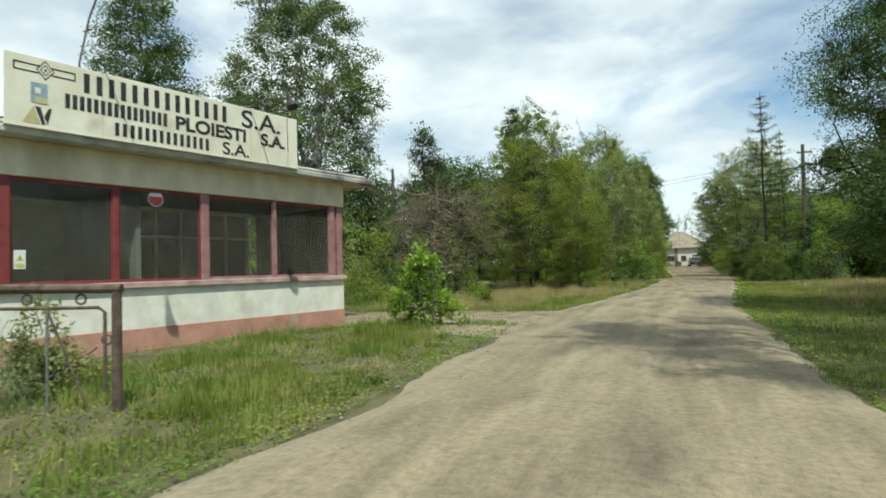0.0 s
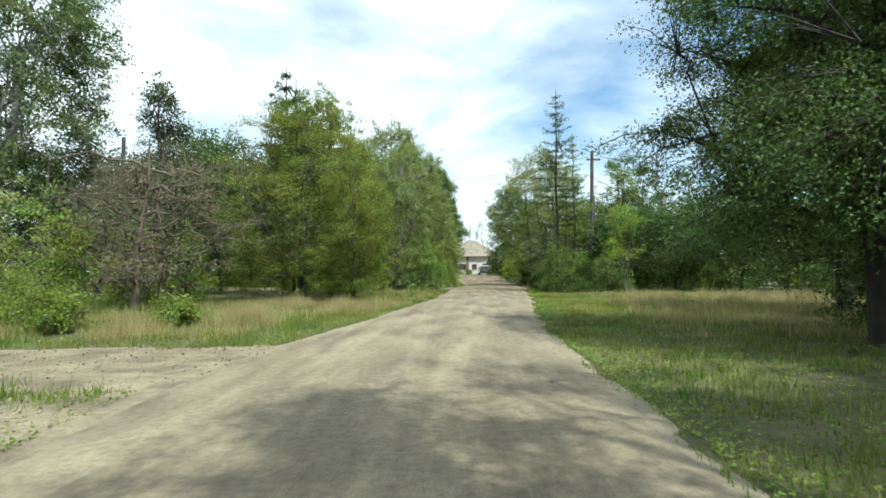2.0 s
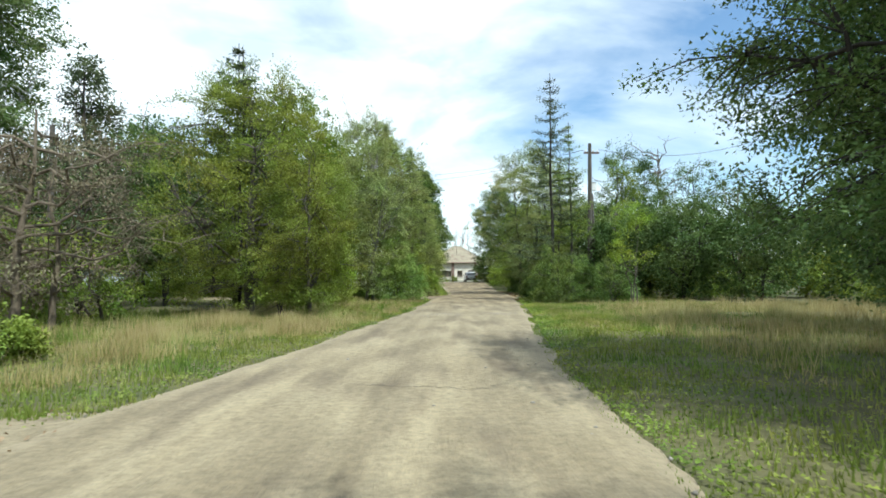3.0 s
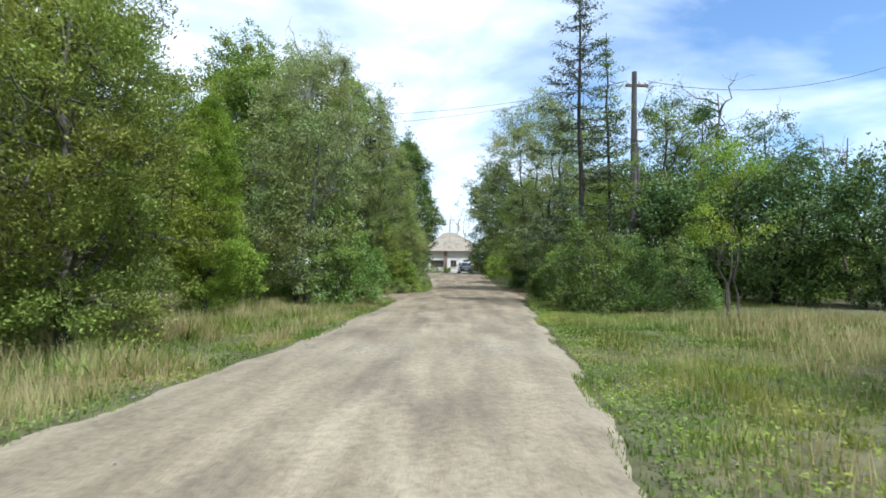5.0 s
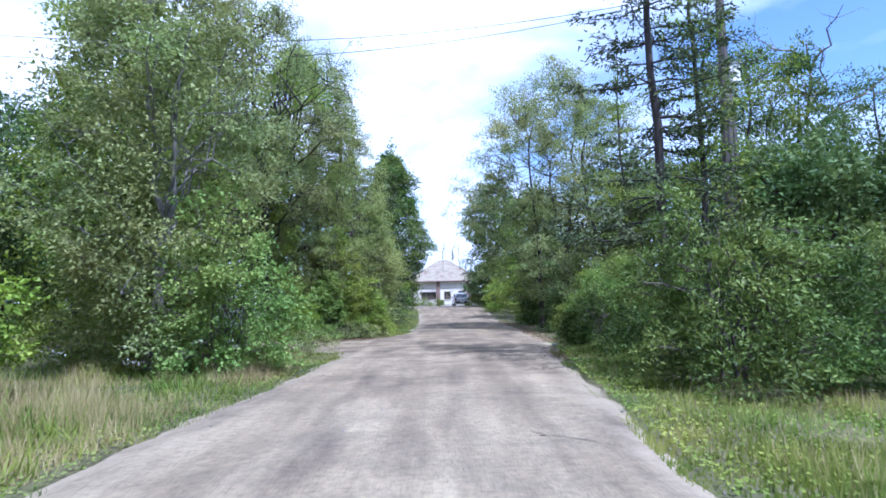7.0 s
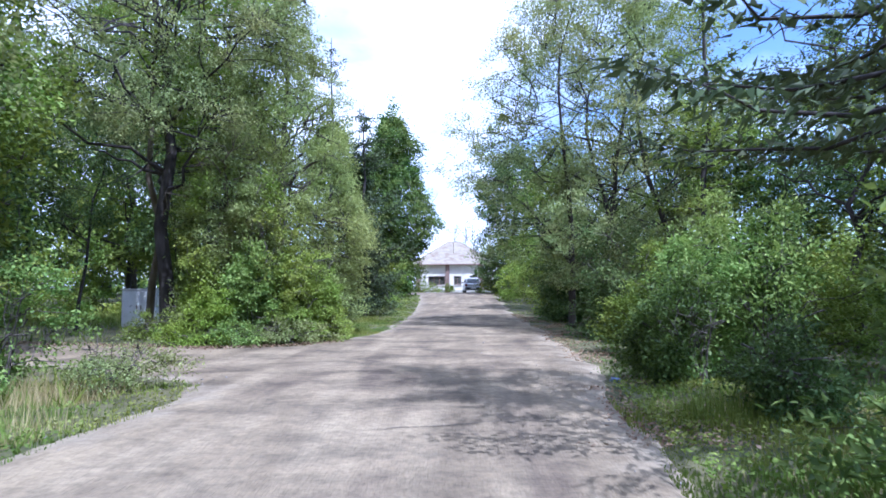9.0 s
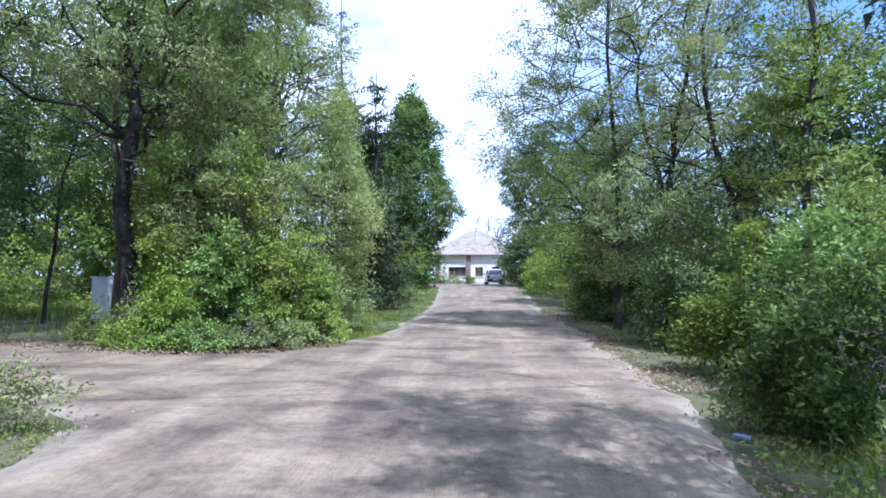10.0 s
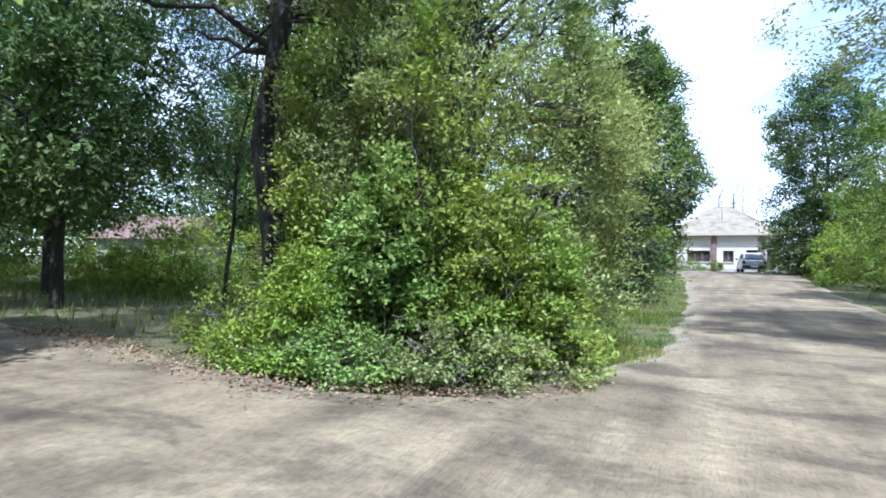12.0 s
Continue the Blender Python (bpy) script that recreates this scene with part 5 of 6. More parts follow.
# ---- parked car ----
M["car_paint"] = surface("silver_car_paint", [(0.4, (0.46, 0.47, 0.48)), (0.6, (0.54, 0.55, 0.56))], 20, 2, 0.3, 0.0, 10, metal=0.2)
M["tyre"] = surface("tyre_rubber", [(0.3, (0.012, 0.012, 0.012)), (0.7, (0.03, 0.03, 0.03))], 10, 4, 0.9, 0.2, 60)
M["lens_red"] = surface("red_lamp_lens", [(0.4, (0.13, 0.012, 0.012)), (0.6, (0.2, 0.02, 0.02))], 10, 2, 0.15, 0.0, 10)
M["trim"] = surface("dark_plastic_trim", [(0.4, (0.02, 0.02, 0.02)), (0.6, (0.04, 0.04, 0.04))], 10, 3, 0.6, 0.1, 40)


def car_body(bm, profile, half):
    """Sections along the car: (y, half-width factor, bottom, top)."""
    rings = []
    for y, k, z0, z1, zs in profile:
        w = half * k
        pts = [(-w * 0.92, z0), (-w, z0 + 0.15), (-w, zs), (-w * 0.93, z1 - 0.06), (-w * 0.78, z1), (w * 0.78, z1), (w * 0.93, z1 - 0.06), (w, zs), (w, z0 + 0.15), (w * 0.92, z0)]
        rings.append([bm.verts.new((a, y, b)) for a, b in pts])
    for r0, r1 in zip(rings, rings[1:]):
        for k in range(10):
            bm.faces.new((r0[k], r0[(k + 1) % 10], r1[(k + 1) % 10], r1[k]))
    bm.faces.new(rings[0][::-1])
    bm.faces.new(rings[-1])
    bmesh.ops.recalc_face_normals(bm, faces=bm.faces)
    return bm


car = thing("car", pose(1.75, 94.9, 0.72, 0, 0, 4) @ Matrix.Scale(0.93, 4), "silver hatchback parked in front of the house", "car")
part("body", car_body(bmesh.new(), [(-2.0, 0.86, 0.32, 0.86, 0.6), (-1.9, 0.97, 0.24, 0.95, 0.62), (-1.2, 1, 0.22, 0.97, 0.65), (0.9, 1, 0.22, 0.95, 0.65), (1.5, 0.97, 0.24, 0.86, 0.6), (2.0, 0.84, 0.32, 0.68, 0.55)], 0.88), M["car_paint"], car)
bm = bmesh.new()
cab = part("cabin", car_body(bm, [(-1.86, 0.90, 0.93, 1.0, 0.97), (-1.55, 0.86, 0.93, 1.44, 1.05), (-0.9, 0.85, 0.93, 1.52, 1.05), (0.1, 0.85, 0.93, 1.49, 1.05), (1.05, 0.92, 0.93, 1.0, 0.97)], 0.86), M["car_paint"], car)
bm = bmesh.new()
bm.faces.new([bm.verts.new(v) for v in ((-0.66, -1.90, 0.97), (0.66, -1.90, 0.97), (0.58, -1.59, 1.41), (-0.58, -1.59, 1.41))])
part("rear_window", bm, M["car_glass"], cab)
for sx in (-1, 1):
    part("tail_lamp", boxed(sx * 0.72 - 0.11, sx * 0.72 + 0.11, -2.02, -1.88, 0.66, 0.90, bevel=0.02), M["lens_red"], car, "red tail lamp")
    bm = bmesh.new()
    bm.faces.new([bm.verts.new(v) for v in ((sx * 0.745, -1.5, 1.04), (sx * 0.745, 0.85, 1.04), (sx * 0.725, 0.15, 1.40), (sx * 0.725, -1.35, 1.40))])
    part("side_window", bm, M["car_glass"], cab)
    part("mirror", boxed(sx * 0.93 - 0.09, sx * 0.93 + 0.09, 0.75, 0.85, 0.98, 1.10, bevel=0.02), M["trim"], car)
    for yy in (-1.25, 1.3):
        bm = bmesh.new()
        bmesh.ops.create_cone(bm, cap_ends=True, segments=20, radius1=0.31, radius2=0.31, depth=0.2)
        bmesh.ops.rotate(bm, cent=(0, 0, 0), matrix=Matrix.Rotation(math.pi / 2, 3, "Y"), verts=bm.verts)
        wh = part("wheel", bm, M["tyre"], car, "black tyre", Matrix.Translation((sx * 0.76, yy, 0.31)))
        bm = bmesh.new()
        bmesh.ops.create_cone(bm, cap_ends=True, segments=16, radius1=0.2, radius2=0.18, depth=0.215)
        bmesh.ops.rotate(bm, cent=(0, 0, 0), matrix=Matrix.Rotation(math.pi / 2, 3, "Y"), verts=bm.verts)
        part("rim", bm, M["car_paint"], wh)
part("bumper", boxed(-0.82, 0.82, -2.08, -1.92, 0.30, 0.55, bevel=0.04), M["trim"], car, "dark rear bumper")
part("plate_bar", boxed(-0.26, 0.26, -2.10, -2.082, 0.40, 0.51), M["white"], car)

# ---- electricity pole and cables ----
M["pole"] = surface("old_concrete_pole", [(0.3, (0.05, 0.042, 0.035)), (0.6, (0.10, 0.088, 0.074)), (0.8, (0.17, 0.155, 0.135))], 5, 7, 0.9, 0.4, 30, stretch=(1, 1, 0.3))
PX, PY = 7.0, 45.6
pole = thing("utility_pole", pose(PX, PY, -0.05, 0, 1.0, 0), "old electricity pole with a small metal box", "pole")
part("shaft", tube(bmesh.new(), [(0, 0, -0.3), (0, 0, 4.5), (0, 0, 9.15)], [0.17, 0.14, 0.10], 8), M["pole"], pole)
part("shaft", tube(bmesh.new(), [(0.22, 0.05, -0.3), (0.20, 0.05, 4.0), (0.12, 0.03, 6.2)], [0.11, 0.10, 0.08], 8), M["pole"], pole, "short bolted support post")
part("crossarm", boxed(-0.35, 0.55, -0.05, 0.05, 8.55, 8.65), M["iron"], pole)
for xx in (-0.25, 0.2, 0.45):
    part("insulator", tube(bmesh.new(), [(xx, 0, 8.65), (xx, 0, 8.72), (xx, 0, 8.80)], [0.03, 0.055, 0.03], 8), M["white"], pole, "white insulator")
bx = part("junction_box", boxed(0.08, 0.34, -0.16, 0.1, 6.35, 6.80, bevel=0.02), M["white"], pole, "small pale metal box")
part("box_lid", boxed(0.06, 0.36, -0.18, 0.12, 6.80, 6.83), M["wire"], bx)
for k, (ends, sag) in enumerate((((-22, 41.5, 9.2), 2.1), ((-22, 41.9, 9.0), 2.35), ((26, 44.0, 14.6), 2.6))):
    a = Vector((PX + (-0.1 if k < 2 else 0.6), PY, 8.75))
    b = Vector(ends)
    pts_ = []
    for i in range(25):
        t = i / 24
        q_ = a.lerp(b, t)
        q_.z -= sag * 4 * t * (1 - t)
        pts_.append(q_)
    ob = part("power_cable", tube(bmesh.new(), pts_, 0.008 if k < 2 else 0.012, 5), M["trim"])
    tagged(ob, "thin sagging overhead cable hung from the pole", "cable", "overhead cables")
for px_, py_, hh in ((-22, 41.7, 9.6), (26, 44.1, 15.0)):
    fp = thing("utility_pole", pose(px_, py_, -0.1), "far concrete pole that carries the cables", "pole")
    part("shaft", tube(bmesh.new(), [(0, 0, -0.3), (0, 0, hh)], [0.17, 0.11], 8), M["pole"], fp)

# ---- cabinet under the trees ----
M["cabinet"] = surface("peeling_white_enamel", [(0.3, (0.66, 0.66, 0.66)), (0.6, (0.78, 0.78, 0.78)), (0.8, (0.82, 0.82, 0.82))], 2.5, 6, 0.6, 0.2, 20,
                        stain=(0.13, 0.12, 0.11), stain_scale=2.4, stain_range=(0.62, 0.7))
cbx = thing("metal_cabinet", pose(-9.45, 57.6, -0.05, 0, 0, 14), "weathered white metal cabinet standing under the trees", "cabinet")
part("body", boxed(-0.52, 0.52, -0.35, 0.35, 0.12, 1.30, bevel=0.03), M["cabinet"], cbx)
part("plinth", boxed(-0.48, 0.48, -0.31, 0.31, -0.05, 0.12), M["slab"], cbx)
for sx in (-1, 1):
    dr = part("door", boxed(min(sx * 0.01, sx * 0.5), max(sx * 0.01, sx * 0.5), -0.37, -0.352, 0.18, 1.24, bevel=0.005), M["cabinet"], cbx)
    part("handle", boxed(sx * 0.06 - 0.012, sx * 0.06 + 0.012, -0.40, -0.37, 0.66, 0.80), M["iron"], dr)
part("cap", boxed(-0.56, 0.56, -0.39, 0.39, 1.30, 1.335, bevel=0.01), M["cabinet"], cbx)

# ---- low building far behind the left wood ----
M["tile_red"] = surface("faded_red_tiles", [(0.3, (0.15, 0.085, 0.07)), (0.7, (0.24, 0.155, 0.13))], 3, 6, 0.9, 0.4, 14)
M["pale_wall"] = surface("pale_blue_grey_wall", [(0.3, (0.45, 0.50, 0.54)), (0.7, (0.58, 0.63, 0.66))], 1.2, 5, 0.9, 0.2, 20)
far = thing("far_house", pose(-38.5, 75.5, -0.1, 0, 0, 28), "low pale house with a red roof behind the trees", "house")
part("wall", boxed(-3.5, 3.5, 0, 6, 0, 2.7), M["pale_wall"], far)
bm = bmesh.new()
q8 = [bm.verts.new(v) for v in ((-4, -0.5, 2.7), (4, -0.5, 2.7), (4, 6.5, 2.7), (-4, 6.5, 2.7), (-3.5, 3, 4.6), (3.5, 3, 4.6))]
for f in ((0, 1, 5, 4), (2, 3, 4, 5), (0, 4, 3), (1, 2, 5), (3, 2, 1, 0)):
    bm.faces.new([q8[i] for i in f])
part("roof", bm, M["tile_red"], far, "faded red pitched roof")
for xx in (-2.6, 0.9):
    part("window", boxed(xx, xx + 1.1, -0.03, 0.05, 1.0, 2.1), M["dark_void"], far, "dark window")

# ---- trees and bushes, left of the road ----
tree("poplar", "tall poplar with pale forked trunks and glittering leaves", -32.5, 44, 31, 8.6, 0.08, "column", 1150, 56, 0.28, 0.6, "leaf_poplar", "bark_pale", 0.42, limbs=34, spread=1.1, gaps=0.36, stems=3, limb_up=0.9)
tree("poplar", "tall dark poplar behind the gatehouse", -54, 45, 34, 8.4, 0.08, "column", 700, 44, 0.36, 0.6, "leaf_dark", "bark", 0.45, limbs=18, spread=1.4, gaps=0.2)
tree("conifer", "ragged dark conifer with thin top", -17.0, 36.6, 11.2, 3.3, 0.2, "cone", 260, 30, 0.26, 0.3, "spruce", "bark_dark", 0.2, spread=0.6, gaps=0.45, droop=0.3)
dead_tree("dry_tree", "half-dead tree hung with dry grey twigs", -12.6, 27.2, 6.6, 3.6, 0.14, 20, 8, foot=0.15, up=0.15, fine=14)
tree("shrub", "dry brown twiggy shrub with some green", -12.2, 28.2, 5.6, 3.0, 0.1, "round", 150, 26, 0.16, 0.3, "dry_leaf", "dead_wood", 0.1, spread=0.5, gaps=0.4, droop=0.4, category="shrub")
tree("shrub", "green undergrowth behind the gatehouse", -19, 33, 4.6, 4.5, 0.02, "bush", 220, 30, 0.2, 0.5, "leaf", "bark", 0.08, stems=4, spread=0.6, gaps=0.3, category="shrub")
tree("shrub", "green undergrowth under the tall poplars", -26, 36, 6.0, 5.0, 0.02, "bush", 220, 30, 0.24, 0.5, "leaf_grey", "bark", 0.08, stems=4, spread=0.7, gaps=0.3, category="shrub")
tree("shrub", "dull green bush at the wood's edge", -14, 31.5, 3.2, 2.8, 0.02, "bush", 170, 30, 0.16, 0.5, "leaf", "bark", 0.06, stems=4, spread=0.45, gaps=0.3, category="shrub")
tree("juniper", "broad dense olive-green juniper tree", -8.6, 33.6, 8.7, 3.9, 0.03, "round", 900, 62, 0.13, 0.32, "thuja", "bark", 0.2, limbs=26, spread=0.48, gaps=0.22, shell=0.6, plume=0.8)
sparse_conifer("juniper", "thin spiky conifer top above the junipers", -9.1, 33.9, 10.2, 1.3, 0.5, 11, 4, "spruce", trunk=0.08, dense=9, size=0.2)
tree("juniper", "dense olive-green juniper at the verge", -5.9, 31.6, 5.6, 2.1, 0.02, "round", 460, 84, 0.092, 0.34, "thuja", "bark", 0.12, limbs=16, spread=0.38, gaps=0.2, shell=0.6, plume=0.8)
tree("shrub", "yellowing shrub at the verge", -6.7, 31.4, 2.8, 1.0, 0.2, "bush", 70, 26, 0.10, 0.5, "leaf_yellow", "bark", 0.03, stems=3, spread=0.3, gaps=0.3, category="shrub")
tree("arborvitae", "bright green conical arborvitae", -6.75, 38.4, 5.9, 1.15, 0.01, "column", 640, 84, 0.085, 0.3, "thuja_vivid", "bark", 0.12, limbs=16, spread=0.34, gaps=0.04, shell=0.6, plume=1.2)
tree("juniper", "dark olive juniper at the wood's edge", -9.6, 37.4, 8.4, 2.0, 0.02, "round", 360, 42, 0.16, 0.32, "thuja", "bark", 0.15, limbs=16, spread=0.46, gaps=0.2, shell=0.6, plume=0.8)
sparse_conifer("spruce", "ragged spruce above the junipers", -11.2, 39.0, 12.5, 2.2, 0.3, 16, 5, "spruce", trunk=0.14, dense=22, size=0.2, drop=0.1)
tree("tree", "light-barked tree with narrow grey-green leaves", -5.5, 43.6, 9.0, 2.6, 0.03, "round", 640, 42, 0.135, 0.42, "leaf_grey", "bark_grey", 0.10, stems=2, limbs=20, spread=0.46, gaps=0.25, shell=0.35, droop=0.25, inner=1.0)
tree("shrub", "bright green sapling thicket at the verge", -3.9, 43.0, 3.5, 1.2, 0.02, "bush", 200, 34, 0.10, 0.6, "leaf_fresh", "bark", 0.03, stems=5, spread=0.32, gaps=0.25, category="shrub")
tree("shrub", "small yellow-green sapling in the weeds", -6.3, 40.4, 2.0, 0.6, 0.2, "round", 44, 22, 0.12, 0.6, "leaf_bright", "bark", 0.02, spread=0.26, gaps=0.2, category="shrub")

tree("tree", "round-topped green tree at the wood's edge", -9.0, 48.6, 10.6, 3.1, 0.1, "round", 520, 34, 0.19, 0.5, "leaf", "bark", 0.22, limbs=18, spread=0.7, gaps=0.12, inner=1.4)
tree("tree", "light green tree above the arborvitaes", -6.2, 56.6, 12.6, 2.7, 0.35, "column", 300, 30, 0.2, 0.5, "leaf_bright", "bark", 0.18, limbs=16, spread=0.55, gaps=0.38)
dead_tree("dead_tree", "bare dead treetop above the leaves", -8.0, 55.4, 14.0, 2.2, 0.12, 10, 5, foot=0.72, up=1.2)
tree("arborvitae", "big dense arborvitae at the road junction", -4.2, 55.4, 10.6, 3.3, 0.01, "cone", 1500, 64, 0.10, 0.34, "thuja_bright", "bark", 0.18, limbs=28, spread=0.42, gaps=0.1, shell=0.72, plume=0.7)
tree("shrub", "bright green broad-leaved sapling clump at the junction", -3.9, 52.6, 2.0, 0.9, 0.0, "bush", 270, 30, 0.095, 0.62, "leaf_fresh", "bark", 0.015, stems=6, spread=0.2, gaps=0.45, stretch=(1.1, 0.8), whole=True, inner=2.2, category="shrub")
tree("shrub", "yellowish low shrub at the junction", -4.8, 52.4, 1.2, 0.85, 0.0, "bush", 190, 30, 0.08, 0.5, "leaf_bright", "bark", 0.012, stems=6, spread=0.19, gaps=0.42, stretch=(1.2, 0.7), whole=True, inner=2.2, category="shrub")
tree("shrub", "grey-green bramble on the arborvitae", -2.8, 53.3, 2.5, 1.05, 0.0, "bush", 300, 30, 0.085, 0.5, "leaf_yellow", "bark", 0.012, stems=6, spread=0.2, gaps=0.45, whole=True, inner=2.2, category="shrub")
tree("shrub", "mixed climbing shrubs up the arborvitae", -4.3, 53.5, 3.8, 1.2, 0.03, "round", 330, 30, 0.085, 0.55, "leaf_grey", "bark", 0.015, stems=6, spread=0.22, gaps=0.5, inner=1.9, category="shrub")
tree("shrub", "leafy thicket below the old tree", -5.3, 53.4, 2.3, 1.15, 0.0, "bush", 290, 30, 0.085, 0.65, "leaf_bright", "bark", 0.015, stems=6, spread=0.2, gaps=0.45, whole=True, inner=2.2, category="shrub")
tree("shrub", "low leafy ground cover at the side road's edge", -5.9, 52.5, 0.8, 1.0, 0.0, "bush", 80, 34, 0.065, 0.65, "leaf", "bark", 0.01, stems=5, spread=0.24, gaps=0.15, stretch=(1.3, 0.6), whole=True, category="shrub", group="ground cover at the junction")
tree("tree", "old dark-trunked tree with drooping branches", -6.6, 53.9, 13.0, 4.7, 0.34, "round", 1150, 42, 0.12, 0.36, "leaf_grey", "bark_dark", 0.21, lean=(-0.6, -0.2), limbs=32, spread=0.42, gaps=0.4, shell=0.3, droop=0.6, inner=1.0)
tree("vine", "bright leafy vine climbing up the arborvitae", -3.6, 52.75, 4.3, 0.55, 0.2, "column", 60, 24, 0.1, 0.6, "leaf", "bark", 0.015, stems=3, limbs=6, spread=0.28, gaps=0.5, whole=True, category="vine")
tree("vine", "yellowish vine hanging from the old tree", -5.4, 53.2, 4.2, 0.6, 0.3, "column", 80, 30, 0.09, 0.6, "leaf_yellow", "bark", 0.015, stems=3, limbs=6, spread=0.28, gaps=0.5, droop=0.3, whole=True, category="vine")
tree("vine", "leafy climber round the old tree's trunk", -6.6, 54.35, 5.0, 0.6, 0.15, "column", 90, 28, 0.09, 0.6, "leaf", "bark", 0.02, stems=3, limbs=8, spread=0.3, gaps=0.5, category="vine")
dead_tree("dead_branch", "grey bare branches sticking out of the thicket", -4.7, 53.4, 5.0, 1.6, 0.05, 7, 6, foot=0.55, up=0.35, category="branch")
tree("tree", "slender leaning tree with hanging foliage", -11.8, 57.8, 9.2, 3.3, 0.36, "round", 420, 40, 0.12, 0.4, "leaf_dark", "bark_dark", 0.06, lean=(0.9, 0.3), limbs=14, spread=0.55, gaps=0.4, droop=0.4)
sparse_conifer("spruce", "thin half-bare spruce with drooping arms", -5.2, 65.4, 13.2, 2.4, 0.35, 15, 4, "spruce", trunk=0.14, dense=8, size=0.2, drop=-0.05, gaps=0.3)
sparse_conifer("spruce", "dark spruce with long upturned arms and hanging twigs", -3.4, 64.6, 9.6, 2.7, 0.1, 14, 5, "spruce", trunk=0.12, dense=14, size=0.2, drop=-0.06, gaps=0.35)
tree("spruce", "dark dense spruce beside the road", -3.9, 65.4, 8.4, 1.9, 0.02, "cone", 420, 38, 0.2, 0.2, "spruce", "bark_dark", 0.15, limbs=16, spread=0.45, gaps=0.25, shell=0.55, droop=0.3)
tree("poplar", "dense dark green poplar near the house", -4.75, 84.5, 14.5, 4.1, 0.02, "column", 1100, 34, 0.26, 0.55, "leaf_bush", "bark", 0.25, limbs=14, spread=0.75, gaps=0.03, inner=1.5)
tree("tree", "broad green tree beside the far poplar", -8.6, 80, 12.8, 3.4, 0.05, "column", 360, 24, 0.34, 0.55, "leaf", "bark", 0.25, limbs=14, spread=0.8, gaps=0.22)
tree("shrub", "dark bush under the far trees", -3.4, 72.5, 3.4, 1.5, 0.01, "bush", 150, 32, 0.16, 0.5, "leaf", "bark", 0.04, stems=4, spread=0.4, gaps=0.2, category="shrub")
tree("shrub", "low bushes along the house front", -3.0, 97.0, 1.3, 1.2, 0.01, "bush", 70, 30, 0.13, 0.6, "leaf", "bark", 0.02, stems=4, spread=0.3, gaps=0.2, stretch=(1.5, 0.5), category="shrub")
tree("shrub", "low bush beside the house's pier", -0.6, 97.1, 0.9, 0.7, 0.01, "bush", 40, 30, 0.11, 0.6, "leaf", "bark", 0.02, stems=4, spread=0.25, gaps=0.2, category="shrub")
tree("tree", "tall round-topped tree above the wood", -18.5, 72.2, 21.5, 6.0, 0.12, "round", 700, 34, 0.3, 0.5, "leaf", "bark", 0.26, limbs=24, spread=0.7, gaps=0.22, inner=1.0)
LEFT_WOOD = [(-20.5, 58.5, 11.5, 4.2, "leaf_dark"), (-24, 54.5, 10.5, 4.0, "leaf_dark"), (-16, 42, 9.5, 4.0, "leaf_dark"), (-15.2, 55.8, 10.5, 3.7, "leaf_dark"), (-21, 48.5, 11, 4.2, "leaf_dark"), (-11.5, 66, 13, 3.8, "leaf_dark"),
             (-17, 69, 12, 4.2, "leaf"), (-26, 62, 12, 4.6, "leaf_dark"), (-13, 76, 12, 4.2, "leaf_dark"), (-25, 72, 12, 4.6, "leaf_dark")]
for x, y, h, r, lf in LEFT_WOOD:
    tree("wood_tree", "leafy tree in the shady wood", x, y, h, r, 0.2, "round", 380, 30, 0.25, 0.45, lf, "bark_dark", 0.16, limbs=14, spread=0.7, gaps=0.12, droop=0.2, inner=1.4, group="trees of the left wood")
for x, y, h, r in ((-8.8, 46.6, 1.6, 1.8), (-12.5, 46.5, 2.2, 2.2), (-6.4, 46.2, 0.9, 1.3)):
    tree("shrub", "weedy undergrowth at the side road", x, y, h, r, 0.01, "bush", 150, 32, 0.11, 0.5, "leaf", "bark", 0.02, stems=5, spread=0.34, gaps=0.2, category="shrub")

for x, y, h, r in ((-17, 62, 2.6, 2.8), (-22, 64, 3.0, 3.4), (-28, 58, 2.2, 3.6), (-29, 67, 2.4, 4.0), (-13.5, 66.5, 1.2, 2.0), (-21, 71, 3.4, 3.6), (-35, 62, 1.5, 4.4), (-33, 70, 1.4, 4.2), (-26, 66, 1.6, 3.6)):
    tree("undergrowth", "yellow-green undergrowth of the wood in broken sun", x, y, h, r, 0.01, "bush", 120, 26, 0.2, 0.5, "leaf_yellow", "bark", 0.03, stems=4, spread=0.5, gaps=0.15, category="shrub", group="undergrowth of the left wood")
for x, y, h, r in ((-30, 52, 11, 4.6), (-33, 60, 12, 5.0), (-38, 54, 12, 5.0), (-40, 66, 12, 5.4), (-31, 76, 12, 5.0)):
    tree("wood_tree", "leafy tree in the shady wood", x, y, h, r, 0.2, "round", 220, 24, 0.34, 0.45, "leaf_dark", "bark_dark", 0.18, limbs=12, spread=0.9, gaps=0.3, droop=0.2, inner=1.4, group="trees of the left wood")

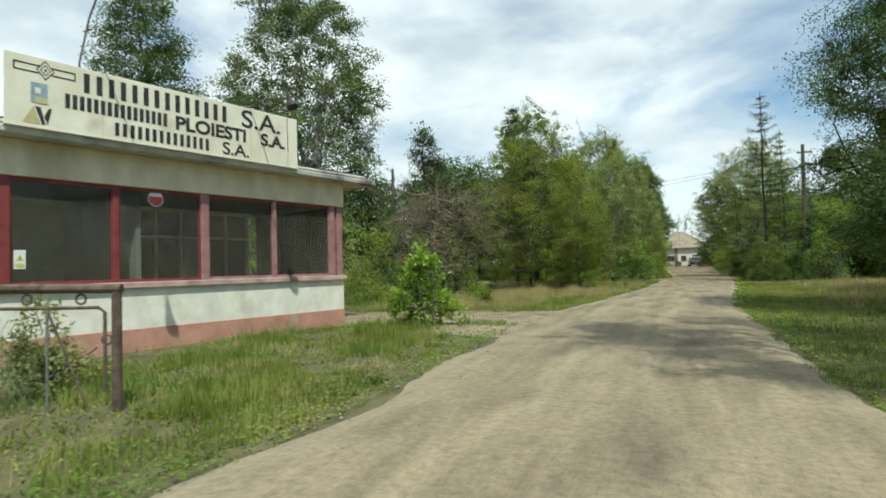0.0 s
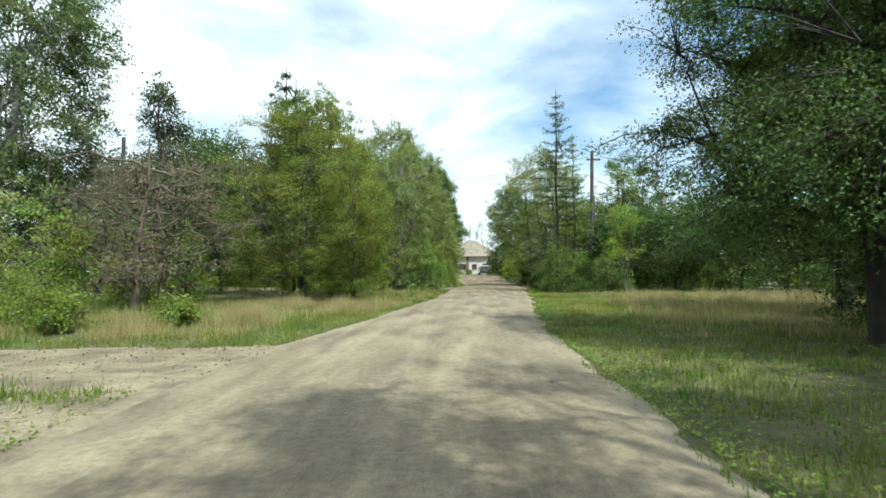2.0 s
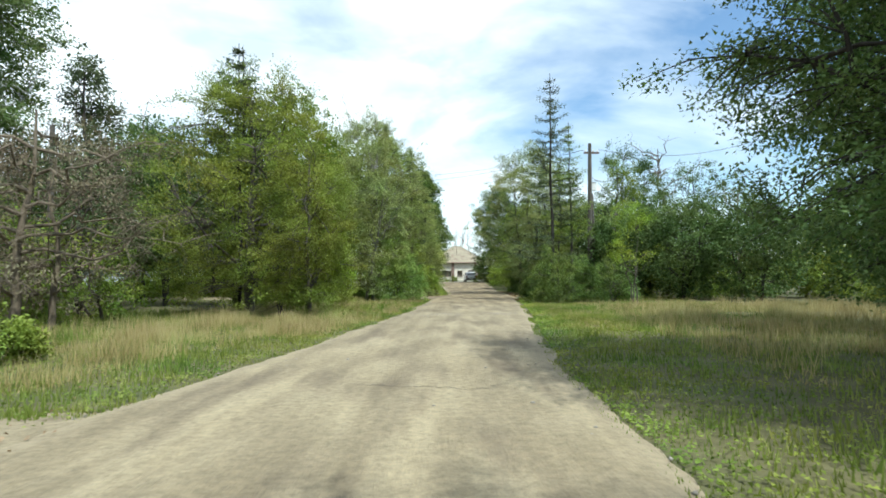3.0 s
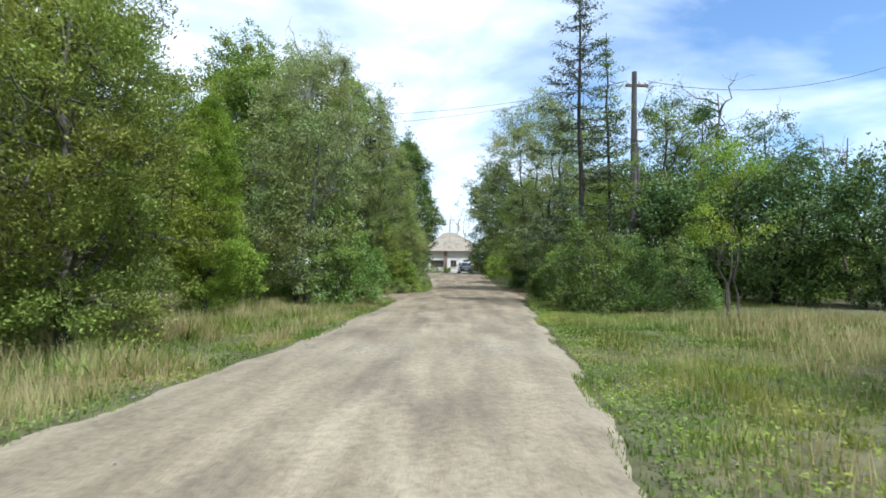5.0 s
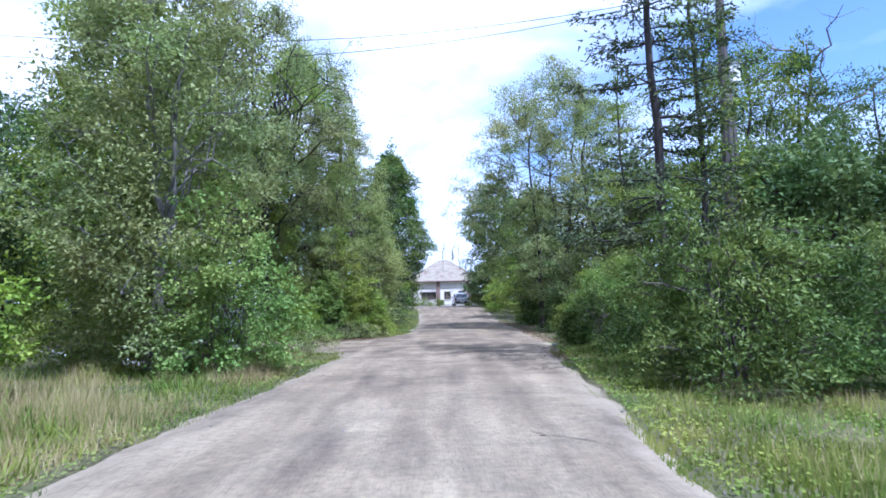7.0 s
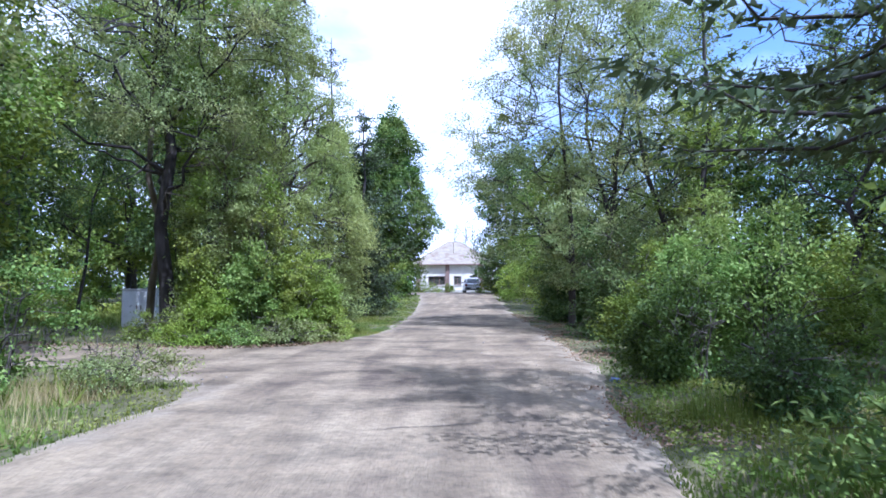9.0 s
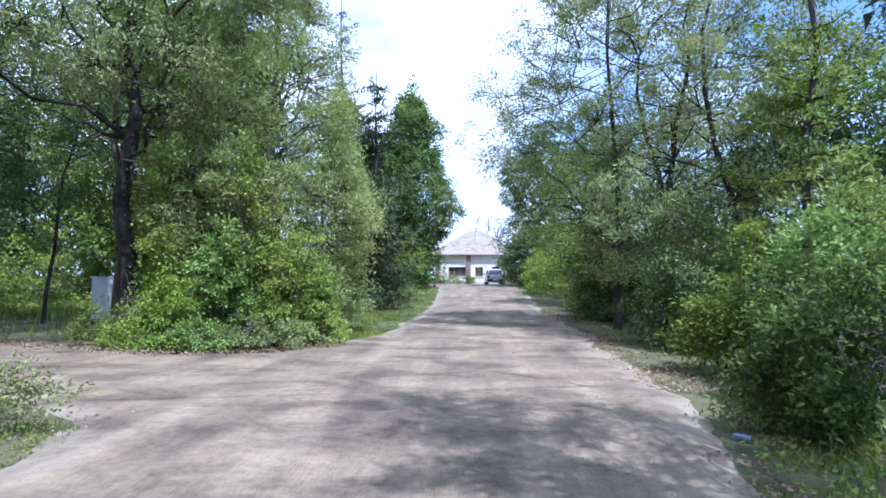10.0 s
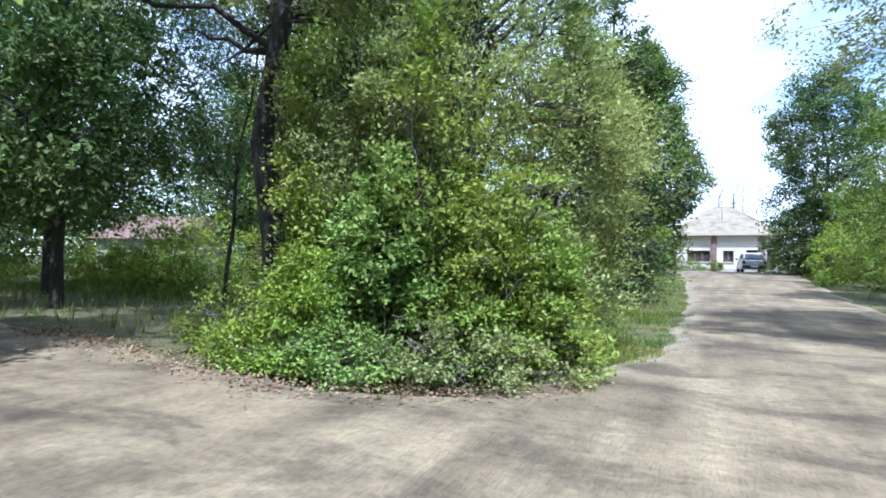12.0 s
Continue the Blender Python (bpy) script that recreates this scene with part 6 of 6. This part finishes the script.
tree("shrub", "leafy vine-hung weeds at the side road's corner", -4.75, 46.4, 1.75, 0.8, 0.01, "bush", 110, 34, 0.085, 0.55, "leaf_fresh", "bark", 0.015, stems=6, spread=0.28, gaps=0.35, whole=True, category="shrub")
tree("shrub", "low grey-green weeds at the side road's corner", -3.5, 46.7, 0.7, 0.75, 0.01, "bush", 70, 34, 0.06, 0.45, "leaf_grey", "bark", 0.01, stems=6, spread=0.22, gaps=0.3, whole=True, category="shrub")
for x, y, h, r in ((-46, 52, 9, 5.5), (-50, 61, 10, 6), (-47, 70, 9.5, 5.5), (-44, 79, 9.5, 5.5), (-38, 86, 10, 5.5), (-52, 44, 10, 5.5), (-30, 88, 9.5, 5.5), (-21, 84, 9, 5.0)):
    tree("wood_tree", "dense tree at the back of the shady wood", x, y, h, r, 0.0, "bush", 150, 22, 0.42, 0.55, "leaf_dark", "bark_dark", 0.18, limbs=10, spread=1.0, gaps=0.05, inner=1.5, group="trees at the back of the wood")
for x, y, h, r in ((-10.4, 20.4, 0.85, 1.0), (-13.4, 21.8, 1.2, 1.4), (-8.3, 21.6, 0.6, 0.8), (-15.5, 25, 1.6, 1.8)):
    tree("shrub", "low weedy bush in the rough grass", x, y, h, r, 0.0, "bush", 90, 30, 0.1, 0.5, "leaf", "bark", 0.015, stems=5, spread=0.3, gaps=0.2, category="shrub", group="low weedy bushes")
# young shrub beside the gatehouse
tree("shrub", "young bright green shrub with broad leaves", -6.75, 13.1, 1.9, 0.95, 0.03, "cone", 105, 16, 0.15, 0.5, "leaf_sapling", "bark", 0.02, stems=6, limbs=10, spread=0.24, gaps=0.4, whole=True, category="shrub")
tree("shrub", "dark bushes behind the gatehouse", -17.5, 12.0, 4.5, 3.0, 0.02, "bush", 150, 28, 0.2, 0.5, "leaf", "bark", 0.05, stems=4, spread=0.5, gaps=0.2, category="shrub")
tree("shrub", "dark bushes behind the gatehouse", -16.5, 18.5, 4.2, 2.8, 0.02, "bush", 150, 28, 0.2, 0.5, "leaf", "bark", 0.05, stems=4, spread=0.5, gaps=0.2, category="shrub")
tree("shrub", "grey-green weeds behind the gate", -8.35, 5.6, 1.05, 0.6, 0.02, "bush", 60, 24, 0.10, 0.35, "leaf_grey", "bark", 0.012, stems=5, limbs=8, spread=0.22, gaps=0.2, category="shrub")

# ---- trees and bushes, right of the road ----
tree("tree", "big dark tree overhanging the road", 5.6, 17.9, 12.5, 3.9, 0.13, "bush", 2500, 60, 0.10, 0.42, "leaf_dark", "bark_dark", 0.24, limbs=36, spread=0.55, gaps=0.12, shell=0.4, droop=0.2, inner=1.5)
tree("tree", "second dark tree set back from the road", 9.6, 25.0, 9.8, 4.3, 0.06, "round", 600, 36, 0.17, 0.45, "leaf_dark", "bark_dark", 0.22, limbs=22, spread=0.62, gaps=0.15, shell=0.35, droop=0.15, inner=1.6)
tree("tree", "tall spreading tree with boughs over the road", 4.6, 6.2, 15.5, 4.3, 0.5, "round", 580, 42, 0.13, 0.45, "leaf_dark", "bark_dark", 0.28, limbs=26, spread=0.55, gaps=0.48, droop=0.15, inner=0.5)
tree("shrub", "dark low bush under the roadside trees", 10.6, 19.6, 1.9, 1.5, 0.02, "bush", 170, 34, 0.11, 0.5, "leaf_dark", "bark_dark", 0.03, stems=5, spread=0.36, gaps=0.25, category="shrub")
tree("shrub", "dark bush in the shade of the roadside tree", 7.4, 19.6, 2.2, 1.5, 0.02, "bush", 170, 34, 0.12, 0.5, "leaf_dark", "bark_dark", 0.04, stems=5, spread=0.4, gaps=0.25, category="shrub")
tree("shrub", "dark undergrowth below the roadside trees", 9.2, 17.5, 2.2, 2.2, 0.02, "bush", 170, 30, 0.14, 0.5, "leaf_dark", "bark_dark", 0.04, stems=5, spread=0.42, gaps=0.25, category="shrub")
tree("shrub", "large glossy green bush at the road edge", 4.5, 40.6, 2.5, 2.0, 0.01, "bush", 330, 44, 0.11, 0.42, "leaf_bush", "bark", 0.03, stems=7, spread=0.34, gaps=0.14, whole=True, category="shrub")
tree("shrub", "green bush beside the large one", 7.0, 41.6, 2.4, 1.7, 0.01, "bush", 190, 34, 0.12, 0.45, "leaf_bush", "bark", 0.03, stems=5, spread=0.36, gaps=0.18, category="shrub")
sparse_conifer("spruce", "tall thin spruce with bare dark trunk", 4.35, 42.9, 12.4, 2.1, 0.2, 26, 6, "spruce", trunk=0.12, dense=13, size=0.14, drop=0.09, gaps=0.35)
sparse_conifer("larch", "slender larch with light green tufts", 5.6, 43.8, 9.9, 1.1, 0.35, 16, 5, "leaf", trunk=0.09, dense=20, size=0.12, drop=0.0, gaps=0.3)
tree("tree", "small tree with yellowish leaves", 7.0, 38.0, 4.5, 1.3, 0.42, "round", 130, 30, 0.085, 0.5, "leaf_bright", "bark", 0.035, stems=3, limbs=10, spread=0.32, gaps=0.55)

tree("tree", "many-stemmed tree that leans over the road", 5.8, 57.4, 11.2, 4.6, 0.12, "round", 1700, 46, 0.115, 0.42, "leaf_grey", "bark_dark", 0.12, lean=(-0.4, 0), stems=4, limbs=30, spread=0.42, gaps=0.24, inner=1.2, shell=0.4, droop=0.12, stretch=(1.0, 1.1))
for x, y, h, r, lf, lb in ((4.0, 47.2, 1.25, 0.75, "leaf_bush", "low green bush of the roadside thicket"), (4.55, 48.1, 1.75, 0.85, "leaf_fresh", "bright green bush of the roadside thicket"),
                           (5.35, 47.6, 2.0, 0.95, "leaf_fresh", "fresh green bush of the roadside thicket"), (5.2, 49.4, 2.35, 1.0, "leaf_fresh", "taller green bush of the roadside thicket"),
                           (4.5, 50.4, 1.4, 0.8, "leaf", "small green bush of the roadside thicket")):
    tree("shrub", lb, x, y, h, r, 0.01, "bush", 130, 42, 0.095, 0.45, lf, "bark", 0.02, stems=7, limbs=16, spread=0.32, gaps=0.48, whole=True, category="shrub", group="bushes of the roadside thicket")
    tree("sapling", "thin upright shoots above the roadside bushes", x + 0.25, y + 0.2, h + 0.75, r * 0.6, 0.3, "column", 22, 26, 0.10, 0.42, lf, "bark", 0.012, stems=4, limbs=6, spread=0.26, gaps=0.4, whole=True, category="shrub", group="shoots of the roadside thicket")
tree("shrub", "green bush among the roadside thicket", 6.6, 48.9, 2.0, 1.4, 0.01, "bush", 220, 38, 0.09, 0.45, "leaf", "bark", 0.03, stems=6, spread=0.34, gaps=0.25, category="shrub")
tree("shrub", "low dark shrub at the roadside", 4.3, 45.3, 0.8, 0.8, 0.01, "bush", 110, 34, 0.08, 0.45, "leaf_dark", "bark", 0.02, stems=5, spread=0.28, gaps=0.25, whole=True, category="shrub")
tree("shrub", "dark bush under the leaning tree", 4.9, 53.6, 2.8, 1.5, 0.01, "bush", 260, 36, 0.10, 0.45, "leaf_dark", "bark", 0.03, stems=5, spread=0.34, gaps=0.2, category="shrub")
sparse_conifer("larch", "thin dark-stemmed larch in the thicket", 6.5, 52.4, 10.2, 1.5, 0.3, 15, 5, "leaf", trunk=0.09, dense=22, size=0.13, drop=0.0, gaps=0.25)
tree("tree", "dark loose-limbed tree in the thicket", 11.4, 53.0, 10.4, 3.2, 0.3, "round", 300, 32, 0.15, 0.4, "leaf_dark", "bark_dark", 0.15, limbs=22, spread=0.45, gaps=0.5, inner=0.6)
tree("tree", "dark leafy tree behind the electricity pole", 9.9, 49.6, 8.6, 2.5, 0.1, "round", 240, 34, 0.14, 0.42, "leaf", "bark_dark", 0.13, limbs=18, spread=0.5, gaps=0.45)
tree("tree", "ragged dark tree in the thicket", 16.2, 52.6, 9.6, 2.6, 0.2, "round", 200, 34, 0.17, 0.4, "leaf_dark", "bark_dark", 0.12, limbs=18, spread=0.5, gaps=0.5)
tree("tree", "narrow dark tree in the thicket", 12.0, 50.4, 9.2, 1.9, 0.2, "column", 170, 34, 0.16, 0.4, "leaf_dark", "bark_dark", 0.11, limbs=16, spread=0.45, gaps=0.45)
dead_tree("dead_tree", "thin dead tree with a forked bare top", 14.1, 52.4, 11.4, 2.6, 0.14, 12, 6, foot=0.6, up=0.8)
dead_tree("dead_tree", "bare dead stems in the thicket", 16.5, 47.0, 7.5, 1.8, 0.1, 8, 5, foot=0.4, up=1.0)
dead_tree("dead_tree", "bare crooked tree in the thicket", 8.7, 50.8, 6.5, 2.4, 0.09, 8, 5, foot=0.4, up=0.5, bark="bark_dark")
tree("tree", "rounded green tree near the road's end", 6.0, 69.5, 8.6, 2.9, 0.01, "round", 480, 32, 0.18, 0.42, "leaf", "bark_dark", 0.12, stems=2, limbs=14, spread=0.5, gaps=0.06, inner=1.5)
tree("shrub", "light green bush near the house", 4.3, 79.5, 2.6, 1.1, 0.02, "bush", 110, 28, 0.15, 0.5, "leaf_bright", "bark", 0.03, stems=4, spread=0.35, gaps=0.2, category="shrub")
tree("tree", "tall dense tree shading the house front", 5.2, 87.0, 12.3, 3.6, 0.02, "round", 900, 28, 0.24, 0.45, "leaf_dark", "bark", 0.2, limbs=16, spread=0.65, gaps=0.18)
tree("tree", "green tree beside the house", 9.5, 90.0, 11.0, 3.6, 0.05, "round", 240, 26, 0.3, 0.45, "leaf", "bark", 0.16, limbs=14, spread=0.7, gaps=0.1, inner=1.3)
RIGHT_WOOD = [(9.5, 57, 7.0, 2.8, "leaf_dark"), (13, 58.5, 7.5, 3.2, "leaf_dark"), (9.4, 64.5, 8.5, 3.2, "leaf_dark"), (12, 44.5, 5.6, 2.6, "leaf_dark"), (16.5, 52, 6.0, 3.0, "leaf_dark"), (20, 45, 5.2, 3.0, "leaf"), (26, 50, 7.0, 3.8, "leaf_dark"),
              (10.2, 72.5, 8.0, 3.2, "leaf_dark"), (24, 38, 5.4, 3.2, "leaf"), (30, 42, 6.5, 4.0, "leaf_dark"), (18, 63, 8.0, 4.0, "leaf_dark"), (17, 34, 5.0, 2.8, "leaf_dark")]
RIGHT_WOOD += [(11, 48.5, 5.6, 2.4, "leaf_dark"), (14.5, 42, 5.2, 2.6, "leaf_dark"), (8.6, 45.6, 5.0, 2.0, "leaf_dark"), (22, 56, 7.5, 4.0, "leaf_dark"), (34, 52, 8, 4.5, "leaf_dark"), (38, 40, 7.5, 4.5, "leaf_dark"), (13.5, 66, 8.5, 3.8, "leaf_dark")]
for x, y, h, r, lf in RIGHT_WOOD:
    tree("wood_tree", "leafy tree of the thicket beyond the meadow", x, y, h, r, 0.03, "round", 300, 28, 0.2, 0.48, lf, "bark_dark", 0.1, stems=2, limbs=12, spread=0.58, gaps=0.12, group="trees of the right thicket")
tree("shrub", "dark leafy bush at the foot of the leaning trees", 5.0, 60.8, 4.0, 1.8, 0.01, "bush", 260, 32, 0.14, 0.5, "leaf_dark", "bark", 0.03, stems=5, spread=0.42, gaps=0.15, category="shrub")
for x, y, h, r in ((13, 47.5, 2.6, 2.6), (18.5, 50.5, 3.0, 3.2), (24, 45.5, 3.0, 3.6), (30, 49, 3.4, 4.0), (10.5, 55, 2.8, 2.4), (8.2, 62, 2.8, 2.2), (7.6, 69, 2.6, 2.0), (8.4, 76, 3.0, 2.4), (9.5, 83, 3.4, 2.8),
                   (15, 74, 4.0, 3.6), (16, 86, 4.4, 4.0), (22, 67, 4.2, 4.2), (26, 80, 4.6, 4.6), (36, 46, 3.6, 4.6), (20, 39, 2.2, 2.6), (28, 37, 2.8, 3.4)):
    tree("undergrowth", "dense green undergrowth of the thicket", x, y, h, r, 0.0, "bush", 150, 26, 0.2, 0.5, "leaf", "bark", 0.03, stems=4, spread=0.5, gaps=0.1, category="shrub", group="undergrowth of the right thicket")
for x, y, h, r in ((4.3, 88.8, 4.8, 2.3), (6.3, 76, 4.6, 2.3), (5.9, 83, 5.0, 2.2), (5.6, 65.0, 3.2, 1.7)):
    tree("shrub", "tall leafy bush at the roadside near the house", x, y, h, r, 0.0, "bush", 260, 28, 0.17, 0.5, "leaf", "bark", 0.04, stems=5, spread=0.45, gaps=0.08, category="shrub", group="tall bushes near the house")
# bare winter-thin treetops behind the house
for x, y, h in ((-0.5, 116, 9.5), (2.2, 118, 10.5), (0.9, 121, 11)):
    dead_tree("bare_tree", "thin bare tree behind the house", x, y, h, 1.8, 0.12, 12, 6, foot=0.3, up=1.3, fine=3)
tree("tree", "dull brownish tree beside the house", -8.5, 112, 7.6, 4.0, 0.1, "round", 160, 26, 0.3, 0.45, "dry_leaf", "bark", 0.15, spread=0.8, gaps=0.35)
# far belt of trees that closes the view
for i in range(46):
    a = i / 46 * 2 * math.pi
    rr = 95 + 14 * math.sin(i * 7.3)
    x, y = rr * math.cos(a), 48 + rr * 0.95 * math.sin(a)
    if abs(x) < 14 and y > 60:
        continue
    tree("far_tree", "tree of the distant belt", x, y, 9 + 3 * math.sin(i * 3.7), 8.5, 0.0, "bush", 90, 16, 0.9, 0.5, "leaf", "bark", 0.25, limbs=8, spread=1.9, gaps=0.1, group="distant trees")

# low cover along the junction, and trees beside the road at the gate that shade the verge
for x, y, h, r, lf in ((-4.1, 51.95, 0.55, 0.8, "leaf_fresh"), (-3.0, 52.3, 0.6, 0.8, "leaf_grey"), (-2.7, 53.5, 0.5, 0.55, "leaf"), (-5.0, 51.95, 0.5, 0.7, "leaf_bright")):
    tree("shrub", "low leafy ground cover at the side road's edge", x, y, h, r, 0.0, "bush", 80, 34, 0.065, 0.65, lf, "bark", 0.01, stems=5, spread=0.24, gaps=0.15, stretch=(1.3, 0.6), whole=True, category="shrub", group="ground cover at the junction")
# Out of view: these two trees are added only to shade the verge.
for x, y, h, r in ((8.4, 9.2, 11.5, 4.0), (9.8, 14.8, 11.0, 3.6)):
    tree("tree", "unseen dark leafy tree that shades the verge at the gate", x, y, h, r, 0.22, "round", 900, 42, 0.13, 0.45, "leaf_dark", "bark_dark", 0.22, limbs=22, spread=0.55, gaps=0.15, droop=0.15, inner=1.2, group="trees beside the gate")
# crushed blue can at the road's edge
M["can"] = surface("blue_printed_metal", [(0.3, (0.10, 0.14, 0.26)), (0.7, (0.17, 0.21, 0.33))], 20, 4, 0.4, 0.2, 60, metal=0.3)
can = thing("drink_can", pose(3.0, 46.9, 0.05, 86, 0, 35), "crushed blue drink can lying at the road edge", "litter")
part("body", tube(bmesh.new(), [(0, 0, -0.07), (0, 0, -0.055), (0.008, 0.004, 0.0), (0.002, -0.006, 0.045), (0, 0, 0.06), (0, 0, 0.07)], [0.027, 0.034, 0.028, 0.033, 0.033, 0.026], 14), M["can"], can)
part("rim", tube(bmesh.new(), [(0, 0, 0.07), (0, 0, 0.076)], [0.028, 0.026], 14), M["wire"], can)
# white umbels in the weeds
ur = np.random.default_rng(77)
up_ = np.stack([ur.uniform(-4.6, -3.2, 70), ur.uniform(39, 43, 70), ur.uniform(0.45, 0.75, 70)], 1)
up_ = np.repeat(up_[:9], 20, 0) + ur.normal(size=(9 * 20, 3)) * np.array([0.06, 0.06, 0.02])
scatter("white_flowers", "white umbel flowers in the weeds", up_, M["flower"], 0.024, 78, "flowers")
